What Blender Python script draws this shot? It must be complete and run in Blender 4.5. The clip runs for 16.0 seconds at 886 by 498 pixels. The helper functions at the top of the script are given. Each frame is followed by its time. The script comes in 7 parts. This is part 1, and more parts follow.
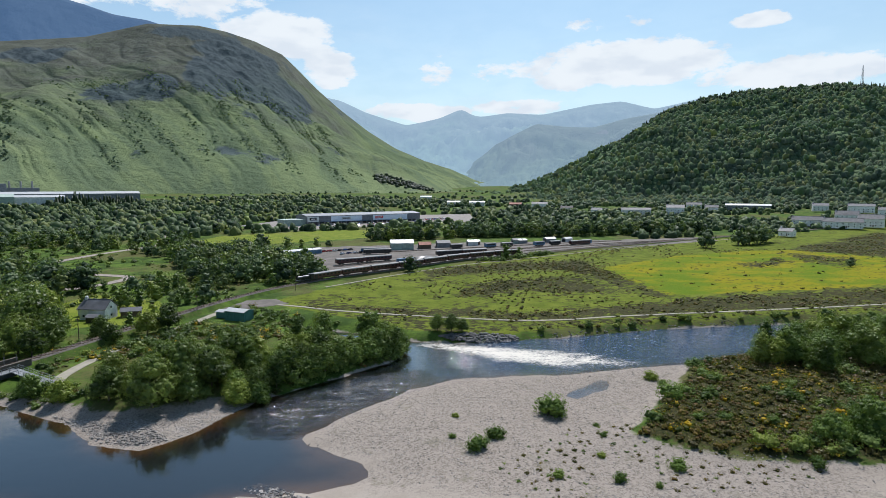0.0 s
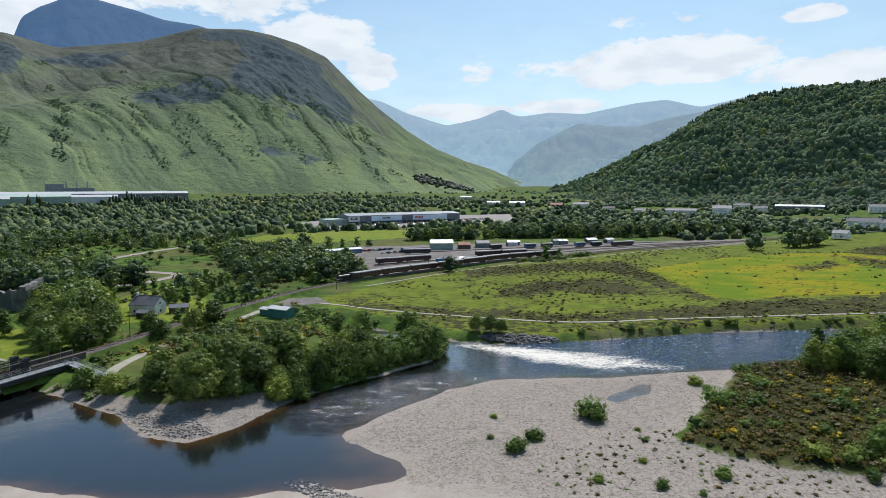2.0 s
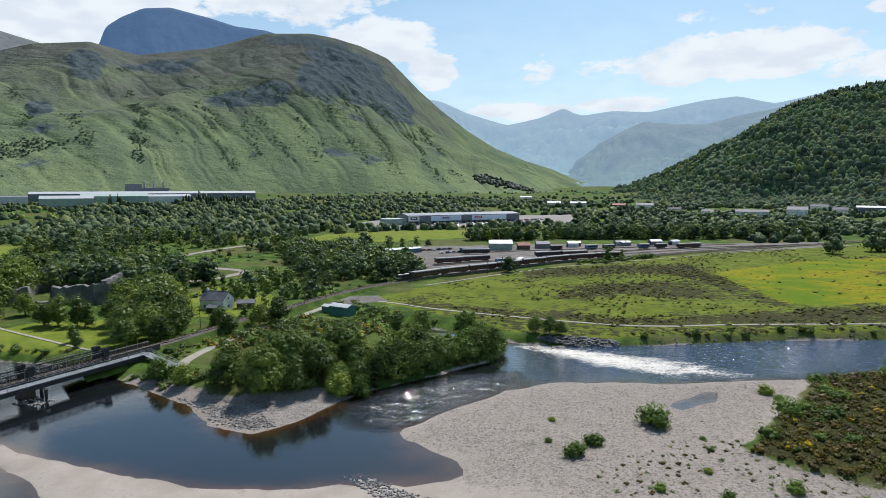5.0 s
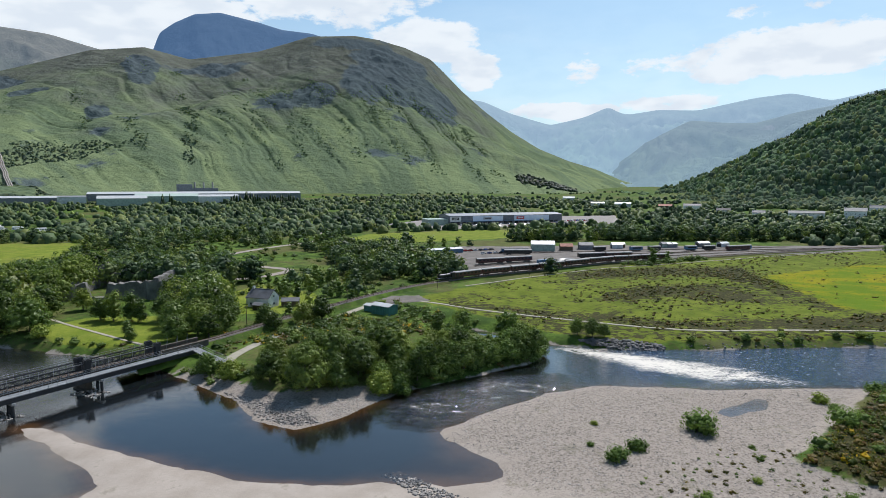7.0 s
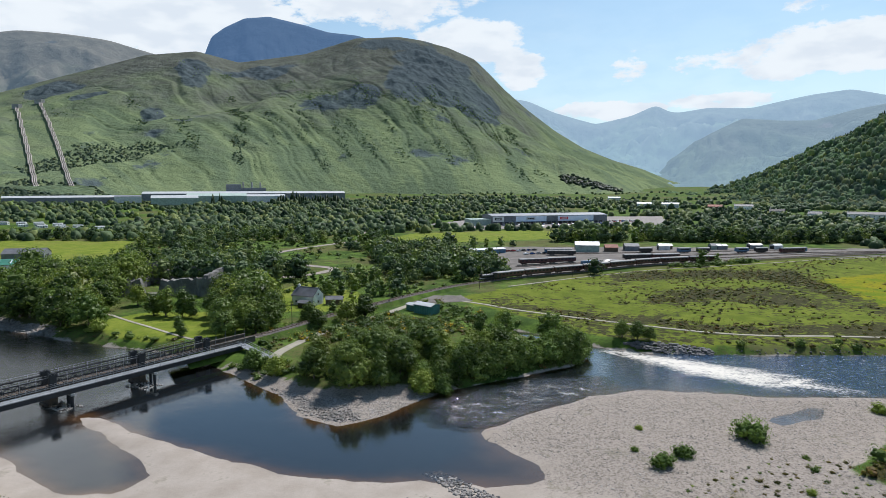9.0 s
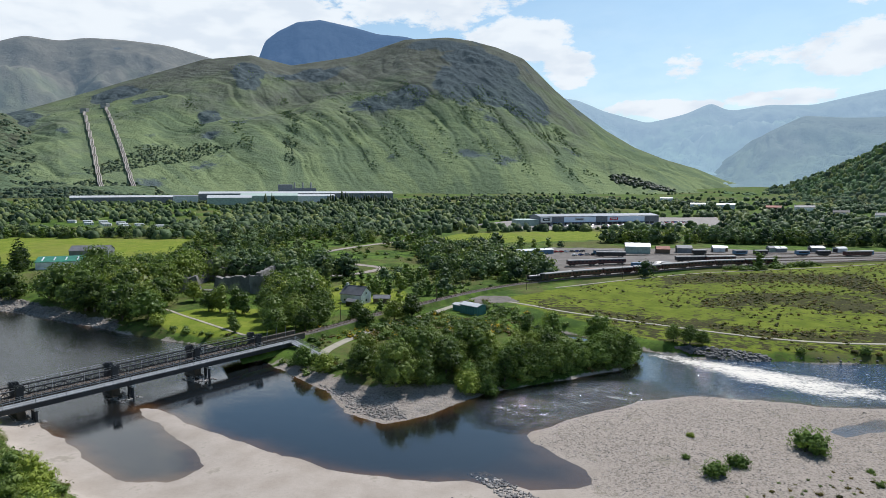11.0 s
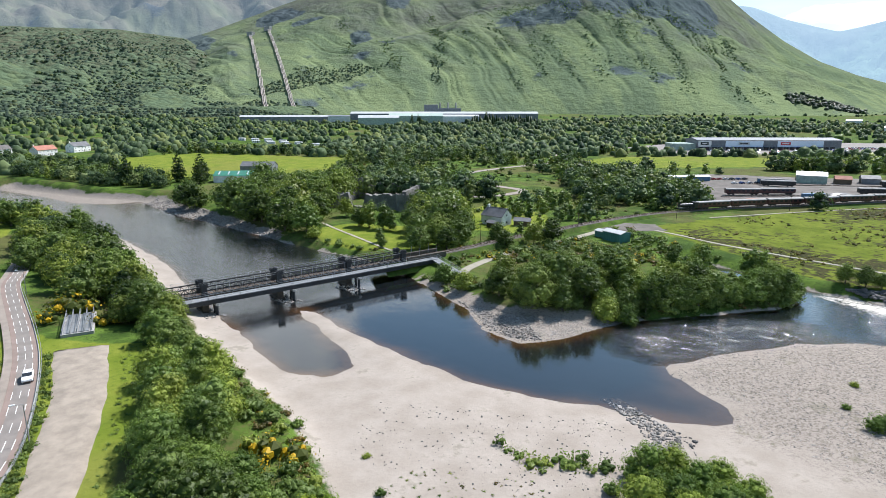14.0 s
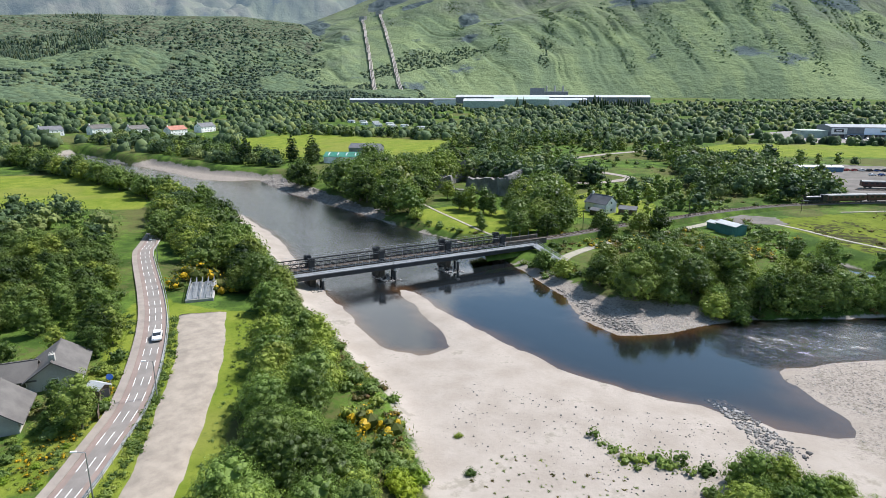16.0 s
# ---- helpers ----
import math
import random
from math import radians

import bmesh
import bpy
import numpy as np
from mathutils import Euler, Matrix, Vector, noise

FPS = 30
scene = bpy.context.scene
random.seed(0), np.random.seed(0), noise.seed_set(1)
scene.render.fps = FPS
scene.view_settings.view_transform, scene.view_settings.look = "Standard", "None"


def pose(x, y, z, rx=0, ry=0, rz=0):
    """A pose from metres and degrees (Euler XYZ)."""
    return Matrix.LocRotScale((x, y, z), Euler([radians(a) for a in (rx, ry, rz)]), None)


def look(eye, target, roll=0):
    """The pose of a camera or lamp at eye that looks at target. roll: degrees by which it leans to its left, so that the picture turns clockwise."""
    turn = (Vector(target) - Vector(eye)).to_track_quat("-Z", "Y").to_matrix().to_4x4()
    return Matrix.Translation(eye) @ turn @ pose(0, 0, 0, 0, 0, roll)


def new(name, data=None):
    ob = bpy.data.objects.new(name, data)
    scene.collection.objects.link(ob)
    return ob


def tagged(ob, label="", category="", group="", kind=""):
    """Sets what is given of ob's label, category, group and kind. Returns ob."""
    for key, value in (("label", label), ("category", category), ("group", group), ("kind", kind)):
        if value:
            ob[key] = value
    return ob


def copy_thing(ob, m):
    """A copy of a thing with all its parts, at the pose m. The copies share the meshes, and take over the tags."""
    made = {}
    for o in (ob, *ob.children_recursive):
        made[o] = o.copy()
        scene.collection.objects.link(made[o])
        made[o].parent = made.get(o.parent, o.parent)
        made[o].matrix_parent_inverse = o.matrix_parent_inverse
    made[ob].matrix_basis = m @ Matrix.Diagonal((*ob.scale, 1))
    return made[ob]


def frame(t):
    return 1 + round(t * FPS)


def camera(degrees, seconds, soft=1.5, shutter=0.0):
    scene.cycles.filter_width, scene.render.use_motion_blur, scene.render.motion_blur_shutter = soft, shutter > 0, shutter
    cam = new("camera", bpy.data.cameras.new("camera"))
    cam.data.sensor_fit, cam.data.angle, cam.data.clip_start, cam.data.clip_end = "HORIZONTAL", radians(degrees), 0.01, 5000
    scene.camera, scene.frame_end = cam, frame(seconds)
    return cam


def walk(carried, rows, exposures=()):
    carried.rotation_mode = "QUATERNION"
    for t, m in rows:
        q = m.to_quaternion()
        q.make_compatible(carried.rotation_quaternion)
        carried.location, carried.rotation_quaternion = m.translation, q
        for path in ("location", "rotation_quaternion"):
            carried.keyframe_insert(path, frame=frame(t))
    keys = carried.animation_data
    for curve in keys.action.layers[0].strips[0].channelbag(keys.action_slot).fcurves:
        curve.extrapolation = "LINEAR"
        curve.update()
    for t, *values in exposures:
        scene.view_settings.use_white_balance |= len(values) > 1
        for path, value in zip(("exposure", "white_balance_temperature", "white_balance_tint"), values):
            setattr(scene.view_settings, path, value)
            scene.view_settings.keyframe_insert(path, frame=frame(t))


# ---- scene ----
cam = camera(72.2, 16.0, soft=0.6)
EYE = 54.0
# seconds, turn to the left, tilt
ROWS = [
    (0.0, 0.00, -6.07), (0.5, 0.91, -6.07), (1.0, 1.87, -6.08), (1.5, 2.81, -6.08), (2.0, 3.74, -6.06),
    (2.5, 4.68, -6.06), (3.0, 5.62, -6.06), (3.5, 6.53, -6.05), (4.0, 7.44, -6.05), (6.5, 12.27, -6.03),
    (7.0, 13.26, -6.02), (7.5, 14.25, -6.04), (8.0, 15.25, -6.03), (8.5, 16.27, -6.02), (9.0, 17.28, -6.02),
    (11.5, 23.37, -6.02), (12.0, 25.39, -6.03), (12.5, 27.74, -6.29), (13.0, 30.20, -8.18), (13.5, 32.67, -10.77),
    (14.0, 35.11, -13.31), (14.5, 37.57, -14.80), (15.0, 40.38, -14.79), (15.5, 43.42, -14.79), (16.0, 44.75, -14.80),
]
walk(cam, [(t, pose(0, 0, EYE, 90 + pitch, 0, yaw)) for t, yaw, pitch in ROWS], [(0.0, -0.28, 6180, 13), (12.3, -0.24, 6180, 13), (13.0, -0.03, 6180, 13), (14.5, 0.26, 6180, 13), (16.0, 0.26, 6180, 13)])

# ---- light ----
SUN_AZ, SUN_EL = -12.0, 53.0      # degrees to the left of the y axis, degrees above the horizon
sun_way = Vector((-math.sin(radians(SUN_AZ)) * math.cos(radians(SUN_EL)), math.cos(radians(SUN_AZ)) * math.cos(radians(SUN_EL)), math.sin(radians(SUN_EL))))
sun = new("sun", bpy.data.lights.new("sun", "SUN"))
sun.data.energy, sun.data.angle, sun.data.color = 6.6, radians(0.6), (1.0, 0.97, 0.92)
sun.matrix_world = look(sun_way * 800, (0, 0, 0))


class Nodes:
    """Short hand for building node trees."""

    def __init__(self, tree):
        self.tree = tree
        tree.nodes.clear()

    def add(self, kind, out=0, **inputs):
        node = self.tree.nodes.new(kind)
        props = inputs.pop("props", {})
        if kind == "ShaderNodeMath":
            node.operation = props.get("op", "ADD")
            node.use_clamp = props.get("clamp", False)
        elif kind == "ShaderNodeMix":
            node.data_type = props.get("data", "RGBA")
            node.blend_type = props.get("blend", "MIX")
        elif kind == "ShaderNodeAttribute":
            node.attribute_name = props["name"]
        elif kind == "ShaderNodeTexNoise":
            node.noise_dimensions = "3D"
        elif kind == "ShaderNodeTexVoronoi":
            node.feature = props.get("feature", "F1")
        elif kind == "ShaderNodeVectorMath":
            node.operation = props.get("op", "MULTIPLY")
        elif kind == "ShaderNodeMapRange":
            node.interpolation_type = props.get("type", "LINEAR")
        for key, value in inputs.items():
            slot = node.inputs[int(key[1:])] if key[0] == "i" and key[1:].isdigit() else node.inputs[key.replace("_", " ")]
            if hasattr(value, "is_output"):
                self.tree.links.new(value, slot)
            else:
                slot.default_value = value
        return node.outputs[out]

    def math(self, op, a, b=0.0, clamp=False):
        return self.add("ShaderNodeMath", i0=a, i1=b, props={"op": op, "clamp": clamp})

    def mix(self, fac, a, b, blend="MIX"):
        a = a if hasattr(a, "is_output") or len(a) == 4 else (*a, 1)
        b = b if hasattr(b, "is_output") or len(b) == 4 else (*b, 1)
        return self.add("ShaderNodeMix", out=2, i0=fac, i6=a, i7=b, props={"blend": blend})

    def noise(self, vec, scale, detail=4.0, rough=0.55, out=0):
        return self.add("ShaderNodeTexNoise", out=out, Vector=vec, Scale=scale, Detail=detail, Roughness=rough)

    def ramp(self, v, a, b, lo=0.0, hi=1.0, soft=True):
        return self.add("ShaderNodeMapRange", i0=v, i1=a, i2=b, i3=lo, i4=hi, props={"type": "SMOOTHSTEP" if soft else "LINEAR"})

    def scaled(self, vec, s):
        return self.add("ShaderNodeVectorMath", i0=vec, i1=s)


world = bpy.data.worlds.new("sky")
scene.world = world
world.use_nodes = True
N = Nodes(world.node_tree)
sky_node = world.node_tree.nodes.new("ShaderNodeTexSky")
sky_node.sky_type, sky_node.sun_disc = "NISHITA", False
sky_node.sun_elevation, sky_node.sun_rotation = radians(SUN_EL), radians(-SUN_AZ)
sky_node.air_density, sky_node.dust_density, sky_node.ozone_density = 1.0, 1.0, 0.6
way = N.add("ShaderNodeTexCoord")
split = world.node_tree.nodes.new("ShaderNodeSeparateXYZ")
world.node_tree.links.new(way, split.inputs[0])
wx, wy, wz = split.outputs
azim = N.math("MULTIPLY", N.math("ARCTAN2", N.math("MULTIPLY", wx, -1.0), wy), 57.2958)
elev = N.math("MULTIPLY", N.math("ARCSINE", wz), 57.2958)
puff = N.noise(N.scaled(way, (7.0, 7.0, 15.0)), 1.6, 9.0, 0.66)
# summer clouds: direction, elevation, half widths, weight
CLOUDS = [
    (-15.0, 10.4, 12.0, 2.3, 1.0), (-20.0, 11.2, 5.0, 2.2, .8), (-29.0, 8.9, 8.0, 1.5, 1.0), (-14.8, 13.8, 4.2, .8, .6), (-26.8, 13.1, 2.6, .7, .7),
    (0.7, 10.2, 2.4, 1.9, .75), (2.5, 6.6, 6.0, 1.0, 1.0), (-7.0, 7.0, 5.0, 0.9, .9), (10.5, 10.0, 3.0, 2.0, .9), (14.5, 12.8, 5.0, 2.5, 1.0),
    (24.0, 16.5, 10.0, 3.0, 1.0), (44.0, 14.5, 14.0, 4.0, 1.6), (62.0, 13.5, 20.0, 5.0, 1.9),(86.0, 13.0, 10.0, 4.0, 1.0), (-50.0, 11.0, 14.0, 2.5, .9),
    (65.0, 22.5, 20.5, 12.0, 1.9),
]
cover = None
for ca, ce, ha, he, wgt in CLOUDS:
    da = N.math("DIVIDE", N.math("SUBTRACT", azim, ca), ha)
    de = N.math("DIVIDE", N.math("SUBTRACT", elev, ce), he)
    r2 = N.math("ADD", N.math("MULTIPLY", da, da), N.math("MULTIPLY", de, de))
    blob = N.math("MULTIPLY", N.ramp(r2, 0.0, 1.7, 1.0, 0.0), wgt)
    cover = blob if cover is None else N.math("MAXIMUM", cover, blob)
cloud = N.ramp(N.math("ADD", N.math("MULTIPLY", cover, 0.42), puff), 0.69, 0.84)
veil = N.ramp(elev, 0.0, 24.0, 0.42, 0.0)
wisp = N.noise(N.scaled(way, (3.0, 3.0, 9.0)), 1.3, 6.0, 0.6)
cloud = N.math("MAXIMUM", cloud, N.math("ADD", veil, N.math("MULTIPLY", N.ramp(wisp, 0.45, 0.75, 0.0, 0.12), N.ramp(elev, 14.0, 22.0, 1.0, 0.0))))
shade = N.noise(N.scaled(way, (7.0, 7.0, 18.0)), 2.2, 4.0, 0.5)
white = N.mix(N.ramp(shade, 0.35, 0.6), (7.6, 8.3, 8.7), (8.8, 9.35, 9.4))
clear = N.mix(1.0, sky_node.outputs[0], (0.95, 1.19, 1.18), "MULTIPLY")
colour = N.mix(cloud, clear, white)
back = N.add("ShaderNodeBackground", Color=colour, Strength=0.118)
out = world.node_tree.nodes.new("ShaderNodeOutputWorld")
world.node_tree.links.new(back, out.inputs[0])


# ---- materials ----
def material(name):
    m = bpy.data.materials.new(name)
    m.use_nodes = True
    return m, Nodes(m.node_tree)


def finish(m, N, surface):
    end = N.tree.nodes.new("ShaderNodeOutputMaterial")
    N.tree.links.new(surface, end.inputs[0])
    return m


def bump(N, height, strength=0.5, distance=0.1):
    return N.add("ShaderNodeBump", Height=height, Strength=strength, Distance=distance)


def plain(name, colour, rough=0.7, metal=0.0, vary=0.25, scale=1.5, relief=0.02):
    """Paint, metal, plaster or timber with mottling at two scales."""
    m, N = material(name)
    p = N.add("ShaderNodeNewGeometry")
    big, fine = N.noise(p, 0.25 * scale, 3.0), N.noise(p, 6.0 * scale, 4.0)
    info = N.add("ShaderNodeObjectInfo", out=5)
    v = N.math("ADD", N.math("MULTIPLY", big, 0.6), N.math("ADD", N.math("MULTIPLY", fine, 0.3), N.math("MULTIPLY", info, 0.1)))
    lo, hi = [c * (1 - vary) for c in colour], [min(1, c * (1 + vary)) for c in colour]
    col = N.mix(N.ramp(v, 0.3, 0.7), lo, hi)
    return finish(m, N, N.add("ShaderNodeBsdfPrincipled", Base_Color=col, Roughness=rough, Metallic=metal, Normal=bump(N, fine, 0.4, relief)))


def leafy(name, dark, light, tip=None, spec=0.13, rare=0.80, passing=0.28):
    """Leaves: hue varies from spray to spray and from tree to tree, some light passes through."""
    m, N = material(name)
    isl = N.add("ShaderNodeNewGeometry", out=8)
    rnd = N.math("FRACT", N.math("ADD", N.add("ShaderNodeObjectInfo", out=5), N.add("ShaderNodeAttribute", out=2, props={"name": "tone"})))
    p = N.add("ShaderNodeNewGeometry")
    big = N.noise(p, 0.05, 2.0)
    v = N.math("ADD", N.math("MULTIPLY", isl, 0.30), N.math("ADD", N.math("MULTIPLY", rnd, 0.45), N.math("MULTIPLY", N.ramp(big, 0.3, 0.7), 0.25)))
    col = N.mix(N.ramp(v, 0.18, 0.88, soft=False), dark, light)
    warm = N.mix(1.0, col, (1.40, 1.12, 0.72), "MULTIPLY")
    col = N.mix(N.ramp(rnd, 0.62, 0.98, 0.0, 0.7), col, warm)
    if tip:
        col = N.mix(N.ramp(isl, rare, rare + 0.05), col, tip)
    a = N.add("ShaderNodeBsdfPrincipled", Base_Color=col, Roughness=0.46 if spec else 1.0, Specular_IOR_Level=spec)
    b = N.add("ShaderNodeBsdfTranslucent", Color=N.mix(0.5, col, (0.20, 0.34, 0.03)))
    return finish(m, N, N.add("ShaderNodeMixShader", i0=passing, i1=a, i2=b))


LEAF = leafy("leaf_sycamore", (0.012, 0.024, 0.007), (0.188, 0.255, 0.062))
LEAF_B = leafy("leaf_birch", (0.030, 0.055, 0.013), (0.210, 0.285, 0.068))
LEAF_D = leafy("leaf_conifer", (0.010, 0.022, 0.011), (0.030, 0.052, 0.022))
LEAF_W = leafy("leaf_willow", (0.042, 0.075, 0.017), (0.225, 0.315, 0.070))
LEAF_Y = leafy("leaf_gorse", (0.050, 0.066, 0.014), (0.105, 0.108, 0.022), (0.52, 0.33, 0.015), rare=0.62)
LEAF_H = leafy("leaf_heather", (0.036, 0.034, 0.013), (0.150, 0.118, 0.036), (0.15, 0.085, 0.03))
LEAF_L = leafy("leaf_lime", (0.130, 0.200, 0.018), (0.240, 0.320, 0.030))
# valley leaves bluer, hill leaves paler too: distance haze put into their colour
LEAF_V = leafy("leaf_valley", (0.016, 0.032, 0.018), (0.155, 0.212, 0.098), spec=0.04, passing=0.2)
LEAF_HAZE = leafy("leaf_hill_haze", (0.070, 0.098, 0.082), (0.128, 0.162, 0.116), spec=0.0, passing=0.5)
LEAF_HAZE_PALE = leafy("leaf_hill_haze_pale", (0.145, 0.195, 0.152), (0.290, 0.345, 0.245), spec=0.0, passing=0.65)
BARK = plain("bark", (0.11, 0.09, 0.07), 0.9, relief=0.05)

# ground: zones carry gravel, mown grass, rough field and flowers
m, N = material("ground")
p = N.add("ShaderNodeNewGeometry")
zone = N.add("ShaderNodeAttribute", props={"name": "zone"})
zs = N.tree.nodes.new("ShaderNodeSeparateColor")
N.tree.links.new(zone, zs.inputs[0])
flower = N.add("ShaderNodeAttribute", out=3, props={"name": "zone"})
n_big, n_mid, n_fine, n_tiny = N.noise(p, 0.02, 4), N.noise(p, 0.13, 5), N.noise(p, 0.9, 5, 0.65), N.noise(p, 5.0, 4, 0.7)
edge = N.math("MULTIPLY", N.math("SUBTRACT", n_mid, 0.5), 0.9)
edge = N.math("ADD", edge, N.math("MULTIPLY", N.math("SUBTRACT", n_fine, 0.5), 0.5))


def sharp(channel, a=0.40, b=0.60):
    soft_edge = N.math("MULTIPLY", N.math("MULTIPLY", channel, N.math("SUBTRACT", 1.0, channel)), 4.0)
    return N.ramp(N.math("ADD", channel, N.math("MULTIPLY", edge, soft_edge)), a, b)


under = N.mix(N.ramp(n_mid, 0.35, 0.65), (0.034, 0.064, 0.012), (0.090, 0.145, 0.024))
under = N.mix(N.ramp(n_fine, 0.50, 0.72), under, (0.030, 0.052, 0.014))
under = N.mix(N.ramp(N.math("ADD", n_big, N.math("MULTIPLY", N.math("SUBTRACT", n_fine, 0.5), 0.5)), 0.46, 0.60, 0.0, 0.75), under, (0.100, 0.092, 0.036))
lawn = N.mix(N.ramp(n_mid, 0.3, 0.7), (0.108, 0.148, 0.016), (0.175, 0.202, 0.030))
lawn = N.mix(N.ramp(n_fine, 0.5, 0.8), lawn, (0.060, 0.100, 0.014))
lawn = N.mix(N.ramp(n_big, 0.5, 0.62, 0.0, 0.5), lawn, (0.165, 0.165, 0.040))
heathy = N.add("ShaderNodeAttribute", out=2, props={"name": "heath"})
n_tuss = N.noise(N.scaled(p, (0.6, 1.0, 1.0)), 0.05, 5, 0.6)
n_tuft = N.noise(N.scaled(p, (0.7, 1.0, 1.0)), 0.42, 4, 0.7)
pasture = N.mix(N.ramp(n_mid, 0.35, 0.65), (0.084, 0.112, 0.011), (0.132, 0.158, 0.019))
pasture = N.mix(N.ramp(n_fine, 0.5, 0.75, 0.0, 0.6), pasture, (0.046, 0.074, 0.011))
heath = N.mix(N.ramp(n_fine, 0.3, 0.7), (0.018, 0.024, 0.008), (0.064, 0.056, 0.022))
tuss = N.math("ADD", N.math("MULTIPLY", heathy, 0.58), N.math("ADD", N.math("MULTIPLY", N.math("SUBTRACT", n_tuft, 0.5), 3.2), N.math("MULTIPLY", N.math("SUBTRACT", n_tuss, 0.5), 1.3)))
field = N.mix(N.ramp(tuss, 0.24, 0.34), pasture, heath)
bloom = N.math("ADD", N.math("MULTIPLY", n_tuss, 0.7), N.math("MULTIPLY", n_fine, 0.3))
yellow = N.mix(N.ramp(bloom, 0.42, 0.58), (0.088, 0.142, 0.006), (0.205, 0.186, 0.006))
yellow = N.mix(N.ramp(tuss, 0.36, 0.46), yellow, heath)
sand = N.mix(N.ramp(n_mid, 0.3, 0.7), (0.272, 0.234, 0.196), (0.345, 0.302, 0.260))
fine_grit = N.noise(p, 2.2, 3, 0.75)
stony = N.add("ShaderNodeAttribute", out=2, props={"name": "stony"})
stone_mask = N.ramp(N.math("ADD", stony, N.math("MULTIPLY", edge, 0.8)), 0.25, 0.75)
cell = N.add("ShaderNodeRGBToBW", Color=N.add("ShaderNodeTexVoronoi", out=1, Vector=p, Scale=2.4, Randomness=1.0))
cell_small = N.add("ShaderNodeRGBToBW", Color=N.add("ShaderNodeTexVoronoi", out=1, Vector=p, Scale=6.5, Randomness=1.0))
mottle = N.math("ADD", N.math("MULTIPLY", cell, 0.45), N.math("ADD", N.math("MULTIPLY", cell_small, 0.35), N.math("MULTIPLY", fine_grit, 0.2)))
pebble = N.mix(N.ramp(mottle, 0.26, 0.56, soft=False), (0.085, 0.072, 0.060), (0.268, 0.232, 0.198))
gravel = N.mix(N.math("ADD", 0.10, N.math("MULTIPLY", stone_mask, 0.75)), sand, pebble)
gravel = N.mix(N.ramp(N.math("ADD", n_mid, N.math("MULTIPLY", n_fine, 0.5)), 0.84, 0.98, 0.0, 0.4), gravel, (0.120, 0.110, 0.070))
height = N.tree.nodes.new("ShaderNodeSeparateXYZ")
N.tree.links.new(p, height.inputs[0])
wet = N.ramp(N.math("ADD", height.outputs[2], N.math("MULTIPLY", N.math("SUBTRACT", n_mid, 0.5), 0.5)), -0.9, 0.13)
bed = N.mix(n_mid, (0.034, 0.026, 0.016), (0.085, 0.062, 0.038))
gravel = N.mix(wet, bed, gravel)
col = N.mix(sharp(zs.outputs[1]), under, lawn)
col = N.mix(sharp(zs.outputs[2]), col, field)
col = N.mix(sharp(flower), col, yellow)
col = N.mix(sharp(zs.outputs[0]), col, gravel)
rough = N.math("ADD", N.math("MULTIPLY", n_fine, 0.7), N.math("MULTIPLY", n_tiny, 0.3))
rough = N.math("MULTIPLY", rough, N.ramp(zs.outputs[0], 0.3, 0.7, 1.0, 0.35))
GROUND = finish(m, N, N.add("ShaderNodeBsdfPrincipled", Base_Color=col, Roughness=0.95, Specular_IOR_Level=0.06, Normal=bump(N, rough, 0.9, 0.32)))

# river: peaty water over its bed, ripples and white water
m, N = material("river_water")
p = N.add("ShaderNodeNewGeometry")
foam = N.add("ShaderNodeAttribute", out=2, props={"name": "foam"})
chop = N.add("ShaderNodeAttribute", out=2, props={"name": "chop"})
shallow = N.add("ShaderNodeAttribute", out=2, props={"name": "shallow"})
r0 = N.noise(N.scaled(p, (0.6, 1.0, 1.0)), 0.22, 3, 0.55)
r1 = N.noise(N.scaled(p, (0.6, 1.0, 1.0)), 0.70, 4, 0.62)
r2 = N.noise(N.scaled(p, (0.8, 1.2, 1.0)), 2.3, 3, 0.6)
wave = N.math("ADD", N.math("MULTIPLY", r0, 0.7), N.math("ADD", N.math("MULTIPLY", r1, 0.6), N.math("MULTIPLY", r2, 0.35)))
strength = N.math("ADD", 0.012, N.math("MULTIPLY", chop, 0.7))
bn = N.add("ShaderNodeBump", Height=wave, Strength=strength, Distance=2.6)
fres = N.add("ShaderNodeFresnel", IOR=1.42, Normal=bn)
below = N.add("ShaderNodeBsdfTransparent", Color=(0.66, 0.50, 0.32, 1))
# dark peaty depth; choppy water bluer, the sky's reflection put into its colour
deep_sky_tint = N.add("ShaderNodeBsdfDiffuse", Color=N.mix(N.ramp(chop, 0.3, 0.8), (0.009, 0.012, 0.014), (0.014, 0.042, 0.088)))
body = N.add("ShaderNodeMixShader", i0=N.ramp(shallow, 0.0, 1.0, 0.80, 0.25), i1=below, i2=deep_sky_tint)
gloss = N.add("ShaderNodeBsdfGlossy", Color=(1, 1, 1, 1), Roughness=0.04, Normal=bn)
surf = N.add("ShaderNodeMixShader", i0=N.ramp(fres, 0.0, 0.6, 0.01, 0.85, soft=False), i1=body, i2=gloss)
bend = N.noise(p, 0.10, 3, 0.6, out=1)
curl = N.tree.nodes.new("ShaderNodeVectorMath")
curl.operation = "MULTIPLY_ADD"
N.tree.links.new(bend, curl.inputs[0])
curl.inputs[1].default_value = (9.0, 9.0, 0.0)
N.tree.links.new(N.scaled(p, (0.45, 1.0, 1.0)), curl.inputs[2])
f1 = N.math("ADD", N.math("MULTIPLY", N.noise(curl.outputs[0], 0.30, 6, 0.7), 0.6), N.math("MULTIPLY", N.noise(N.scaled(p, (0.6, 1.0, 1.0)), 1.7, 3, 0.7), 0.4))
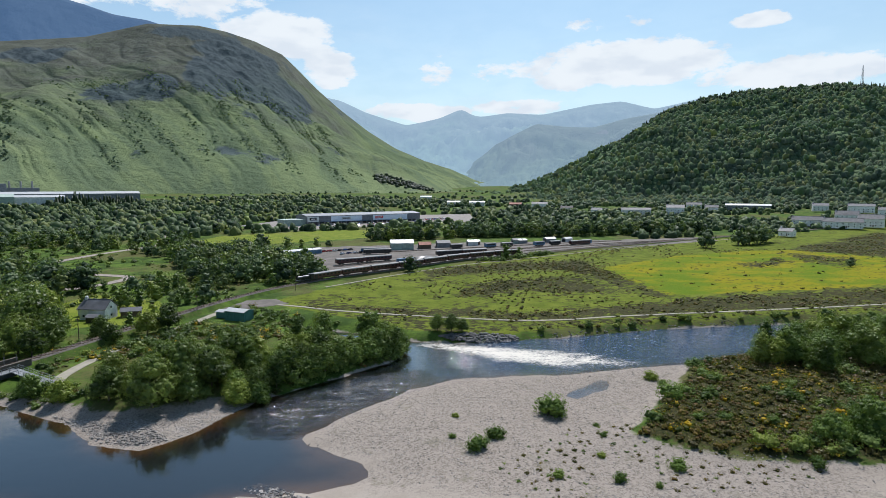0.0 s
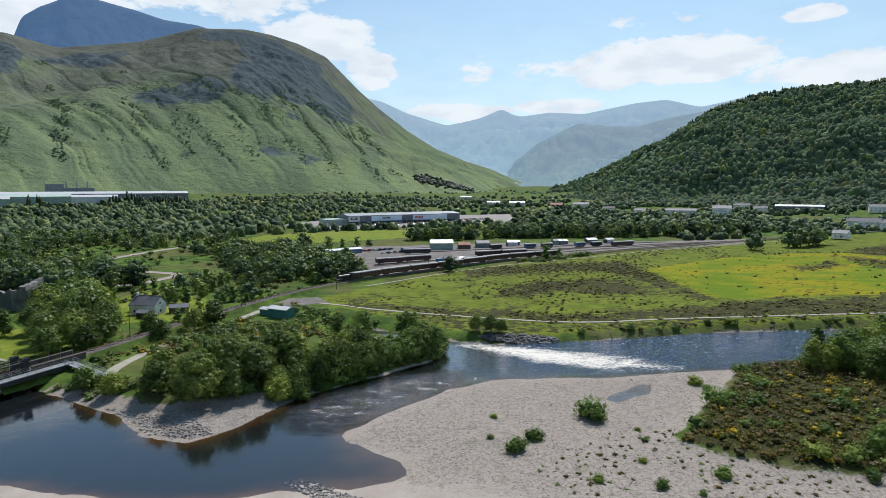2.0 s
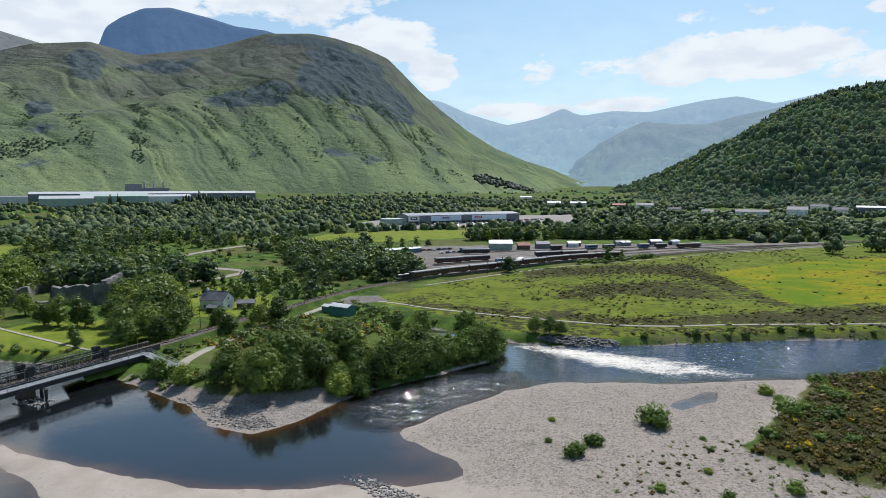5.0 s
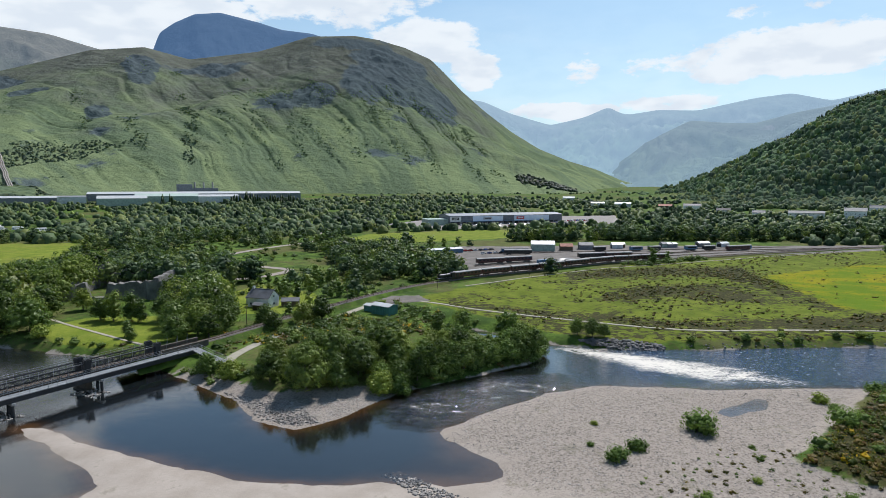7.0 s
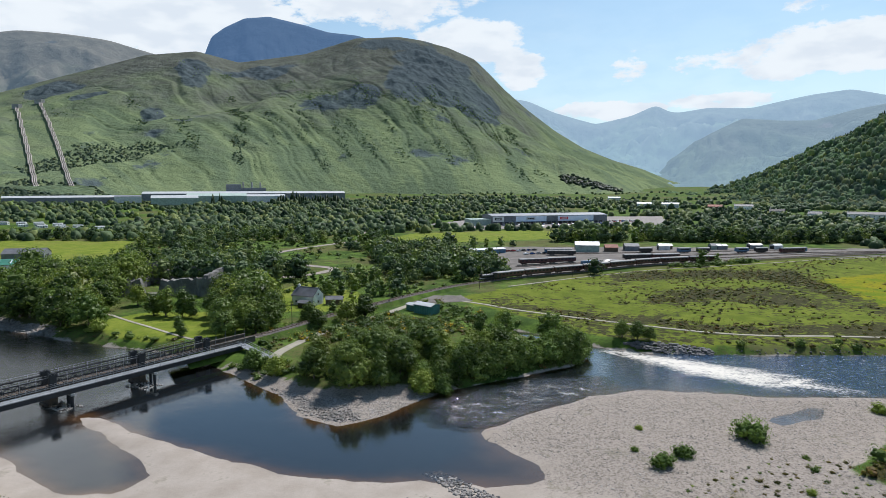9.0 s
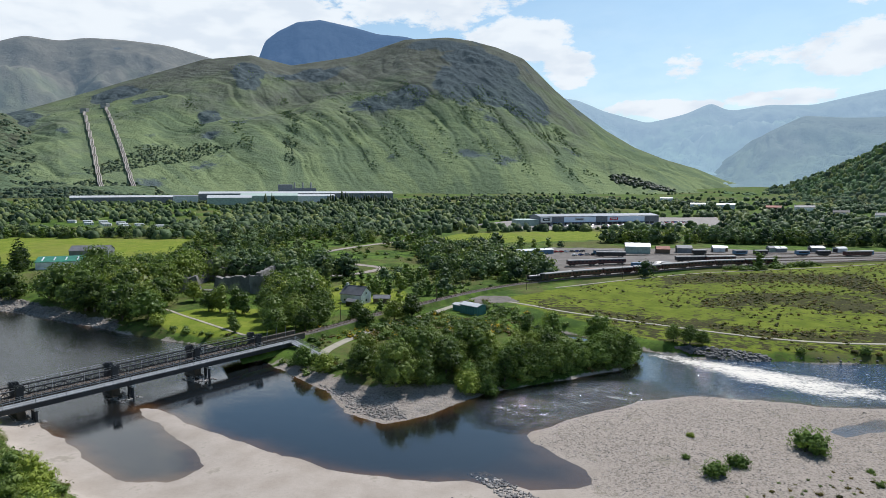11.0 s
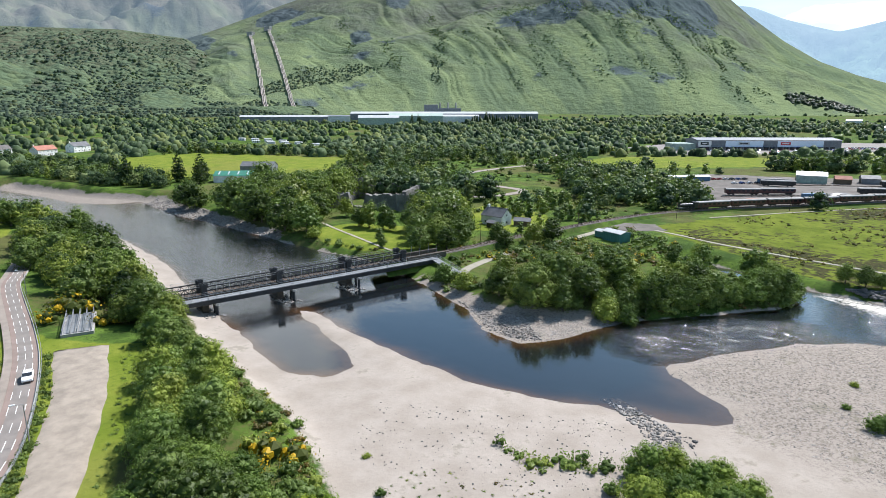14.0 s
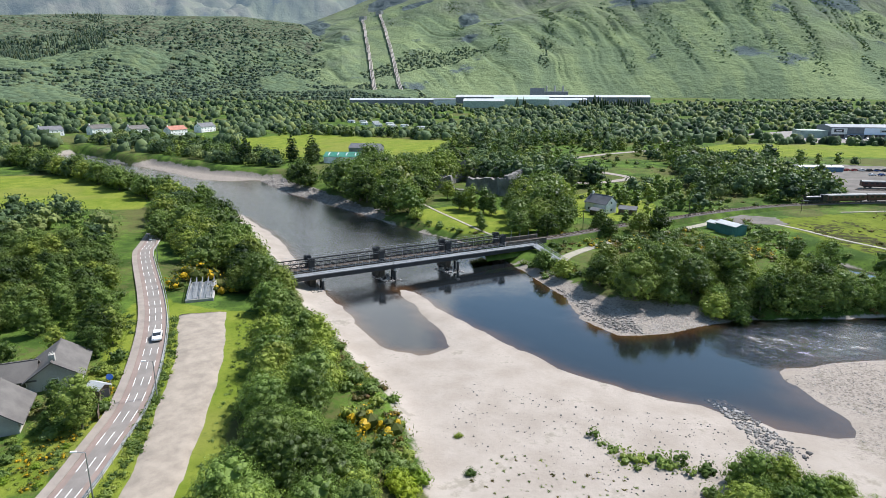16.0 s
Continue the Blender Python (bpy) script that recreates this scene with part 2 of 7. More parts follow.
# flecks of the chop: froth, and sun glints painted in the same white
glint_fleck = N.math("MULTIPLY", N.ramp(N.noise(N.scaled(p, (0.5, 1.0, 1.0)), 1.1, 4, 0.65), 0.58, 0.70), N.math("MULTIPLY", chop, 0.62))
froth_glint = N.add("ShaderNodeBsdfDiffuse", Color=(0.64, 0.60, 0.53, 1))
WATER = finish(m, N, N.add("ShaderNodeMixShader", i0=N.math("MAXIMUM", glint_fleck, N.ramp(N.math("ADD", foam, N.math("MULTIPLY", N.math("SUBTRACT", f1, 0.5), 2.6)), 0.36, 0.98, 0.0, 0.92)), i1=surf, i2=froth_glint))


def hill_material(name, grass, heath, rock, wood, wood_amount, haze_glow=0.0, canopy=0.0, haze_tint=(0.42, 0.60, 0.78)):
    m, N = material(name)
    p = N.add("ShaderNodeNewGeometry")
    fall = N.add("ShaderNodeAttribute", out=2, props={"name": "gully"})
    high = N.add("ShaderNodeAttribute", out=2, props={"name": "rise"})
    streak = N.add("ShaderNodeAttribute", out=2, props={"name": "streak"})
    crag = N.add("ShaderNodeAttribute", out=2, props={"name": "crag"})
    a, b, c = N.noise(p, 0.0035, 6, 0.6), N.noise(p, 0.013, 6, 0.65), N.noise(p, 0.07, 4, 0.7)
    col = N.mix(N.ramp(N.math("ADD", streak, N.math("MULTIPLY", N.math("SUBTRACT", b, 0.5), 0.8)), 0.25, 0.75), [g * k for g, k in zip(grass, (0.70, 0.74, 0.86))], grass)
    col = N.mix(N.ramp(N.math("ADD", N.math("MULTIPLY", high, 0.55), N.math("MULTIPLY", a, 0.7)), 0.46, 0.76), col, N.mix(N.ramp(b, 0.35, 0.65), heath, [g * 0.7 for g in heath]))
    col = N.mix(N.ramp(c, 0.48, 0.74, 0.0, 0.5), col, [g * 0.62 for g in grass])
    col = N.mix(N.ramp(N.math("ADD", crag, N.math("MULTIPLY", N.math("SUBTRACT", c, 0.5), 0.9)), 0.25, 0.6, 0.0, 0.85), col, rock)
    col = N.mix(N.ramp(N.math("ADD", N.math("ADD", N.math("MULTIPLY", c, 0.55), N.math("MULTIPLY", b, 0.7)), N.math("SUBTRACT", N.math("MULTIPLY", fall, 0.4), N.math("MULTIPLY", high, 0.30))), 0.92 - wood_amount, 1.02 - wood_amount), col, wood)
    h = N.math("ADD", N.math("MULTIPLY", b, 6.0), N.math("MULTIPLY", c, 2.0))
    if canopy:
        tree = N.add("ShaderNodeTexVoronoi", Vector=N.scaled(p, (1.0, 0.6, 1.0)), Scale=canopy, Randomness=1.0)
        tone = N.add("ShaderNodeTexVoronoi", out=1, Vector=N.scaled(p, (1.0, 0.6, 1.0)), Scale=canopy, Randomness=1.0)
        tone = N.add("ShaderNodeRGBToBW", Color=tone)
        col = N.mix(N.ramp(tone, 0.2, 0.8, 0.0, 0.75), col, [g * 1.5 for g in wood])
        h = N.math("ADD", N.math("MULTIPLY", tree, -3.5), N.math("MULTIPLY", c, 2.0))
    s = N.add("ShaderNodeBsdfPrincipled", Base_Color=col, Roughness=0.95, Specular_IOR_Level=0.0, Normal=bump(N, h, 0.8, 2.5))
    # far mountains only: distance haze, put in as an even emission
    if haze_glow:
        haze = N.add("ShaderNodeEmission", Color=(*haze_tint, 1), Strength=haze_glow)
        s = N.add("ShaderNodeAddShader", i0=s, i1=haze)
    return finish(m, N, s)


# green hill's own colours, greyed and blued to carry the distance haze
HILL = hill_material("hill_grass_hazed", (0.172, 0.212, 0.106), (0.128, 0.134, 0.112), (0.074, 0.094, 0.104), (0.070, 0.094, 0.062), 0.02)
MOOR = hill_material("moor_scrub", (0.112, 0.142, 0.072), (0.105, 0.110, 0.072), (0.07, 0.075, 0.055), (0.066, 0.092, 0.056), 0.16, canopy=0.09)
WOODED = hill_material("wooded_hill", (0.120, 0.155, 0.085), (0.085, 0.120, 0.060), (0.08, 0.09, 0.06), (0.062, 0.096, 0.050), 0.40, canopy=0.11)
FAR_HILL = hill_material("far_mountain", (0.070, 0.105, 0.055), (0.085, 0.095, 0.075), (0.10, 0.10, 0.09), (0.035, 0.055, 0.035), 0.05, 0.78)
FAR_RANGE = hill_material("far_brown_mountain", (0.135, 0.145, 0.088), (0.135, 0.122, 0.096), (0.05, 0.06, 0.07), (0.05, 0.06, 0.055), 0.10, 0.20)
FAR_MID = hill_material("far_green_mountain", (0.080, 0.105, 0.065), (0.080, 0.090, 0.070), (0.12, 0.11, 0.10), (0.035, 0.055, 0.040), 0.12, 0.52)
FAR_DARK = hill_material("far_dark_mountain", (0.040, 0.060, 0.065), (0.038, 0.050, 0.062), (0.07, 0.07, 0.07), (0.03, 0.04, 0.04), 0.0, 0.30, haze_tint=(0.26, 0.50, 0.92))


# ---- building blocks ----
def mesh_from(name, verts, faces, mat=None, smooth=False):
    me = bpy.data.meshes.new(name)
    me.from_pydata([tuple(v) for v in verts], [], [tuple(f) for f in faces])
    if smooth:
        me.shade_smooth()
    for one in (mat if isinstance(mat, (list, tuple)) else [mat] if mat else []):
        me.materials.append(one)
    return me


def quick_mesh(name, verts, faces, mat=None, smooth=False):
    """A mesh from numpy arrays of verts and of faces with one corner count."""
    me = bpy.data.meshes.new(name)
    n, k = faces.shape
    me.vertices.add(len(verts))
    me.vertices.foreach_set("co", np.ascontiguousarray(verts, dtype=np.float32).ravel())
    me.loops.add(n * k)
    me.loops.foreach_set("vertex_index", np.ascontiguousarray(faces, dtype=np.int32).ravel())
    me.polygons.add(n)
    me.polygons.foreach_set("loop_start", np.arange(0, n * k, k, dtype=np.int32))
    me.polygons.foreach_set("use_smooth", np.full(n, smooth, dtype=bool))
    me.update(calc_edges=True)
    if mat:
        me.materials.append(mat)
    return me


def part(name, bm, mat, parent, label=""):
    """Links a bmesh as one mesh object under a thing or a part."""
    me = bpy.data.meshes.new(name)
    bm.to_mesh(me)
    bm.free()
    me.materials.append(mat)
    ob = new(name, me)
    ob.parent = parent
    if label:
        ob["label"] = label
    return ob


def thing(name, m, label, category, group="", kind=""):
    ob = new(name)
    ob.matrix_world = m
    return tagged(ob, label, category, group, kind)


def add_box(bm, x0, x1, y0, y1, z0, z1, bev=0.0, m=None):
    """A box, its edges bevelled."""
    r = bmesh.ops.create_cube(bm, size=1)
    vs = r["verts"]
    for v in vs:
        v.co = Vector((x0 + (v.co.x + .5) * (x1 - x0), y0 + (v.co.y + .5) * (y1 - y0), z0 + (v.co.z + .5) * (z1 - z0)))
    if m is not None:
        bmesh.ops.transform(bm, matrix=m, verts=vs)
    if bev > 0:
        es = {e for v in vs for e in v.link_edges}
        bmesh.ops.bevel(bm, geom=list(es), offset=bev, segments=1, affect="EDGES")
    return bm


def box(x0, x1, y0, y1, z0, z1, bev=0.0):
    return add_box(bmesh.new(), x0, x1, y0, y1, z0, z1, bev)


def add_beam(bm, a, b, w, h):
    """A straight bar of section w by h from a to b."""
    a, b = Vector(a), Vector(b)
    d = b - a
    q = d.to_track_quat("Y", "Z").to_matrix().to_4x4()
    return add_box(bm, -w / 2, w / 2, 0, d.length, -h / 2, h / 2, 0, Matrix.Translation(a) @ q)


def add_tube(bm, a, b, r0, r1=None, n=10):
    a, b = Vector(a), Vector(b)
    d = b - a
    m = Matrix.Translation((a + b) / 2) @ d.to_track_quat("Z", "Y").to_matrix().to_4x4()
    bmesh.ops.create_cone(bm, cap_ends=True, segments=n, radius1=r0, radius2=r0 if r1 is None else r1, depth=d.length, matrix=m)
    return bm


def add_prism(bm, profile, y0, y1):
    """A profile of (x, z) points drawn out along y."""
    a = [bm.verts.new((x, y0, z)) for x, z in profile]
    b = [bm.verts.new((x, y1, z)) for x, z in profile]
    n = len(profile)
    bm.faces.new(a)
    bm.faces.new(b[::-1])
    for i in range(n):
        bm.faces.new((a[i], b[i], b[(i + 1) % n], a[(i + 1) % n]))
    bmesh.ops.recalc_face_normals(bm, faces=bm.faces[:])
    return bm


# ---- the lie of the land ----
RIVER_FAR = [(420, 275), (260, 248), (173, 236), (148, 234), (112, 229), (89, 225), (65, 218), (43, 211), (23, 206), (7, 203), (-10, 206),
             (-30, 216), (-52, 226), (-54, 220), (-32, 208), (-14, 196), (-12, 188), (-16, 181), (-24, 173), (-34, 161), (-44, 150)]
RIVER_SPIT = [(-49, 141), (-53, 130), (-58, 122), (-63, 119), (-69, 120), (-78, 126), (-87, 133), (-101, 140), (-120, 149), (-142, 157),
              (-171, 158), (-199, 161), (-232, 165), (-255, 168), (-283, 169), (-324, 179), (-342, 183), (-347, 168), (-368, 159), (-415, 159), (-600, 150)]
RIVER_NEAR = [(-600, 95), (-400, 108), (-300, 114), (-250, 124), (-215, 117), (-190, 110), (-170, 102), (-146, 93), (-127, 87),
              (-111, 82), (-101, 78), (-92, 77), (-85, 80), (-84, 88), (-91, 92), (-104, 97.5), (-115, 102.5), (-123, 106.5), (-121, 107.5)]
RIVER_BAR = [(-112, 105), (-96, 101), (-80, 98.5), (-66, 96), (-54, 95), (-44, 97), (-35, 100), (-24, 101), (-16, 104), (-13, 108), (-16, 114),
             (-22, 117), (-28, 121), (-30, 126), (-26, 133), (-20, 140), (-9, 156), (3, 164), (19, 168), (35, 168), (52, 173), (67, 177), (86, 182),
             (130, 200), (200, 215), (300, 225), (420, 245)]
RIVER = RIVER_FAR + RIVER_SPIT + RIVER_NEAR + RIVER_BAR
POND = [(30, 151), (36, 156), (44, 162), (42, 157), (33, 149)]

GRAVEL = [(-175, 98), (-160, 90), (-140, 84), (-117, 73), (-104, 71), (-87, 65), (-72, 61), (-60, 54), (-50, 47), (-30, 20), (90, 20), (160, 90),
          (83, 109), (59, 111), (50, 115), (39, 123), (57, 149), (80, 182), (75, 200), (-20, 170), (-35, 130), (-125, 115), (-150, 100)]
SPIT = [(-114, 150), (-100, 145), (-88, 140), (-76, 136), (-62, 140), (-48, 152), (-38, 150), (-50, 112), (-95, 126)]
BEACH = [(-280, 172), (-330, 192), (-372, 176), (-470, 166), (-470, 145), (-342, 155), (-270, 160)]
SHORE = [(-196, 157), (-232, 161), (-283, 165), (-330, 174), (-334, 190), (-300, 184), (-262, 178), (-232, 172), (-196, 166)]
SAND_UP = [(-156, 90), (-200, 104), (-245, 118), (-250, 130), (-195, 120), (-156, 106)]
FIELD = [(-74, 262), (-66, 250), (-14, 214), (8, 207), (23, 210), (65, 222), (112, 233), (173, 240), (420, 280), (700, 560), (500, 640), (300, 560), (176, 490),
         (90, 430), (24, 388), (-20, 345), (-60, 288)]
FLOWERS = [(91, 355), (103, 275), (201, 292), (330, 330), (300, 380), (255, 440), (220, 440), (161, 412)]
LAWN = [(-190, 172), (-186, 193), (-158, 203), (-135, 187), (-129, 172), (-147, 160), (-170, 161)]
PLAYING = [(-560, 283), (-540, 355), (-397, 405), (-339, 333), (-328, 278), (-390, 262), (-382, 225), (-430, 223)]
HOUSE_PLOT = [(-162, 251), (-161, 276), (-124, 262), (-108, 236), (-119, 214), (-138, 212)]
YARD_GRASS = [(-211, 472), (-201, 554), (-126, 604), (-10, 610), (-9, 575), (-146, 486), (-151, 415), (-183, 408)]
LEFT_FIELD = [(-430, 60), (-400, 95), (-296, 102), (-275, 92), (-311, 42)]
LEFT_GREEN = [(-235, 28), (-235, 52), (-213, 48), (-209, 28)]
VERGE = [(-127, 58), (-121, 64), (-108, 55), (-93, 45), (-82, 37), (-66, 26), (-60, 12), (-66, 4), (-100, 24), (-135, 34), (-152, 50), (-134, 54)]
HOME_VERGE = [(-113, 29.5), (-104, 28), (-97, 22.5), (-83, 11), (-87, 4), (-98, 13), (-106, 20), (-115, 26)]
SHRUBS = [(94, 191), (76, 172), (59, 149), (41, 123), (51, 116), (60, 112), (84, 110), (120, 108), (165, 125), (175, 190), (130, 196)]
HEATHS = [[(-12, 354), (56, 386), (82, 348), (60, 351), (26, 342), (-10, 322)], [(9, 290), (22, 310), (47, 322), (60, 328), (77, 312), (76, 283), (54, 278), (37, 287), (10, 273)],
          [(-60, 262), (-8, 243), (9, 247), (34, 240), (67, 250), (99, 265), (153, 277), (196, 285), (300, 310), (300, 276), (172, 249), (121, 241), (79, 233), (29, 226), (-7, 232), (-50, 250)], [(85, 361), (93, 357), (105, 276), (97, 272)],
          [(255, 445), (300, 388), (335, 332), (430, 312), (560, 470), (400, 560)], [(183, 369), (226, 405), (219, 380), (184, 355)], [(239, 433), (267, 390), (240, 349), (227, 366)], [(55, 380), (88, 392), (98, 330), (97, 300), (87, 300), (77, 329)]]
BANK = [(-60, 252), (-14, 214), (8, 207), (23, 210), (65, 222), (112, 233), (173, 240), (420, 280), (420, 296), (187, 251), (118, 239), (70, 231), (25, 225), (-7, 231), (-50, 252)]
STONY = [(-28, 121), (-26, 133), (-9, 156), (3, 166), (35, 170), (67, 179), (80, 182), (57, 149), (39, 123), (50, 115), (84, 108), (60, 90), (26, 92), (-14, 106), (-14, 116)]
GLADE = [(-108, 185), (-97, 206), (-80, 214), (-66, 214), (-60, 200), (-73, 188), (-91, 172)]


def inside(poly, x, y):
    """Signed distance to a polygon's edge, above nought inside it."""
    p = np.asarray(poly, float)
    d2 = np.full(x.shape, 1e18)
    odd = np.zeros(x.shape, bool)
    for (ax, ay), (bx, by) in zip(p, np.roll(p, -1, 0)):
        ex, ey = bx - ax, by - ay
        k = np.clip(((x - ax) * ex + (y - ay) * ey) / (ex * ex + ey * ey + 1e-9), 0, 1)
        d2 = np.minimum(d2, (x - ax - k * ex) ** 2 + (y - ay - k * ey) ** 2)
        if ey != 0:
            odd ^= ((ay > y) != (by > y)) & (x < ex * (y - ay) / ey + ax)
    return np.where(odd, 1, -1) * np.sqrt(d2)


def lumps(x, y, size, seed=0):
    """Smooth value noise, -1 to 1."""
    rng = np.random.RandomState(seed)
    g = rng.uniform(-1, 1, (64, 64))
    u, v = x / size + 31.7, y / size + 17.3
    i, j = np.floor(u).astype(int), np.floor(v).astype(int)
    a, b = u - i, v - j
    a, b = a * a * (3 - 2 * a), b * b * (3 - 2 * b)
    i, j, k, l = i % 64, j % 64, (i + 1) % 64, (j + 1) % 64
    return (g[i, j] * (1 - a) + g[k, j] * a) * (1 - b) + (g[i, l] * (1 - a) + g[k, l] * a) * b


def fbm(x, y, size, n=4, seed=0, gain=0.5):
    return sum(gain ** k * lumps(x, y, size / 2 ** k, seed + k) for k in range(n))


def near_river(x, y):
    return (x > -640) & (x < 460) & (y > -20) & (y < 330)


def land(x, y):
    """Height of the ground, array in, array out."""
    x, y = np.atleast_1d(np.asarray(x, float)), np.atleast_1d(np.asarray(y, float))
    dist = np.hypot(x, y)
    z = np.interp(dist, [0, 120, 220, 300, 400, 700, 900, 1250, 2000, 5000], [2.6, 2.6, 2.8, 3.6, 5, 9, 14, 27, 42, 60])
    z = z + np.clip(dist / 900, 0.1, 1.5) * fbm(x, y, 90, 3, 5)
    left = np.clip((-x - 45 - 0.5 * (y - 30)) / 30, 0, 1) * np.clip((85 - y + 0.0 * x) / 25, 0, 1)
    z = np.where(dist < 420, z + 2.2 * left * np.clip((400 - dist) / 150, 0, 1), z)
    m = near_river(x, y)
    if m.any():
        xs, ys = x[m], y[m]
        s = -inside(RIVER, xs, ys)
        s = np.minimum(s, -inside(POND, xs, ys) * 0.6)
        s = s + 0.9 * lumps(xs, ys, 7, 3) + 0.6 * lumps(xs, ys, 3, 4)
        gr = np.maximum(np.maximum(inside(GRAVEL, xs, ys), inside(SPIT, xs, ys)), np.maximum(inside(BEACH, xs, ys), np.maximum(inside(SAND_UP, xs, ys), inside(SHORE, xs, ys))))
        k = np.clip(gr / 6 + 0.5, 0, 1)
        bar = np.where(s > 0, 0.9 * (1 - np.exp(-np.maximum(s, 0) / 9)) + 0.006 * np.clip(s, 0, 80), 0.10 * s) + 0.10 * fbm(xs, ys, 14, 3, 9) * np.clip(s / 6, 0, 1)
        bank = np.where(s > 0, z[m] * (1 - np.exp(-np.maximum(s, 0) / 2.5)), 0.35 * s)
        zz = np.minimum(z[m], k * bar + (1 - k) * bank)
        z[m] = np.maximum(zz, -2.6)
    return z


def spot(x, y):
    return float(land(x, y)[0])


def axis(a, b, step, lo, hi, grow):
    mid = list(np.arange(a, b, step))
    up, s = [b], step
    while up[-1] < hi:
        s *= grow
        up.append(up[-1] + s)
    dn, s = [a], step
    while dn[-1] > lo:
        s *= grow
        dn.append(dn[-1] - s)
    return np.array(dn[:0:-1] + mid + up)


def sheet(xs, ys, f):
    X, Y = np.meshgrid(xs, ys, indexing="ij")
    x, y = X.ravel(), Y.ravel()
    v = np.stack([x, y, f(x, y)], 1)
    nx, ny = len(xs), len(ys)
    i = (np.arange(nx - 1)[:, None] * ny + np.arange(ny - 1)[None, :]).ravel()
    return v, np.stack([i, i + ny, i + ny + 1, i + 1], 1)


gx, gy = axis(-350, 190, 2.4, -4800, 4800, 1.055), axis(14, 270, 2.4, -4800, 4800, 1.04)
gv, gf = sheet(gx, gy, land)
me = quick_mesh("ground", gv, gf, GROUND, True)
vx, vy = gv[:, 0], gv[:, 1]


def mask(polys, soft):
    best = np.full(len(vx), -1e9)
    for poly in polys:
        best = np.maximum(best, inside(poly, vx, vy))
    return np.clip(best / soft + 0.5, 0, 1)


zone = np.zeros((len(vx), 4), np.float32)
bed_side = np.where(near_river(vx, vy), np.clip(inside(RIVER, vx, vy) / 4 + 0.45, 0, 1), 0)
zone[:, 0] = np.maximum(mask([GRAVEL, SPIT, BEACH, SAND_UP, SHORE], 7), bed_side)
zone[:, 1] = mask([LAWN, PLAYING, HOUSE_PLOT, LEFT_FIELD, LEFT_GREEN, VERGE, HOME_VERGE, YARD_GRASS], 5)
zone[:, 2] = mask([FIELD, SHRUBS], 10)
zone[:, 3] = mask([FLOWERS], 14)
at = me.attributes.new("zone", "FLOAT_COLOR", "POINT")
at.data.foreach_set("color", zone.ravel())
me.attributes.new("heath", "FLOAT", "POINT").data.foreach_set("value", np.maximum(mask(HEATHS, 14), np.maximum(np.clip(mask([SHRUBS], 20) * 2.5, 0, 1) * 2.2, 0.55 * mask([BANK], 8))).astype(np.float32))
me.attributes.new("stony", "FLOAT", "POINT").data.foreach_set("value", mask([STONY, SPIT, BEACH, SHORE], 26).astype(np.float32))
ground = tagged(new("ground", me), "valley floor of grass, scrub and pale river gravel", "ground", kind="structure")

wv, wf = sheet(np.arange(-640, 470, 3.0), np.arange(60, 300, 3.0), lambda x, y: np.zeros_like(x))
me = quick_mesh("water", wv, wf, WATER, True)
wx_, wy_ = wv[:, 0], wv[:, 1]
RAPID = [(-10, 207), (4, 203.5), (20, 200), (40, 195), (60, 187), (68, 178), (56, 173), (36, 173), (17, 181), (0, 193), (-9, 200)]
RIFFLE = [(-30, 128), (-12, 152), (2, 160), (-6, 172), (-22, 166), (-36, 152), (-46, 140), (-40, 128)]
foam = np.clip(inside(RAPID, wx_, wy_) / 10 + 0.36, 0, 1.0) * np.interp(wx_, [-10, 20, 45, 66], [1.0, 0.95, 0.72, 0.35])
lively = np.clip((wx_ + 12) / 30, 0, 1) * np.clip((wy_ - 150) / 30, 0, 1)
# lively and riffled water: sparkle painted in as thin foam
foam = np.maximum(foam, 0.17 * lively)
foam = np.maximum(foam, np.clip(inside(RIFFLE, wx_, wy_) / 16 + 0.10, 0, 0.38))
chop = 0.85 * lively
chop = np.maximum(chop, np.clip(inside(RIFFLE, wx_, wy_) / 10 + 0.4, 0, 0.6))
chop = np.maximum(chop, np.clip((-120 - wx_) / 60, 0, 0.16))
shallow = np.exp(np.minimum(land(wx_, wy_), 0) / 0.28)
shallow = np.maximum(shallow, np.clip(inside([(-40, 98), (-12, 100), (-11, 118), (-26, 126), (-34, 112)], wx_, wy_) / 10 + 0.3, 0, 0.8))
shallow = np.maximum(shallow, np.clip(inside(RIFFLE, wx_, wy_) / 8 + 0.5, 0, 0.85))
for key, val in (("foam", foam), ("chop", chop), ("shallow", shallow)):
    me.attributes.new(key, "FLOAT", "POINT").data.foreach_set("value", val.astype(np.float32))
water = tagged(new("water", me), "dark peaty river with rapids below a weir", "river", kind="structure")


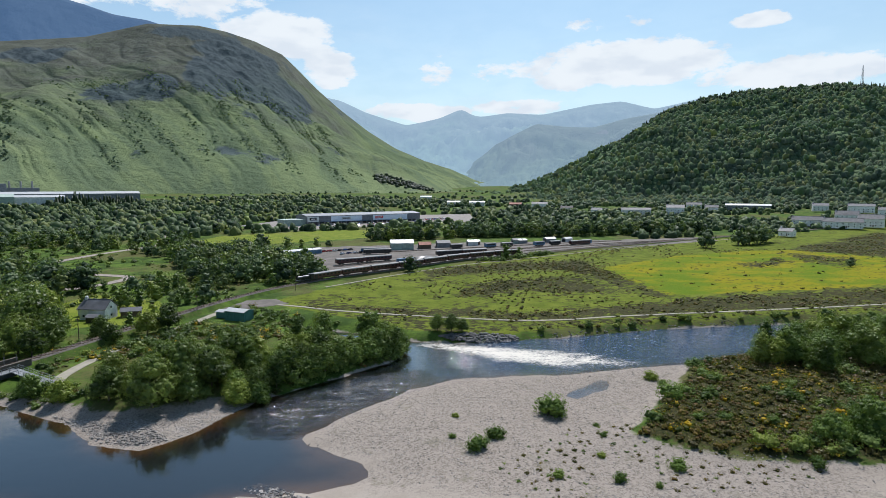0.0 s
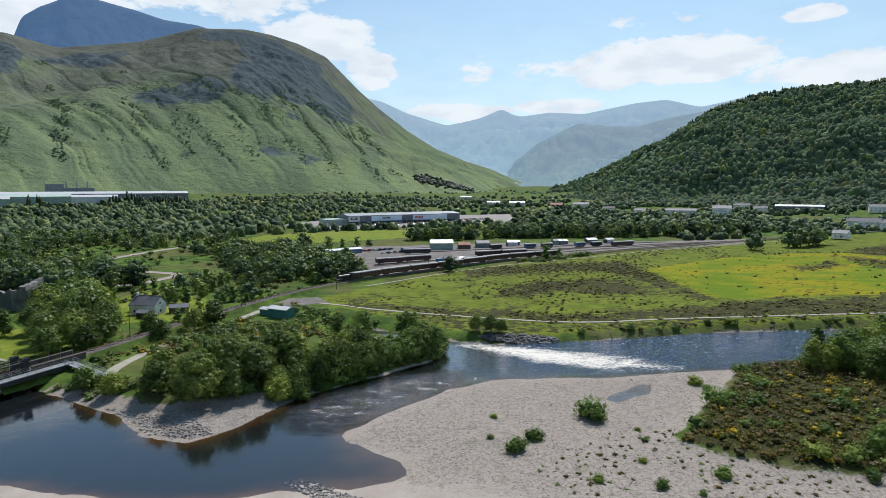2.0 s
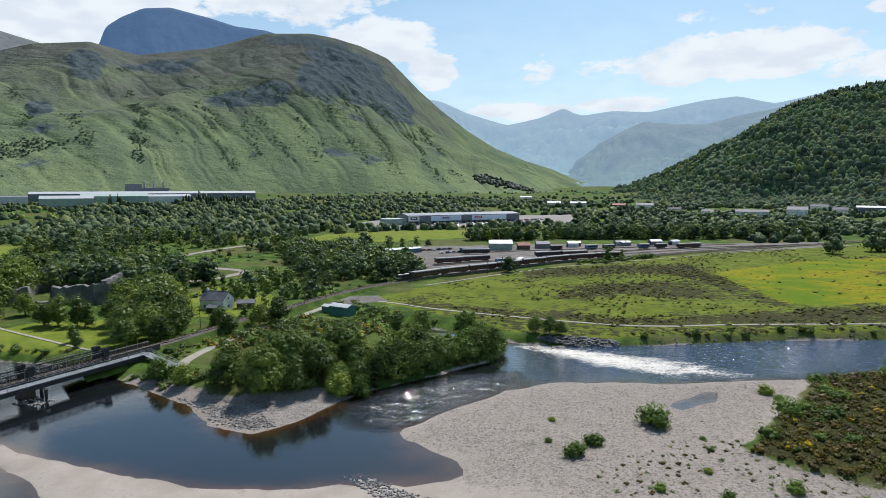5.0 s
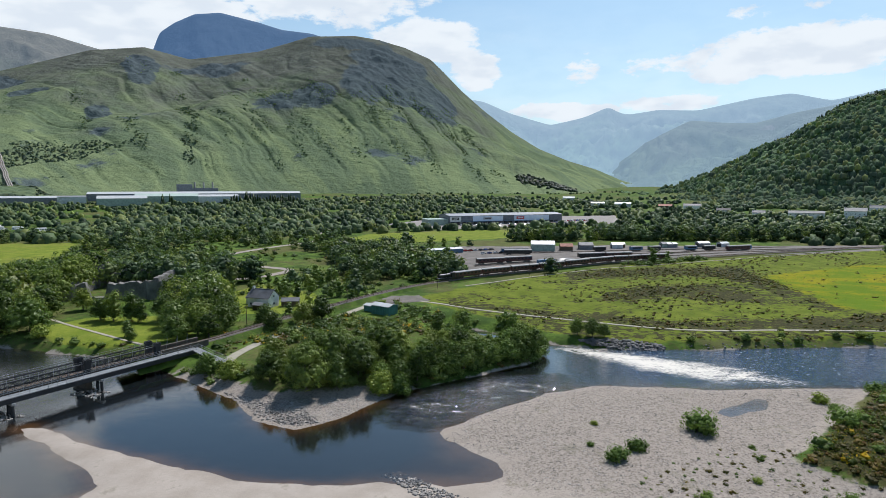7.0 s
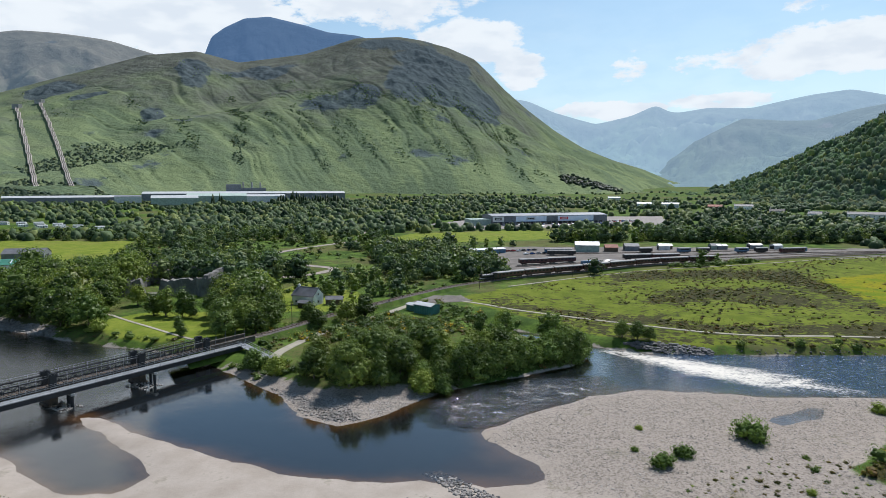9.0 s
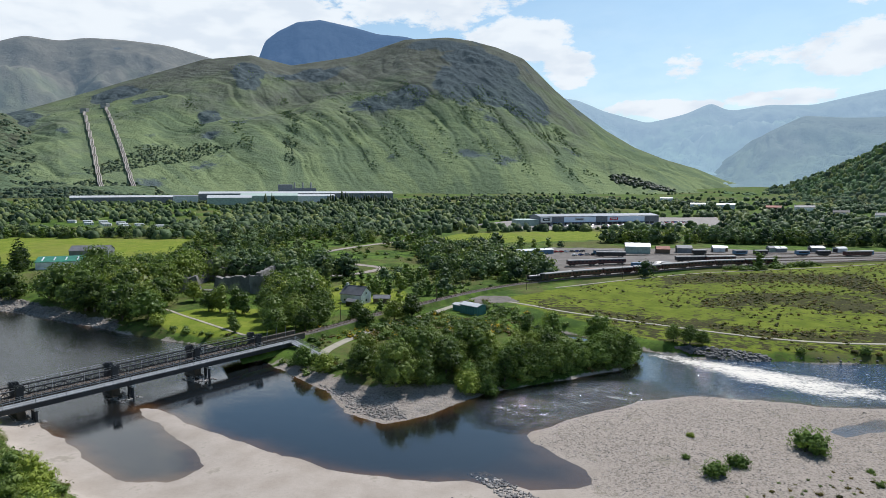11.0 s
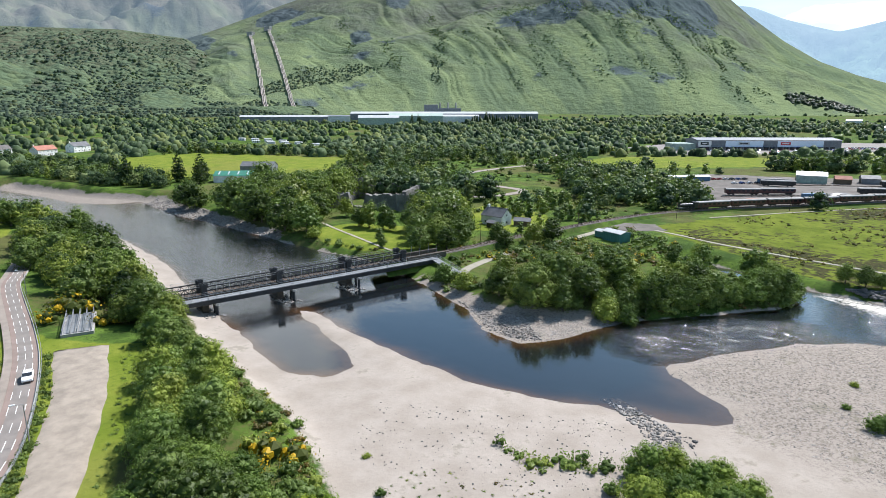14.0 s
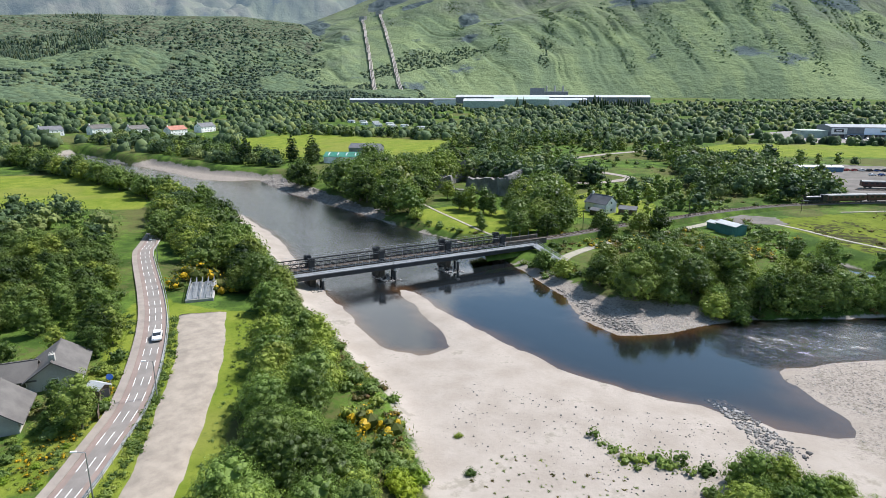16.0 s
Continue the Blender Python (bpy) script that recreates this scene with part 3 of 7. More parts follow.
# ---- hills ----
def hill(name, mat, label, keys, near, far, rough, seed, power=1.0, foot=20.0, na=420, ns=90, gullies=0.0, beyond=1.25, side=0.0, crags=(), fine=0.52, calm=None):
    """A hillside: keys give bearing (degrees left of the y axis) and the crest's elevation seen from the drone's height; near and far are the distances of foot and crest."""
    ka, ke = np.array([k[0] for k in keys], float), np.array([k[1] for k in keys], float)
    az = np.linspace(ka.min(), ka.max(), na)
    el = np.interp(az, np.sort(ka), ke[np.argsort(ka)])
    ker = np.hanning(9)
    el = np.convolve(np.pad(el, 4, mode="edge"), ker / ker.sum(), "valid")
    s = np.concatenate([np.linspace(0, 1, ns), np.linspace(1.03, beyond, 10)])
    A, S = np.meshgrid(az, s, indexing="ij")
    E = np.repeat(el[:, None], len(s), 1)
    crest = EYE + far * np.tan(np.radians(E))
    D = near + (far - near) * S
    x, y = -np.sin(np.radians(A)) * D, np.cos(np.radians(A)) * D
    up = np.where(S <= 1, np.clip(S, 0, 1) ** power, 1 - 1.6 * (S - 1))
    base = np.interp(D, [900, 1250, 2000, 5000], [10, foot, 35, 55]) - 4
    rise = np.clip(up, 0, 1)
    z = base + (crest - base) * up
    amp = np.clip(4 * rise * (1 - rise), 0, 1) * np.clip((1.0 - S) * 6, 0, 1)
    if calm:
        amp = amp * (1 - np.clip(2.2 - np.abs(A - calm[0]) / calm[1] * 1.6, 0, 1) * np.clip((calm[2] - S) * 12, 0, 1))
    z = z + rough * fbm(x, y, (far - near) * 0.22, 6, seed, fine) * (0.03 + 0.97 * amp)
    cut = np.zeros_like(z)
    along = A * np.pi / 180 * (near + far) / 2 + side * (D - near) + 70 * fbm(x, y, 420, 3, seed + 40)
    streak = 0.5 + 0.28 * lumps(along, D * 0.10, 46, seed + 70) + 0.22 * lumps(along, D * 0.16, 17, seed + 71)
    crag = np.zeros_like(z)
    for ca, cs, ha, hs, wgt in crags:
        crag = np.maximum(crag, wgt * np.clip(1.25 - ((A - ca) / ha) ** 2 - ((S - cs) / hs) ** 2, 0, 1))
    crag = np.clip((crag + 0.55 * fbm(x, y, 120, 4, seed + 80) - 0.30) * 1.6, 0, 1)
    z = z + 9 * crag * fbm(x, y, 46, 3, seed + 81) * np.clip((1 - S) * 8, 0, 1)
    if gullies:
        cut = np.abs(lumps(along, D * 0.10, 62, seed + 60)) * 0.6 + np.abs(lumps(along, D * 0.12, 27, seed + 61)) * 0.4
        cut = np.clip(1 - cut * 3.2, 0, 1) * amp
        z = z - gullies * cut
    v = np.stack([x, y, z], -1).reshape(-1, 3)
    n, k = A.shape
    i = (np.arange(n - 1)[:, None] * k + np.arange(k - 1)[None, :]).ravel()
    me = quick_mesh(name, v, np.stack([i, i + 1, i + k + 1, i + k], 1), mat, True)
    for key, val in (("gully", cut), ("rise", np.clip(z / z.max(), 0, 1)), ("streak", streak), ("crag", crag)):
        me.attributes.new(key, "FLOAT", "POINT").data.foreach_set("value", val.astype(np.float32).ravel())
    tagged(new(name, me), label, "hill", kind="structure")

    def top(a, t):
        """The place on this hillside at bearing a and share t of the way up."""
        i = np.clip(((np.asarray(a) - az[0]) / (az[-1] - az[0]) * (na - 1)), 0, na - 1).astype(int)
        j = np.clip(np.asarray(t) * (ns - 1), 0, ns - 1).astype(int)
        return np.stack([x[i, j], y[i, j], z[i, j]], -1), cut[i, j]
    return top


PEN_TOP = hill("hill_green", HILL, "great green hillside cut by gullies, heathery above", [(64, 3.0), (61, 4.0), (58.9, 4.7), (55.1, 6.0), (49.1, 8.3), (42.7, 10.6), (38.8, 11.2),
     (35.4, 10.5), (29.7, 11.5), (25.2, 13.0), (21.3, 13.2), (19.1, 12.9), (16.8, 12.3), (14.4, 11.3), (13, 10.0), (11.5, 8.5), (9.5, 6.8), (7, 4.9), (4.4, 3.3), (1.8, 2.2), (-0.8, 1.4), (-3, 0.4), (-6, -0.4)],
     1500, 2900, 30, 11, 1.0, 30, 720, 150, 9, side=-0.45, fine=0.45, calm=(50.2, 2.6, 0.8),
     crags=[(18.6, .64, 4.8, .30, 1.35), (14.2, .55, 2.6, .22, 1.1), (26.5, .46, 4.5, .10, .9), (22.0, .93, 3.0, .07, .9), (49.3, .86, 2.4, .12, 1.0), (39.2, .76, 1.5, .14, 1.0), (42.3, .45, 1.3, .07, 1.0), (56.5, .85, 1.8, .2, 1.0), (32.5, .84, 3.0, .10, .7), (47.0, .68, 2.2, .05, .8)])
MOOR_TOP = hill("hill_moor", MOOR, "long moorland slope with scrub and young woods", [(100, 4.5), (90, 5.0), (79, 5.2), (73.7, 5.6), (67.6, 5.7), (62, 5.9), (57, 5.4), (52, 2.6), (47, 0.6)],
     1350, 2700, 45, 21, 0.95, 28, 380, 80)
COW_TOP = hill("hill_wooded", WOODED, "rounded hill covered in dark woods", [(-3, -1.0), (-6, -0.5), (-8.5, 0.3), (-11.3, 1.5), (-16.2, 3.9), (-19.9, 6.3), (-23, 7.3), (-26.4, 7.7), (-30.8, 7.8), (-33, 7.7), (-37, 7.0), (-45, 5.5), (-60, 4.0)],
     1050, 1900, 40, 31, 1.0, 22, 380, 80)
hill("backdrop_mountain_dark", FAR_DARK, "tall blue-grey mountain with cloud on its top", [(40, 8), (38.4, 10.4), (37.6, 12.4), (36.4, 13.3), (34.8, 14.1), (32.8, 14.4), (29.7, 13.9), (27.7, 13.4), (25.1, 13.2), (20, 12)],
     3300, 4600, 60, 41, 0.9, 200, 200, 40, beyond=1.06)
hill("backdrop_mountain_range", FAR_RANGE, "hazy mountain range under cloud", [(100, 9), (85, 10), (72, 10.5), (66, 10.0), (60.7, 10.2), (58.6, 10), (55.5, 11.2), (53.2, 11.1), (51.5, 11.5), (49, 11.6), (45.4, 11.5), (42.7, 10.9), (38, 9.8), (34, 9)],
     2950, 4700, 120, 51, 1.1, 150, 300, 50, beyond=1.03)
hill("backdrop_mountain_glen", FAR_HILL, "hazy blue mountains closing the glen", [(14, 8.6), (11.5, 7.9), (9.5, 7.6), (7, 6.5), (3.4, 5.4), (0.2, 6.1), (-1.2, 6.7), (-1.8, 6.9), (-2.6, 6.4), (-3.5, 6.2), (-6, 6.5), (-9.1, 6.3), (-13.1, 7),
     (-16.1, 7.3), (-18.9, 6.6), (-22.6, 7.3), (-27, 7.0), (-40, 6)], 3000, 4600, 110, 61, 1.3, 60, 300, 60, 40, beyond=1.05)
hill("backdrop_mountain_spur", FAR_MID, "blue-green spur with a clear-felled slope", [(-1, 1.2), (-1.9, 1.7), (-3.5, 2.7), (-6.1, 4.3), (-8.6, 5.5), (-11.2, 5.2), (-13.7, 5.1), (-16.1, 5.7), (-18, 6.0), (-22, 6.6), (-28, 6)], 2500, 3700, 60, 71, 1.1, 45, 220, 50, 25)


# ---- trees ----
def unit(v):
    return v / np.maximum(np.linalg.norm(v, axis=-1, keepdims=True), 1e-9)


def ico(sub=1):
    bm = bmesh.new()
    bmesh.ops.create_icosphere(bm, subdivisions=sub, radius=1)
    v = np.array([q.co[:] for q in bm.verts])
    f = np.array([[q.index for q in g.verts] for g in bm.faces])
    bm.free()
    return v, f


ICO1 = ico(1)


def crown_lobes(rng, kind, h, w, low):
    """Centres and radii of the few large masses that make up a crown."""
    C, R = [], []
    if kind == "broad":
        C.append((0, 0, h * 0.66)), R.append(w * 0.30)
        for i in range(6):
            a = i * 1.047 + rng.uniform(-.3, .3)
            rr = w * rng.uniform(0.20, 0.27)
            C.append((rr * math.cos(a), rr * math.sin(a), h * rng.uniform(low + 0.22, low + 0.42))), R.append(w * rng.uniform(0.21, 0.28))
    elif kind == "tall":
        for i in range(6):
            u = (i + 0.5) / 6
            a = i * 2.4 + rng.rand()
            rr = w * 0.17 * rng.rand() ** 0.4
            C.append((rr * math.cos(a), rr * math.sin(a), h * (low + 0.10 + (0.78 - low) * u))), R.append(w * rng.uniform(0.27, 0.35) * (1.08 - 0.45 * u))
    elif kind == "bush":
        for i in range(5):
            a = i * 1.257 + rng.uniform(-.4, .4)
            rr = w * (0.0 if i == 0 else rng.uniform(0.16, 0.26))
            C.append((rr * math.cos(a), rr * math.sin(a), h * (0.42 if i == 0 else rng.uniform(0.2, 0.4)))), R.append(min(w * rng.uniform(0.22, 0.30), h * 0.55))
    else:
        for i in range(9):
            u = (i + 0.5) / 9
            C.append((w * 0.04 * rng.normal(), w * 0.04 * rng.normal(), h * (0.10 + 0.88 * u))), R.append(w * 0.46 * (1.05 - u) * rng.uniform(0.8, 1.15))
    return np.array(C), np.array(R)


def crown_mesh(name, seed, h, w, clumps, per, size, mat, kind="broad", low=0.25):
    """A crown of billowing clumps of leaf sprays over large masses, its foot at z = 0."""
    rng = np.random.RandomState(seed)
    C, R = crown_lobes(rng, kind, h, w, low)
    squash = np.array([1, 1, 0.5 if kind == "cone" else 0.88])
    n = clumps * 9
    pick = rng.choice(len(C), n, p=R ** 2 / (R ** 2).sum())
    d = unit(rng.normal(size=(n, 3)) + np.array([0, 0, 0.22]))
    p = C[pick] + d * R[pick][:, None] * squash
    far = np.min(np.linalg.norm((p[:, None] - C[None]) / squash, axis=2) / R[None] + np.where(pick[:, None] == np.arange(len(C))[None], 9, 0), axis=1)
    ok = (far > 0.86) & (p[:, 2] > h * low * 0.45)
    p, d = p[ok], d[ok]
    got, best = [0], np.full(len(p), 1e9)
    for _ in range(min(clumps, len(p)) - 1):
        best = np.minimum(best, np.linalg.norm(p - p[got[-1]], axis=1))
        got.append(int(np.argmax(best)))
    near = np.linalg.norm(p[got][:, None] - p[got][None], axis=2) + np.eye(len(got)) * 99
    p, d = p[got], d[got]
    rc = 0.78 * np.min(near, axis=1) * rng.uniform(0.75, 1.2, len(got))
    q = unit(rng.normal(size=(len(p), per, 3)) + 0.85 * d[:, None])
    c = p[:, None] + q * (rc[:, None] * rng.uniform(0.80, 1.10, (len(p), per)))[..., None] * np.array([1, 1, 0.85])
    nrm = unit(q + 0.2 * d[:, None] + 0.36 * rng.normal(size=q.shape))
    t = unit(np.cross(nrm, rng.normal(size=q.shape)))
    b = np.cross(nrm, t)
    s = size * rng.uniform(0.6, 1.35, (len(p), per, 1))
    V = [np.stack([c - t * s, c + t * s * .85 - b * s * .45, c + b * s * 1.05], 2).reshape(-1, 3)]
    F = [np.arange(len(V[0])).reshape(-1, 3)]
    k = len(V[0])
    iv, fi = ICO1
    for centre, r in [*zip(p - d * rc[:, None] * 0.45, rc * 0.60), *(zip(C, R * 0.78) if h > 1.95 else ())]:
        V.append(iv * (r * rng.uniform(0.84, 1.08, len(iv)))[:, None] * squash + centre)
        F.append(fi + k)
        k += len(iv)
    return quick_mesh(name, np.concatenate(V), np.concatenate(F), mat)


def trunk_mesh(name, seed, h, r, lean=0.04):
    rng = random.Random(seed)
    bm = bmesh.new()
    p, rad = Vector((0, 0, -0.4)), r
    pts = [p.copy()]
    for i in range(4):
        p = p + Vector((rng.uniform(-lean, lean) * h, rng.uniform(-lean, lean) * h, h * 0.19))
        add_tube(bm, pts[-1], p, rad, rad * 0.8, 7)
        rad *= 0.8
        pts.append(p.copy())
        if i:
            for k in range(2):
                a = rng.uniform(0, 6.28)
                q = p + Vector((math.cos(a) * h * 0.2, math.sin(a) * h * 0.2, h * 0.16))
                add_tube(bm, p, q, rad * 0.6, rad * 0.2, 5)
    me = bpy.data.meshes.new(name)
    bm.to_mesh(me)
    bm.free()
    me.materials.append(BARK)
    return me


KINDS = {}


def kind_of_tree(key, name, label, h, w, clumps, per, size, mat, shape, low, seeds, trunk=0.03):
    KINDS[key] = [(name, label, h, crown_mesh("crown", 100 * len(KINDS) + s, h, w, clumps, per, size, mat, shape, low),
                   trunk_mesh("trunk", s + 7, h * 0.8, h * trunk) if trunk else None) for s in range(seeds)]


kind_of_tree("big", "broadleaf_tree", "broadleaf tree with a dense dark green crown", 12, 10.5, 60, 66, 0.165, LEAF, "broad", 0.12, 4)
kind_of_tree("park", "broadleaf_tree", "spreading broadleaf tree with a dense dark green crown", 12, 11.5, 44, 26, 0.33, LEAF, "broad", 0.10, 4)
kind_of_tree("pale", "slender_tree", "young tree with a light green airy crown", 11, 7.0, 44, 60, 0.150, LEAF_B, "tall", 0.12, 4, 0.02)
kind_of_tree("willow", "willow_tree", "spreading pale green willow by the river", 8, 9.5, 60, 66, 0.140, LEAF_W, "broad", 0.08, 4)
kind_of_tree("mid", "broadleaf_tree", "broadleaf tree in mixed woodland", 11, 10.5, 17, 9, 0.66, LEAF_V, "broad", 0.04, 5)
kind_of_tree("midpale", "birch_tree", "light green birch in mixed woodland", 10, 7.0, 13, 9, 0.55, LEAF_B, "tall", 0.06, 4, 0.02)
kind_of_tree("pine", "conifer_tree", "dark narrow conifer above the river", 18, 8.5, 60, 14, 0.5, LEAF_D, "cone", 0.1, 2, 0.02)
kind_of_tree("bush", "bush", "low green bush on the river gravel", 2.6, 3.6, 24, 40, 0.10, LEAF_W, "bush", 0.0, 3, 0)
kind_of_tree("scrub", "bush", "dense green scrub bush", 3.4, 4.6, 12, 20, 0.20, LEAF_B, "bush", 0.0, 4, 0)
kind_of_tree("gorse", "gorse_bush", "gorse bush with yellow flowers", 1.9, 3.0, 7, 16, 0.17, LEAF_Y, "bush", 0.0, 2, 0)
kind_of_tree("heather", "heath_bush", "low brown-green heath bush", 1.4, 3.4, 5, 12, 0.22, LEAF_H, "bush", 0.0, 3, 0)
kind_of_tree("tuft", "rush_tuft", "dark tuft of rushes in a field", 0.8, 1.5, 2, 8, 0.22, LEAF_H, "bush", 0.0, 2, 0)
kind_of_tree("grass", "grass_clump", "tall green grass clump", 1.0, 2.2, 4, 22, 0.18, LEAF_B, "bush", 0.0, 2, 0)
kind_of_tree("lime", "bush", "bright yellow-green bush on the near bank", 2.8, 3.8, 26, 60, 0.095, LEAF_L, "bush", 0.0, 1, 0)
trees_rng = random.Random(4)


def plant(key, x, y, scale=1.0, group="", tall=1.0):
    """One tree or bush; later ones share the meshes of the first of its form."""
    i = trees_rng.randrange(len(KINDS[key]))
    name, label, h, crown, trunk = KINDS[key][i]
    turn, k = trees_rng.uniform(0, 360), scale * trees_rng.uniform(0.88, 1.12)
    ob = new(name)
    tagged(ob, label, name.replace("_", " "), group or name.replace("_", " ") + "s of the valley")
    ob.matrix_world = pose(x, y, spot(x, y) - 0.12, 0, 0, turn) @ Matrix.Diagonal((k, k, k * tall, 1))
    for nm, me in (("trunk", trunk), ("crown", crown)):
        if me:
            o = new(nm, me)
            o.parent = ob
    return ob


CARAVAN_SITE = [(-665, 440), (-600, 425), (-540, 410), (-480, 412), (-470, 470), (-560, 522), (-650, 512)]
CLEAR = [LAWN, PLAYING, HOUSE_PLOT, YARD_GRASS, LEFT_FIELD, LEFT_GREEN, FIELD, GRAVEL, SPIT, BEACH, SAND_UP, SHORE, CARAVAN_SITE]
YARD = [(-136, 429), (-95, 466), (-8, 492), (120, 512), (242, 540), (230, 505), (95, 441), (-19, 366), (-59, 322), (-75, 366), (-121, 384)]
RETAIL_LOT = [(-228, 660), (-180, 790), (40, 845), (45, 725), (-20, 690), (-148, 612)]
ROAD_STRIP = [(-186, 61), (-184, 68), (-150, 62), (-126, 66), (-110, 58), (-88, 45), (-60, 22), (-72, 6), (-95, 22), (-128, 39.5), (-152, 47.5)]
BUSH_ROW = [(22, 383), (40, 392), (62, 411), (80, 424), (78, 429), (58, 417), (36, 400), (20, 389)]
RAIL_STRIP = [(-130, 158), (-120, 185), (-110, 210), (-98, 246), (-82, 290), (-30, 345), (-22, 338), (-66, 284), (-84, 244), (-96, 205), (-106, 178), (-116, 156)]
SMELTER_PLOT = [(-1240, 900), (-930, 850), (-840, 860), (-500, 1060), (-480, 1180), (-900, 1150), (-1200, 1020)]
BRIDGE_STRIP = [(-149, 78), (-145, 96), (-138, 121), (-131, 146), (-126, 174), (-109, 172), (-99, 158), (-97, 148), (-112, 142), (-128, 90), (-134, 79)]
LEFT_HOMES = [(-132, 14), (-126, 27), (-112, 30), (-95, 21), (-83, 10), (-80, 0), (-120, -4)]
CASTLE_PLOT = [(-236, 214), (-222, 236), (-186, 256), (-166, 240), (-174, 208), (-200, 197)]
CASTLE_VIEW = [(-174, 166), (-150, 186), (-160, 206), (-184, 240), (-220, 212)]
HALL_VIEW = [(-252, 178), (-288, 222), (-325, 268), (-384, 262), (-345, 203)]
HOUSE_VIEW = [(-144, 226), (-124, 232), (-112, 196), (-120, 186), (-128, 196)]
WAYS = [([(-205, 282), (-190, 284), (-176, 290), (-168, 310), (-170, 324), (-199, 331), (-228, 348), (-240, 372), (-236, 407), (-226, 450), (-225, 480), (-250, 540), (-260, 600), (-215, 650)], 8.0)]
HOME_ROW = [(-556, 196), (-545, 262), (-640, 312), (-676, 284), (-668, 240), (-715, 200), (-716, 150), (-640, 150)]
KEEP_OUT = CLEAR + [YARD, RETAIL_LOT, ROAD_STRIP, RAIL_STRIP, SMELTER_PLOT, BRIDGE_STRIP, LEFT_HOMES, CASTLE_PLOT, GLADE, CASTLE_VIEW, HOUSE_VIEW, HALL_VIEW, HOME_ROW]


def scatter(poly, step, seed, keep=KEEP_OUT, margin=1.5, shore=2.0):
    """Jittered places within a polygon, off the water and the clearings."""
    rng = np.random.RandomState(seed)
    p = np.array(poly, float)
    X, Y = np.meshgrid(np.arange(p[:, 0].min(), p[:, 0].max(), step), np.arange(p[:, 1].min(), p[:, 1].max(), step))
    x, y = X.ravel() + rng.uniform(-.45, .45, X.size) * step, Y.ravel() + rng.uniform(-.45, .45, X.size) * step
    ok = inside(poly, x, y) > 0
    x, y = x[ok], y[ok]
    ok = -inside(RIVER, x, y) > shore
    for pts, wide in WAYS:
        ok &= -inside(pts + pts[::-1], x, y) > wide
    for k in keep:
        ok &= inside(k, x, y) < margin
    return list(zip(x[ok], y[ok]))


TRI = {}


def tri_arrays(key, i):
    """Verts and triangles of one form of tree, crown and trunk."""
    if (key, i) not in TRI:
        V, F, n = [], [], 0
        for me in KINDS[key][i][3:4]:
            if me:
                me.calc_loop_triangles()
                v = np.empty(len(me.vertices) * 3, np.float32)
                me.vertices.foreach_get("co", v)
                f = np.empty(len(me.loop_triangles) * 3, np.int32)
                me.loop_triangles.foreach_get("vertices", f)
                V.append(v.reshape(-1, 3))
                F.append(f.reshape(-1, 3) + n)
                n += len(V[-1])
        TRI[key, i] = np.concatenate(V), np.concatenate(F), KINDS[key][i][3].materials[0]
    return TRI[key, i]


def thicket(name, label, poly, step, seed, mix, scale=(0.8, 1.2), keep=KEEP_OUT, margin=1.5, patch=None, shore=2.0):
    """Bushes or trees too many to count, one object of stuff for each kind of leaf."""
    rng = random.Random(seed)
    keys, weights = zip(*mix)
    got = {}
    places = scatter(poly, step, seed, keep, margin, shore)
    if patch:
        q = np.array(places)
        ok = fbm(q[:, 0], q[:, 1], patch[0], 3, seed + 5) > patch[1]
        places = [p for p, k in zip(places, ok) if k]
    if not places:
        return
    heights = land([p[0] for p in places], [p[1] for p in places])
    for (x, y), z in zip(places, heights):
        key = rng.choices(keys, weights)[0]
        i = rng.randrange(len(KINDS[key]))
        v, f, mat = tri_arrays(key, i)
        a, k = rng.uniform(0, 6.28), rng.uniform(*scale)
        c, s = math.cos(a) * k, math.sin(a) * k
        m = np.array([[c, s, 0], [-s, c, 0], [0, 0, k]])
        V, F, T, n = got.setdefault(mat.name, ([], [], [], [0]))
        V.append(v @ m + np.array([x, y, z - 0.1]))
        T.append(np.full(len(v), rng.random(), np.float32))
        F.append(f + n[0])
        n[0] += len(v)
    for mat, (V, F, T, n) in got.items():
        me = quick_mesh(name, np.concatenate(V), np.concatenate(F), bpy.data.materials[mat])
        me.attributes.new("tone", "FLOAT", "POINT").data.foreach_set("value", np.concatenate(T))
        tagged(new(name, me), label, "scrub", kind="stuff")


def wood(poly, step, seed, mix, scale=(0.8, 1.2), group="", keep=KEEP_OUT, margin=1.5, tall=1.0, shore=2.0):
    rng = random.Random(seed)
    keys, weights = zip(*mix)
    for x, y in scatter(poly, step, seed, keep, margin, shore):
        plant(rng.choices(keys, weights)[0], x, y, rng.uniform(*scale), group, tall)


# the belt on the far bank opposite the bar
wood([(-84, 141), (-80, 138.5), (-72, 136), (-62, 139), (-47, 153), (-35, 163), (-26, 173), (-32, 178), (-52, 168), (-75, 156), (-84, 152)], 5.6, 1, [("big", 5), ("pale", 4), ("willow", 1)], (0.55, 1.15), "trees on the far bank", [BRIDGE_STRIP])
thicket("bank_scrub", "green scrub along the far river bank", [(-108, 148), (-88, 139.5), (-62, 142), (-40, 156), (-18, 180), (-14, 192), (-22, 190), (-50, 160), (-90, 144)], 4.0, 2, [("scrub", 5), ("willow", 1)], (0.5, 1.0), [BRIDGE_STRIP])
wood([(-24, 178), (-14, 186), (-16, 200), (-30, 204), (-52, 200), (-50, 184)], 6.5, 3, [("scrub", 3), ("pale", 1)], (0.7, 1.2), "bank scrub", [])
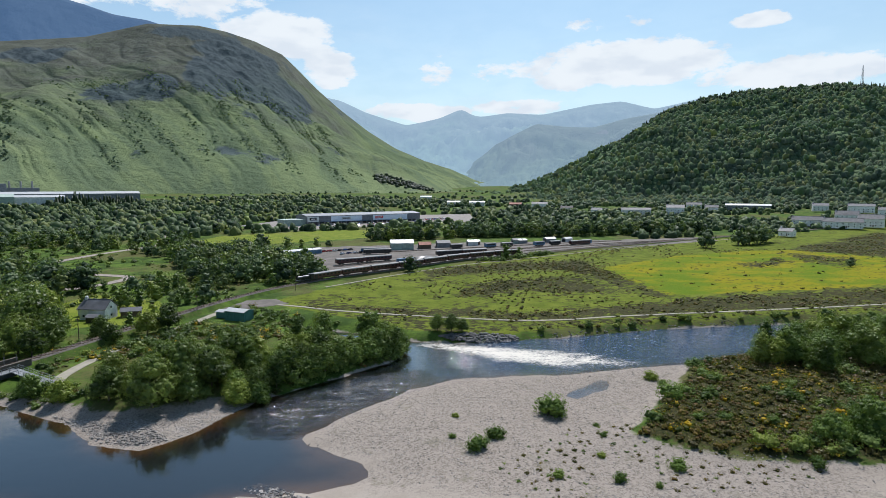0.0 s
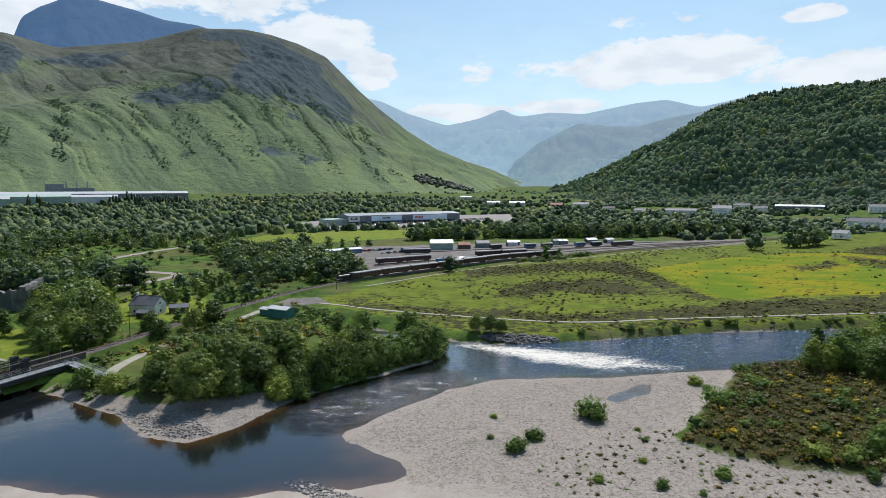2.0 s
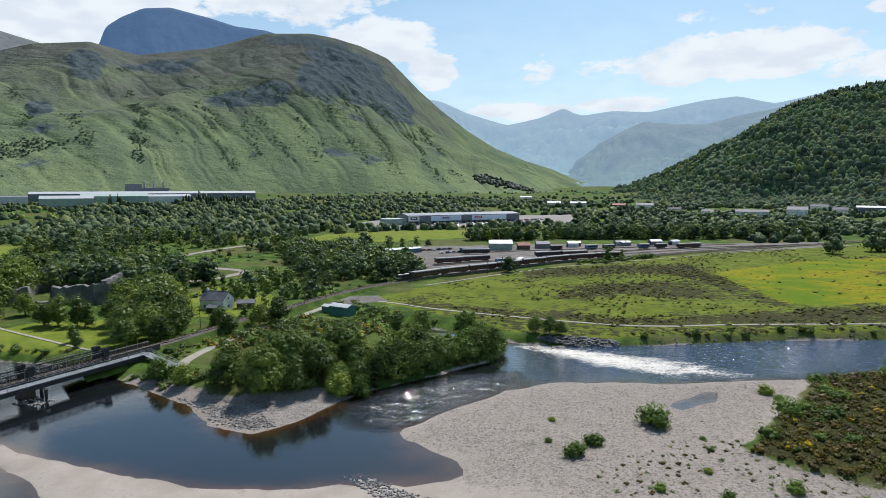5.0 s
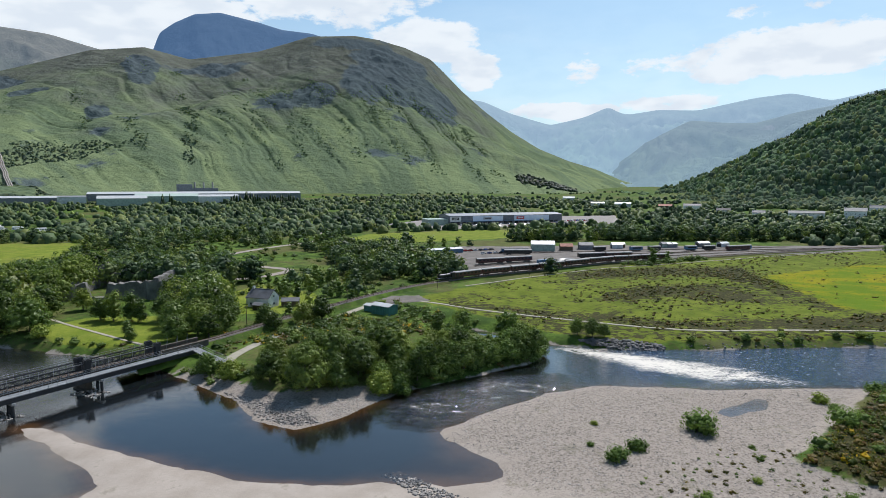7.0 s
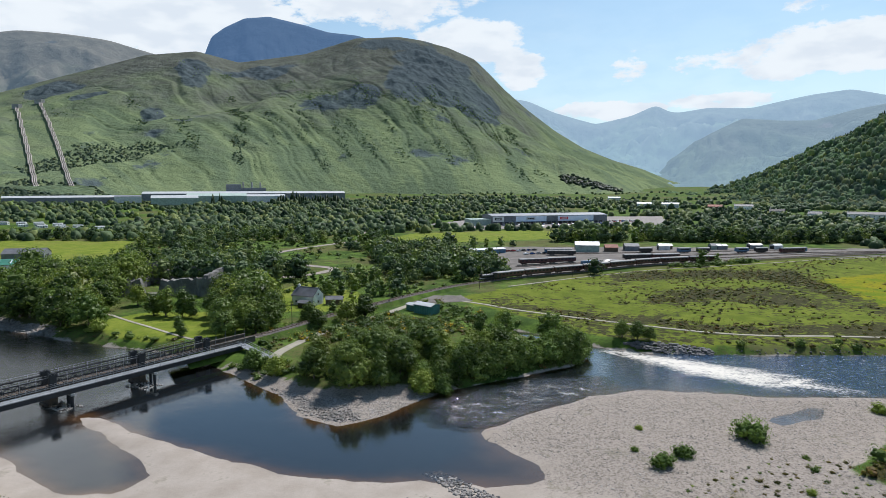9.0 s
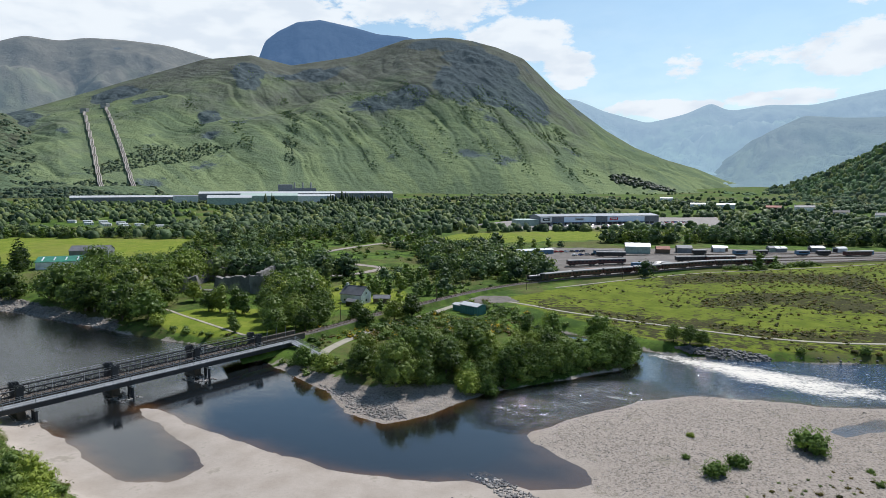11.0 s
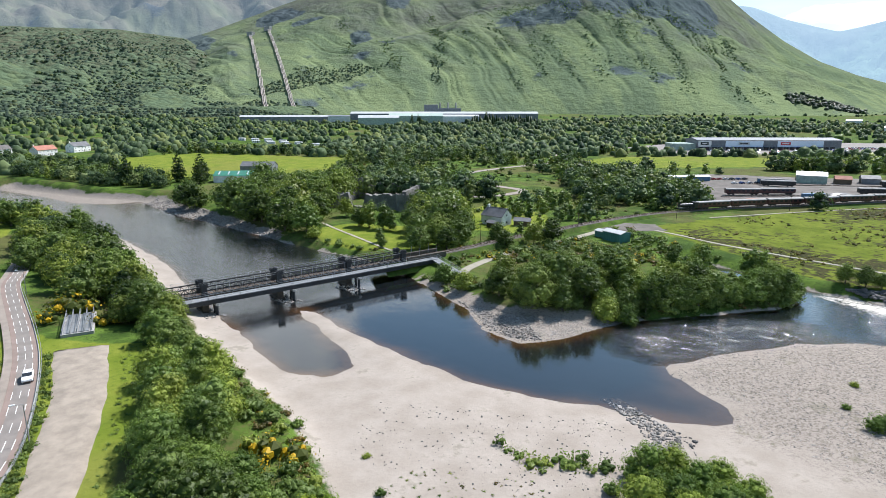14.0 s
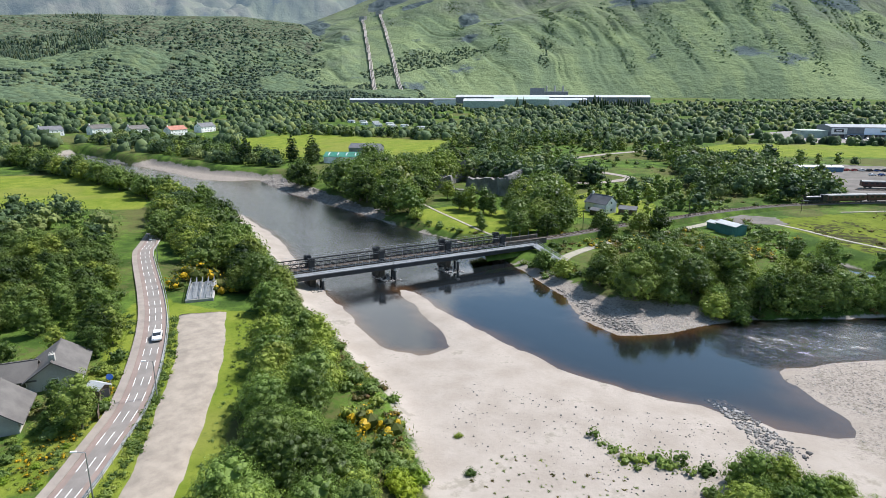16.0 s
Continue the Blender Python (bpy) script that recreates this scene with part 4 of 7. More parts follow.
for i, (x, y) in enumerate([(-50.5, 145), (-47, 150), (-43.5, 154), (-40, 158), (-37, 162), (-33, 166), (-29.5, 170), (-26, 174), (-22, 178), (-19.5, 182), (-15, 186), (-13.6, 190), (-14.4, 194.5), (-18, 199), (-25, 203.5), (-17, 183), (-20, 187), (-19, 192), (-23, 197), (-31, 168), (-46, 146.5)]):
    plant(("willow", "big", "pale", "scrub")[i % 4], x, y, (0.75, 0.7, 0.85, 1.3)[i % 4], "trees on the far bank")
thicket("waterside_scrub", "dense green scrub at the water's edge", [(-54, 142), (-44, 148), (-32, 160), (-22, 172), (-13, 181), (-10, 188), (-11, 198), (-24, 206), (-30, 202), (-20, 194), (-20, 184), (-32, 170), (-48, 154)], 2.3, 44, [("scrub", 5), ("heather", 1)], (0.5, 0.95), [], shore=0.2)
# gorse and scrub behind the belt
thicket("gorse_scrub", "green scrub and yellow gorse on the far bank", [(-106, 176), (-94, 170), (-60, 186), (-52, 200), (-64, 216), (-84, 216), (-100, 205)], 3.4, 4, [("gorse", 3), ("heather", 3), ("scrub", 4)], (0.6, 1.1), [RAIL_STRIP])
# castle grounds
wood([(-300, 172), (-232, 169), (-196, 164), (-196, 200), (-222, 215), (-240, 260), (-300, 230)], 9.0, 5, [("park", 6), ("midpale", 1)], (1.0, 1.45), "trees by the castle")
wood([(-176, 205), (-158, 204), (-132, 190), (-116, 186), (-114, 210), (-138, 212), (-164, 245), (-180, 250)], 8.0, 6, [("park", 5), ("midpale", 1)], (0.95, 1.3), "trees by the castle")
thicket("castle_wood", "tall dark trees behind the castle", [(-222, 250), (-184, 254), (-166, 280), (-200, 310), (-260, 290), (-250, 240)], 8.5, 7, [("mid", 5), ("midpale", 2)], (1.0, 1.35))
for x, y, k in ((-148, 204, 1.0), (-153, 196, .95), (-141, 198, 1.05), (-146, 188, .9), (-135, 189, 1.0), (-138, 180, .9), (-129, 180, 1.0), (-131, 171, .8), (-124, 187, .9), (-133, 203, 1.0), (-122, 176, .75), (-156, 208, .9),
                (-113, 197, .8), (-96, 208, .95), (-101, 203, .8), (-107, 192, .6), (-178, 190, .7), (-198, 203, .8)):
    plant("big", x, y, k, "trees by the castle")
thicket("lawn_bank_scrub", "green bushes along the lawn's river bank", [(-134, 156), (-142, 159.5), (-171, 160.5), (-199, 163.5), (-199, 167), (-171, 164), (-142, 163), (-132, 160)], 3.2, 41, [("scrub", 4), ("grass", 2), ("heather", 1)], (0.35, 0.75), [])
plant("willow", -187, 168, 1.35, "willows by the water")
plant("willow", -178, 164, .6, "willows by the water")
for x, y, k in ((-172, 190, 1.0), (-166, 192, 1.05), (-161, 191, .95), (-150, 171, .55), (-178, 192, .5), (-144, 166, .5)):
    plant("pale", x, y, k, "young trees on the lawn")
for x, y, k in ((-368, 225, 1.25), (-358, 235, 1.2), (-379, 196, 1.0), (-386, 200, 1.15), (-392, 196, 1.1), (-348, 226, 1.0), (-354, 411, 1.0), (-288, 300, .9)):
    plant("pine", x, y, k, "conifers upstream")
for x, y, k in ((3, 209.5, .62), (-2, 211, .55), (7, 210, .42), (-14, 202, .5)):
    plant("big", x, y, k, "trees by the weir")
for x, y, k in ((200, 459, 1.3), (231, 473, 1.4), (241, 476, 1.45), (252, 480, 1.3), (262, 490, 1.2), (-19, 347, .8), (240, 355, .5), (252, 372, .4)):
    plant("mid", x, y, k, "trees in the field")
# near left bank
wood([(-147, 79), (-129, 74), (-107, 66), (-91, 60), (-79, 54), (-70, 47), (-58, 42), (-46, 34), (-36, 20), (-54, 14), (-64, 26), (-76, 36), (-87, 44), (-97, 51), (-110, 60), (-125, 68), (-140, 70)], 4.9, 8, [("willow", 5), ("pale", 3), ("big", 2)], (0.55, 0.98), "trees of the near bank", [], 0.5)
thicket("bank_edge_scrub", "green scrub at the foot of the near bank", [(-100, 70), (-87, 65.5), (-72, 60.5), (-60, 54), (-51, 46), (-56, 43), (-66, 50), (-80, 57), (-100, 65)], 2.6, 42, [("scrub", 4), ("heather", 3), ("grass", 3), ("gorse", .5)], (0.4, 0.8), [])
wood([(-143, 81), (-127, 75.5), (-105, 67.5), (-88, 62), (-73, 57), (-60, 52), (-52, 45), (-60, 43), (-79, 54), (-105, 65), (-129, 73)], 4.2, 18, [("scrub", 4), ("heather", 3), ("gorse", 1)], (0.6, 0.9), "scrub of the near bank", [], 0.5)
for x, y, k in ((-54, 46, 1.0), (-51.5, 45, 1.0), (-53, 49, .8), (-46, 48, .5)):
    plant("lime", x, y, k, "bright bushes")
for x, y, k in ((-157, 62, 1.3), (-154, 65, 1.2), (-151, 56, 1.0), (-141, 64, 1.1), (-139.5, 66, 1.0), (-68, 51, .9), (-64, 53, .8), (-66, 47, .7)):
    plant("gorse", x, y, k * 2.0, "yellow gorse bushes")
for x, y, k in ((-143, 71, .75), (-147, 75, .8), (-139, 67, .65), (-151, 78, .8), (-136, 70, .6), (-134, 76, .6)):
    plant("big", x, y, k, "trees of the near bank")
thicket("verge_grass", "tall green grass between railing and gravel", [(-131, 48.2), (-111, 40.0), (-97, 32.0), (-83, 23.8), (-73, 15), (-74, 13.8), (-84.5, 21.8), (-98, 30.2), (-112, 38.2), (-131, 46.8)], 1.1, 31, [("grass", 1)], (0.4, 0.75), [])
HOME_SPOTS = [[(-122, 27), (-112, 26), (-107, 20), (-110, 13), (-120, 12), (-124, 20)], [(-111, 16), (-99, 13), (-97, 5), (-106, 3), (-112, 8)], [(-108, 27), (-101, 24), (-101, 20), (-108, 22)]]
thicket("garden_shrubs", "mixed green shrubs round the bungalows", [(-126, 27), (-112, 29.5), (-101, 22), (-92, 13), (-85, 5), (-84, 0), (-100, -2), (-122, 2), (-130, 14)], 2.7, 53, [("scrub", 4), ("bush", 2), ("grass", 2), ("heather", 1)], (0.4, 0.8), HOME_SPOTS, 0.3)
for x, y, k in ((-103.5, 18.5, .5), (-98, 15.5, .38), (-94, 8, .4), (-121, 29, .6), (-127, 24, .6), (-126, 16, .55)):
    plant("pale", x, y, k, "garden trees")
thicket("verge_meadow", "uneven mown grass beside the gravel strip", [(-124, 64), (-108, 54.5), (-93, 44.5), (-82, 36.5), (-66, 25.5), (-60, 14), (-67, 22), (-80, 32.5), (-91, 39.5), (-106, 49.5), (-125, 59)], 1.5, 52, [("grass", 1)], (0.2, 0.45), [])
thicket("meadow_grass", "rough green growth beside the footway", [(-150, 45), (-128, 36), (-110, 29.5), (-97, 22.5), (-86, 13.5), (-92, 8), (-102, 22), (-114, 30), (-132, 40)], 2.3, 32, [("grass", 4), ("scrub", 1)], (0.5, 0.9), [LEFT_HOMES])
wood([(-160, 86), (-190, 97), (-215, 104), (-250, 110), (-262, 96), (-240, 84), (-200, 72), (-158, 70), (-146, 76)], 6.0, 9, [("park", 5), ("midpale", 2), ("willow", 2)], (0.7, 1.0), "trees upstream", [ROAD_STRIP])
wood([(-262, 100), (-262, 117), (-300, 111), (-345, 107), (-400, 103), (-480, 96), (-480, 84), (-400, 92), (-330, 99)], 7.0, 55, [("park", 5), ("midpale", 1)], (0.7, 1.1), "trees upstream", [], shore=1.0)
thicket("far_bank_trees", "dense green bushes behind the upstream beach", [(-350, 198), (-380, 186), (-470, 174), (-600, 164), (-640, 200), (-560, 225), (-440, 222), (-385, 222), (-352, 212)], 7.0, 56, [("mid", 4), ("midpale", 3), ("scrub", 2)], (0.6, 1.0), [], shore=3.0)
thicket("sand_tufts", "tiny green tufts scattered over the sand", [(-50, 64), (-36, 72), (-28, 68), (-32, 58), (-42, 50), (-52, 56)], 1.7, 57, [("grass", 2), ("heather", 1)], (0.12, 0.28), [], patch=(9, -0.1))
thicket("upstream_trees", "dense green trees along the upstream bank", [(-250, 110), (-330, 110), (-420, 102), (-600, 90), (-600, 76), (-420, 88), (-300, 108), (-262, 96)], 6.5, 19, [("mid", 5), ("midpale", 3)], (0.75, 1.1), [LEFT_FIELD])
wood([(-140, 41), (-200, 56), (-215, 40), (-190, 10), (-150, 8), (-136, 30), (-116, 30), (-98, 18), (-86, 8), (-92, 20), (-120, 34)], 4.8, 10, [("big", 5), ("pale", 3), ("scrub", 3)], (0.5, 0.85), "trees by the road", [ROAD_STRIP, LEFT_FIELD, LEFT_GREEN, LEFT_HOMES])
thicket("field_trees", "green trees round the left fields", [(-200, 56), (-262, 72), (-300, 40), (-420, 60), (-460, 20), (-300, -30), (-200, 0), (-215, 40)], 8.5, 20, [("mid", 5), ("midpale", 2), ("scrub", 1)], (0.55, 0.95), [LEFT_FIELD, LEFT_GREEN, ROAD_STRIP])
# scrub on the bar's landward side
thicket("heath_scrub", "brown and green heath scrub with some gorse", SHRUBS, 2.6, 11, [("heather", 10), ("gorse", 1.3), ("scrub", 0.9)], (0.55, 1.1), [])
wood([(60, 113), (84, 111), (150, 112), (140, 132), (100, 126), (70, 120)], 5.0, 12, [("scrub", 4), ("willow", 2)], (0.75, 1.2), "scrub on the gravel bank", [])
wood([(84, 172), (100, 160), (150, 168), (200, 190), (150, 205), (98, 188)], 6.0, 13, [("pale", 3), ("scrub", 3), ("willow", 2)], (0.8, 1.2), "scrub on the gravel bank", [])
for x, y, k in [(26, 137, 2.0), (7, 118, 1.25), (11, 123, 1.1), (57, 163, 1.3), (72, 168, 1.35), (56, 143, 1.9), (59, 158, .8), (21, 106, .7), (32, 104, .75), (44, 109, .9), (70, 109, 1.0), (31, 114, .5),
                (34, 124, .5), (3, 135, .45), (2, 123, .5), (34, 130, .4), (38, 102, .45), (-50, 56, .5), (-58, 62, .4)]:
    plant("bush", x, y, k, "bushes on the bar")
wood([(-29, 80), (-24, 73), (-8, 70), (8, 72), (4, 80), (-10, 86), (-22, 84)], 3.0, 14, [("scrub", 3), ("willow", 2)], (0.5, 0.78), "bushes on the bar", [])
for x, y, k in ((-43, 77, 1.0), (-41, 76, .6), (-39, 76, .8), (-36, 75, 1.1), (-34.5, 76.5, .8), (-33, 78, 1.2), (-31, 78, .9), (-30, 80, 1.3), (-28, 78, 1.0), (-34, 74, .7)):
    plant("grass", x, y, k * 1.2, "grass clumps on the sand")
thicket("bar_tufts", "small green tufts scattered over the gravel", [(14, 96), (40, 98), (74, 106), (52, 114), (40, 122), (46, 138), (30, 130), (10, 112)], 2.6, 45, [("grass", 3), ("heather", 3)], (0.18, 0.45), [], patch=(14, -0.1))
# woods of the valley floor, nearer part
PLAIN_NEAR = [(-116, 215), (-140, 285), (-92, 262), (-84, 300), (-52, 335), (-78, 370), (-125, 380), (-205, 400), (-260, 470), (-420, 470), (-560, 380), (-560, 290), (-420, 215), (-330, 195), (-240, 240), (-165, 285)]
thicket("valley_trees", "mixed green trees on the valley floor", PLAIN_NEAR, 9.0, 15, [("mid", 5), ("midpale", 4), ("scrub", 4)], (0.45, 1.05), patch=(60, -0.18))
thicket("valley_scrub", "low green scrub on the valley floor", PLAIN_NEAR, 9.0, 36, [("scrub", 3), ("heather", 1), ("grass", 2)], (0.5, 1.0), patch=(50, -0.35))
thicket("field_tufts", "dark tufts of rushes scattered over the field", FIELD[:6] + [(112, 234), (173, 241), (300, 262), (300, 420), (176, 486), (90, 426), (24, 384), (-20, 342), (-60, 286)], 3.9, 16, [("tuft", 1)], (0.35, 1.2), [FLOWERS], patch=(22, -0.12))
for heath_part in HEATHS:
    thicket("heath_tufts", "dark brown heath tussocks in the pasture", heath_part, 3.4, 37, [("tuft", 1)], (0.5, 1.4), [], patch=(15, -0.1))
thicket("flower_tufts", "few dark tufts among the flowers", FLOWERS, 17.0, 17, [("tuft", 1)], (0.6, 1.3), [])
thicket("yard_trees", "tall green trees beside the railway yard", [(-132, 440), (-126, 388), (-82, 368), (-64, 322), (-82, 302), (-130, 310), (-180, 400)], 8.5, 38, [("mid", 5), ("midpale", 3), ("scrub", 1)], (0.85, 1.3), [YARD, RAIL_STRIP])
thicket("yard_bushes", "green bushes between the sidings and the field", BUSH_ROW, 5.0, 43, [("scrub", 5), ("midpale", 1)], (0.7, 1.3), [])
thicket("yard_belt", "dark tall trees behind the railway yard", [(-60, 512), (60, 537), (122, 546), (245, 572), (250, 596), (120, 572), (50, 560), (-66, 536)], 7.5, 39, [("mid", 4), ("midpale", 2)], (0.7, 1.35), [])
thicket("verge_flowers", "yellow flowering growth beside the footway", [(-112, 29), (-104, 27.5), (-97, 22.5), (-88, 15.5), (-83, 11), (-88, 6), (-97, 14), (-105, 21), (-113, 26)], 1.15, 40, [("gorse", 3), ("grass", 3), ("lime", .7)], (0.22, 0.42), [[(-108, 27), (-101, 24), (-101, 20), (-108, 22)]], 0.3)
RAIL_SIDE = [(-100, 200), (-76, 190), (-52, 196), (-30, 214), (-58, 236), (-72, 248), (-88, 262), (-94, 240)]
SHED_SPOT = [(-98, 228), (-90, 238), (-70, 228), (-70, 214), (-80, 214)]
PATH_SPOT = [(-106, 150), (-106, 190), (-98, 210), (-92, 248), (-84, 248), (-90, 222), (-96, 204), (-99, 186), (-97, 150)]
thicket("railside_scrub", "rough green scrub between river and railway", RAIL_SIDE, 3.8, 33, [("scrub", 4), ("heather", 3), ("grass", 3), ("gorse", .6)], (0.5, 1.0), [RAIL_STRIP, SHED_SPOT, PATH_SPOT], 1.0)
thicket("rough_bank", "rough green scrub between the railway and the bridge path", [(-124, 178), (-119, 200), (-112, 222), (-104, 242), (-97, 242), (-103, 215), (-105, 190), (-106, 170), (-104, 157), (-111, 160)], 2.8, 54, [("scrub", 4), ("grass", 4), ("heather", 2), ("gorse", .6)], (0.35, 0.8), [[(-115, 150), (-118, 160), (-114.5, 186), (-110, 206), (-104, 228), (-96, 252), (-92, 252), (-99, 228), (-105, 206), (-109.5, 186), (-112.5, 171), (-115, 160)]], 0.3)
thicket("garden_scrub", "green bushes and small trees round the cottage", [(-165, 285), (-170, 246), (-140, 250), (-112, 250), (-100, 262), (-92, 280), (-110, 300), (-140, 300)], 6.5, 34, [("midpale", 2), ("scrub", 4), ("mid", 1)], (0.4, 0.85), [RAIL_STRIP])
thicket("near_woods", "mixed green woodland of the valley floor", [(-76, 440), (-110, 560), (-200, 590), (-320, 540), (-430, 460), (-560, 360), (-500, 300), (-420, 330), (-330, 400), (-262, 470), (-215, 405), (-130, 384)], 11.5, 35, [("mid", 4), ("midpale", 5), ("scrub", 1)], (0.55, 1.1), patch=(70, -0.3))
thicket("ramp_scrub", "green bushes at the foot of the bridge ramp", [(-117, 140), (-108, 137), (-96, 139), (-88, 141), (-94, 151), (-102, 151), (-112, 147)], 3.2, 29, [("scrub", 3), ("heather", 1)], (0.4, 0.75), [])
thicket("field_bank_scrub", "low green scrub along the field's river bank", [(30, 210), (65, 221), (112, 232), (173, 239), (172, 242), (112, 236), (64, 225), (30, 214)], 4.6, 26, [("scrub", 3), ("heather", 2)], (0.4, 0.95), [])
thicket("channel_scrub", "green scrub beside the narrow channel", [(-52, 214), (-30, 205), (-18, 206), (-24, 214), (-50, 230), (-62, 226)], 5.0, 27, [("scrub", 2), ("heather", 1)], (0.4, 0.8), [])
thicket("rail_scrub", "scrub and small trees beside the railway", [(-112, 190), (-106, 214), (-90, 262), (-70, 296), (-76, 300), (-98, 262), (-116, 214), (-120, 190)], 7.0, 28, [("scrub", 3), ("midpale", 1)], (0.4, 0.8), [HOUSE_VIEW, HOUSE_PLOT, RAIL_STRIP])


def dome(levels, sides=5):
    """A low-poly rounded mass: rings of (radius, height) under a top."""
    v = [(r * math.cos((k + .5 * j) * 6.2832 / sides), r * math.sin((k + .5 * j) * 6.2832 / sides), z) for j, (r, z) in enumerate(levels) for k in range(sides)] + [(0, 0, 1.0)]
    f = []
    for j in range(len(levels)):
        for k in range(sides):
            a, b = j * sides + k, j * sides + (k + 1) % sides
            if j + 1 < len(levels):
                f += [(a, b, a + sides), (b, b + sides, a + sides)]
            else:
                f.append((a, b, len(v) - 1))
    return np.array(v), np.array(f)


DOME_NEAR, DOME_FAR = dome([(.90, -.15), (1.0, .40), (.66, .86)]), dome([(.95, -.1), (.78, .68)])


def far_wood(name, places, sizes, mat, seed, label, cards=30, pines=False, lobes=3, tall=0.78):
    """Far woodland as one piece of stuff: rounded leaf masses with loose sprays; sizes are the trees' heights."""
    rng = np.random.RandomState(seed)
    n = len(places)
    P, S = np.asarray(places, float), np.asarray(sizes, float) * (1.0 if pines else tall)
    DOME_V, DOME_F = DOME_NEAR if cards else DOME_FAR
    tone = rng.rand(n).astype(np.float32)
    V, F, T, base = [], [], [], 0
    wide = np.asarray(sizes, float) * (0.2 if pines else 0.5) * rng.uniform(0.8, 1.25, n)
    for j in range(1 if pines else lobes):
        a, off = rng.uniform(0, 6.28, n), wide * (0.0 if j == 0 else 0.62)
        k = np.ones(n) if j == 0 else rng.uniform(0.55, 0.85, n)
        q = DOME_V[None] * (1 + 0.30 * rng.uniform(-1, 1, (n, len(DOME_V))))[..., None]
        if pines:
            q = q * np.where(DOME_V[None, :, 2:3] > 0.3, 0.62, 1.0) ** np.array([1, 1, 0])
        q = q * np.stack([wide * k, wide * k, S * (1 if j == 0 else 0.8) * k], 1)[:, None]
        q = q + (P + np.stack([np.cos(a) * off, np.sin(a) * off, np.zeros(n)], 1))[:, None]
        V.append(q.reshape(-1, 3))
        F.append((DOME_F[None] + (np.arange(n) * len(DOME_V))[:, None, None]).reshape(-1, 3) + base)
        T.append(np.repeat(tone, len(DOME_V)))
        base += n * len(DOME_V)
    if cards and not pines:
        d = unit(rng.normal(size=(n, cards, 3)))
        d[..., 2] = np.abs(d[..., 2])
        c = P[:, None] + (d * np.stack([wide, wide, S * 0.96], 1)[:, None] + np.array([0, 0, 0.02])) * rng.uniform(.86, 1.2, (n, cards, 1))
        c[..., 2] = P[:, None, 2] + d[..., 2] * S[:, None] * rng.uniform(.9, 1.08, (n, cards))
        nrm = unit(d + 0.4 * rng.normal(size=d.shape))
        t = unit(np.cross(nrm, rng.normal(size=d.shape)))
        b = np.cross(nrm, t)
        z = S[:, None, None] * rng.uniform(0.06, 0.16, (n, cards, 1))
        V.append(np.stack([c - t * z, c + t * z * .85 - b * z * .45, c + b * z * 1.05], 2).reshape(-1, 3))
        F.append(np.arange(n * cards * 3).reshape(-1, 3) + base)
        T.append(np.repeat(tone, cards * 3))
    me = quick_mesh(name, np.concatenate(V), np.concatenate(F), mat, True)
    me.attributes.new("tone", "FLOAT", "POINT").data.foreach_set("value", np.concatenate(T))
    return tagged(new(name, me), label, "woodland", kind="stuff")


def bearing(a, d):
    return -math.sin(radians(a)) * d, math.cos(radians(a)) * d


def far_places(a0, a1, d0, d1, step, seed, keep=KEEP_OUT, gap=-0.25, grow=0.0):
    """Jittered places between two bearings and two distances, thinned by patches."""
    rng = np.random.RandomState(seed)
    pts, d = [], d0
    while d < d1:
        st = step * (1 + grow * (d - d0) / (d1 - d0))
        n = max(1, int(radians(a1 - a0) * d / st))
        a = np.radians(a0 + (a1 - a0) * (np.arange(n) + rng.uniform(0, 1, n)) / n)
        dd = d + rng.uniform(-1.2, 1.2, n) * st
        pts.append(np.stack([-np.sin(a) * dd, np.cos(a) * dd], 1))
        d += st
    p = np.concatenate(pts)
    x, y = p[:, 0], p[:, 1]
    ok = (fbm(x, y, 120, 3, seed + 3) > gap) & (-inside(RIVER, x, y) > 3)
    for k in keep:
        ok &= inside(k, x, y) < 2
    x, y = x[ok], y[ok]
    return np.stack([x, y, land(x, y)], 1)


frng = np.random.RandomState(8)
for name, mat, a0, a1, d0, d1, step, gap, lo, hi, sd in [
        ("woodland_mixed", LEAF_V, 8, 62, 580, 1250, 15, -0.10, 5, 11, 1), ("woodland_birch", LEAF_V, 6, 64, 580, 1280, 12.5, -0.40, 4, 9, 2),
        ("woodland_left", LEAF_V, 58, 88, 460, 1400, 19, -0.15, 6, 12, 3), ("woodland_left_birch", LEAF_V, 58, 88, 460, 1500, 20, -0.15, 5, 10, 4),
        ("woodland_town", LEAF_V, -40, 9, 650, 1150, 13, -0.35, 5, 10, 6),
        ("woodland_town_birch", LEAF_V, -40, 9, 640, 1250, 15, -0.3, 4, 8, 7), ("woodland_field_edge", LEAF_V, -40, -17, 545, 800, 11, -0.35, 4, 9, 11), ("woodland_edge", LEAF_V, -8, 50, 1250, 1700, 26, 0.0, 3, 7, 9), ("woodland_light", LEAF_B, -20, 60, 640, 1200, 28, 0.0, 4, 9, 10)]:
    pl = far_places(a0, a1, d0, d1, step, sd, grow=0.5, gap=gap)
    far_wood(name, pl, frng.uniform(lo, hi, len(pl)), mat, sd, "mixed green woodland of the valley floor")


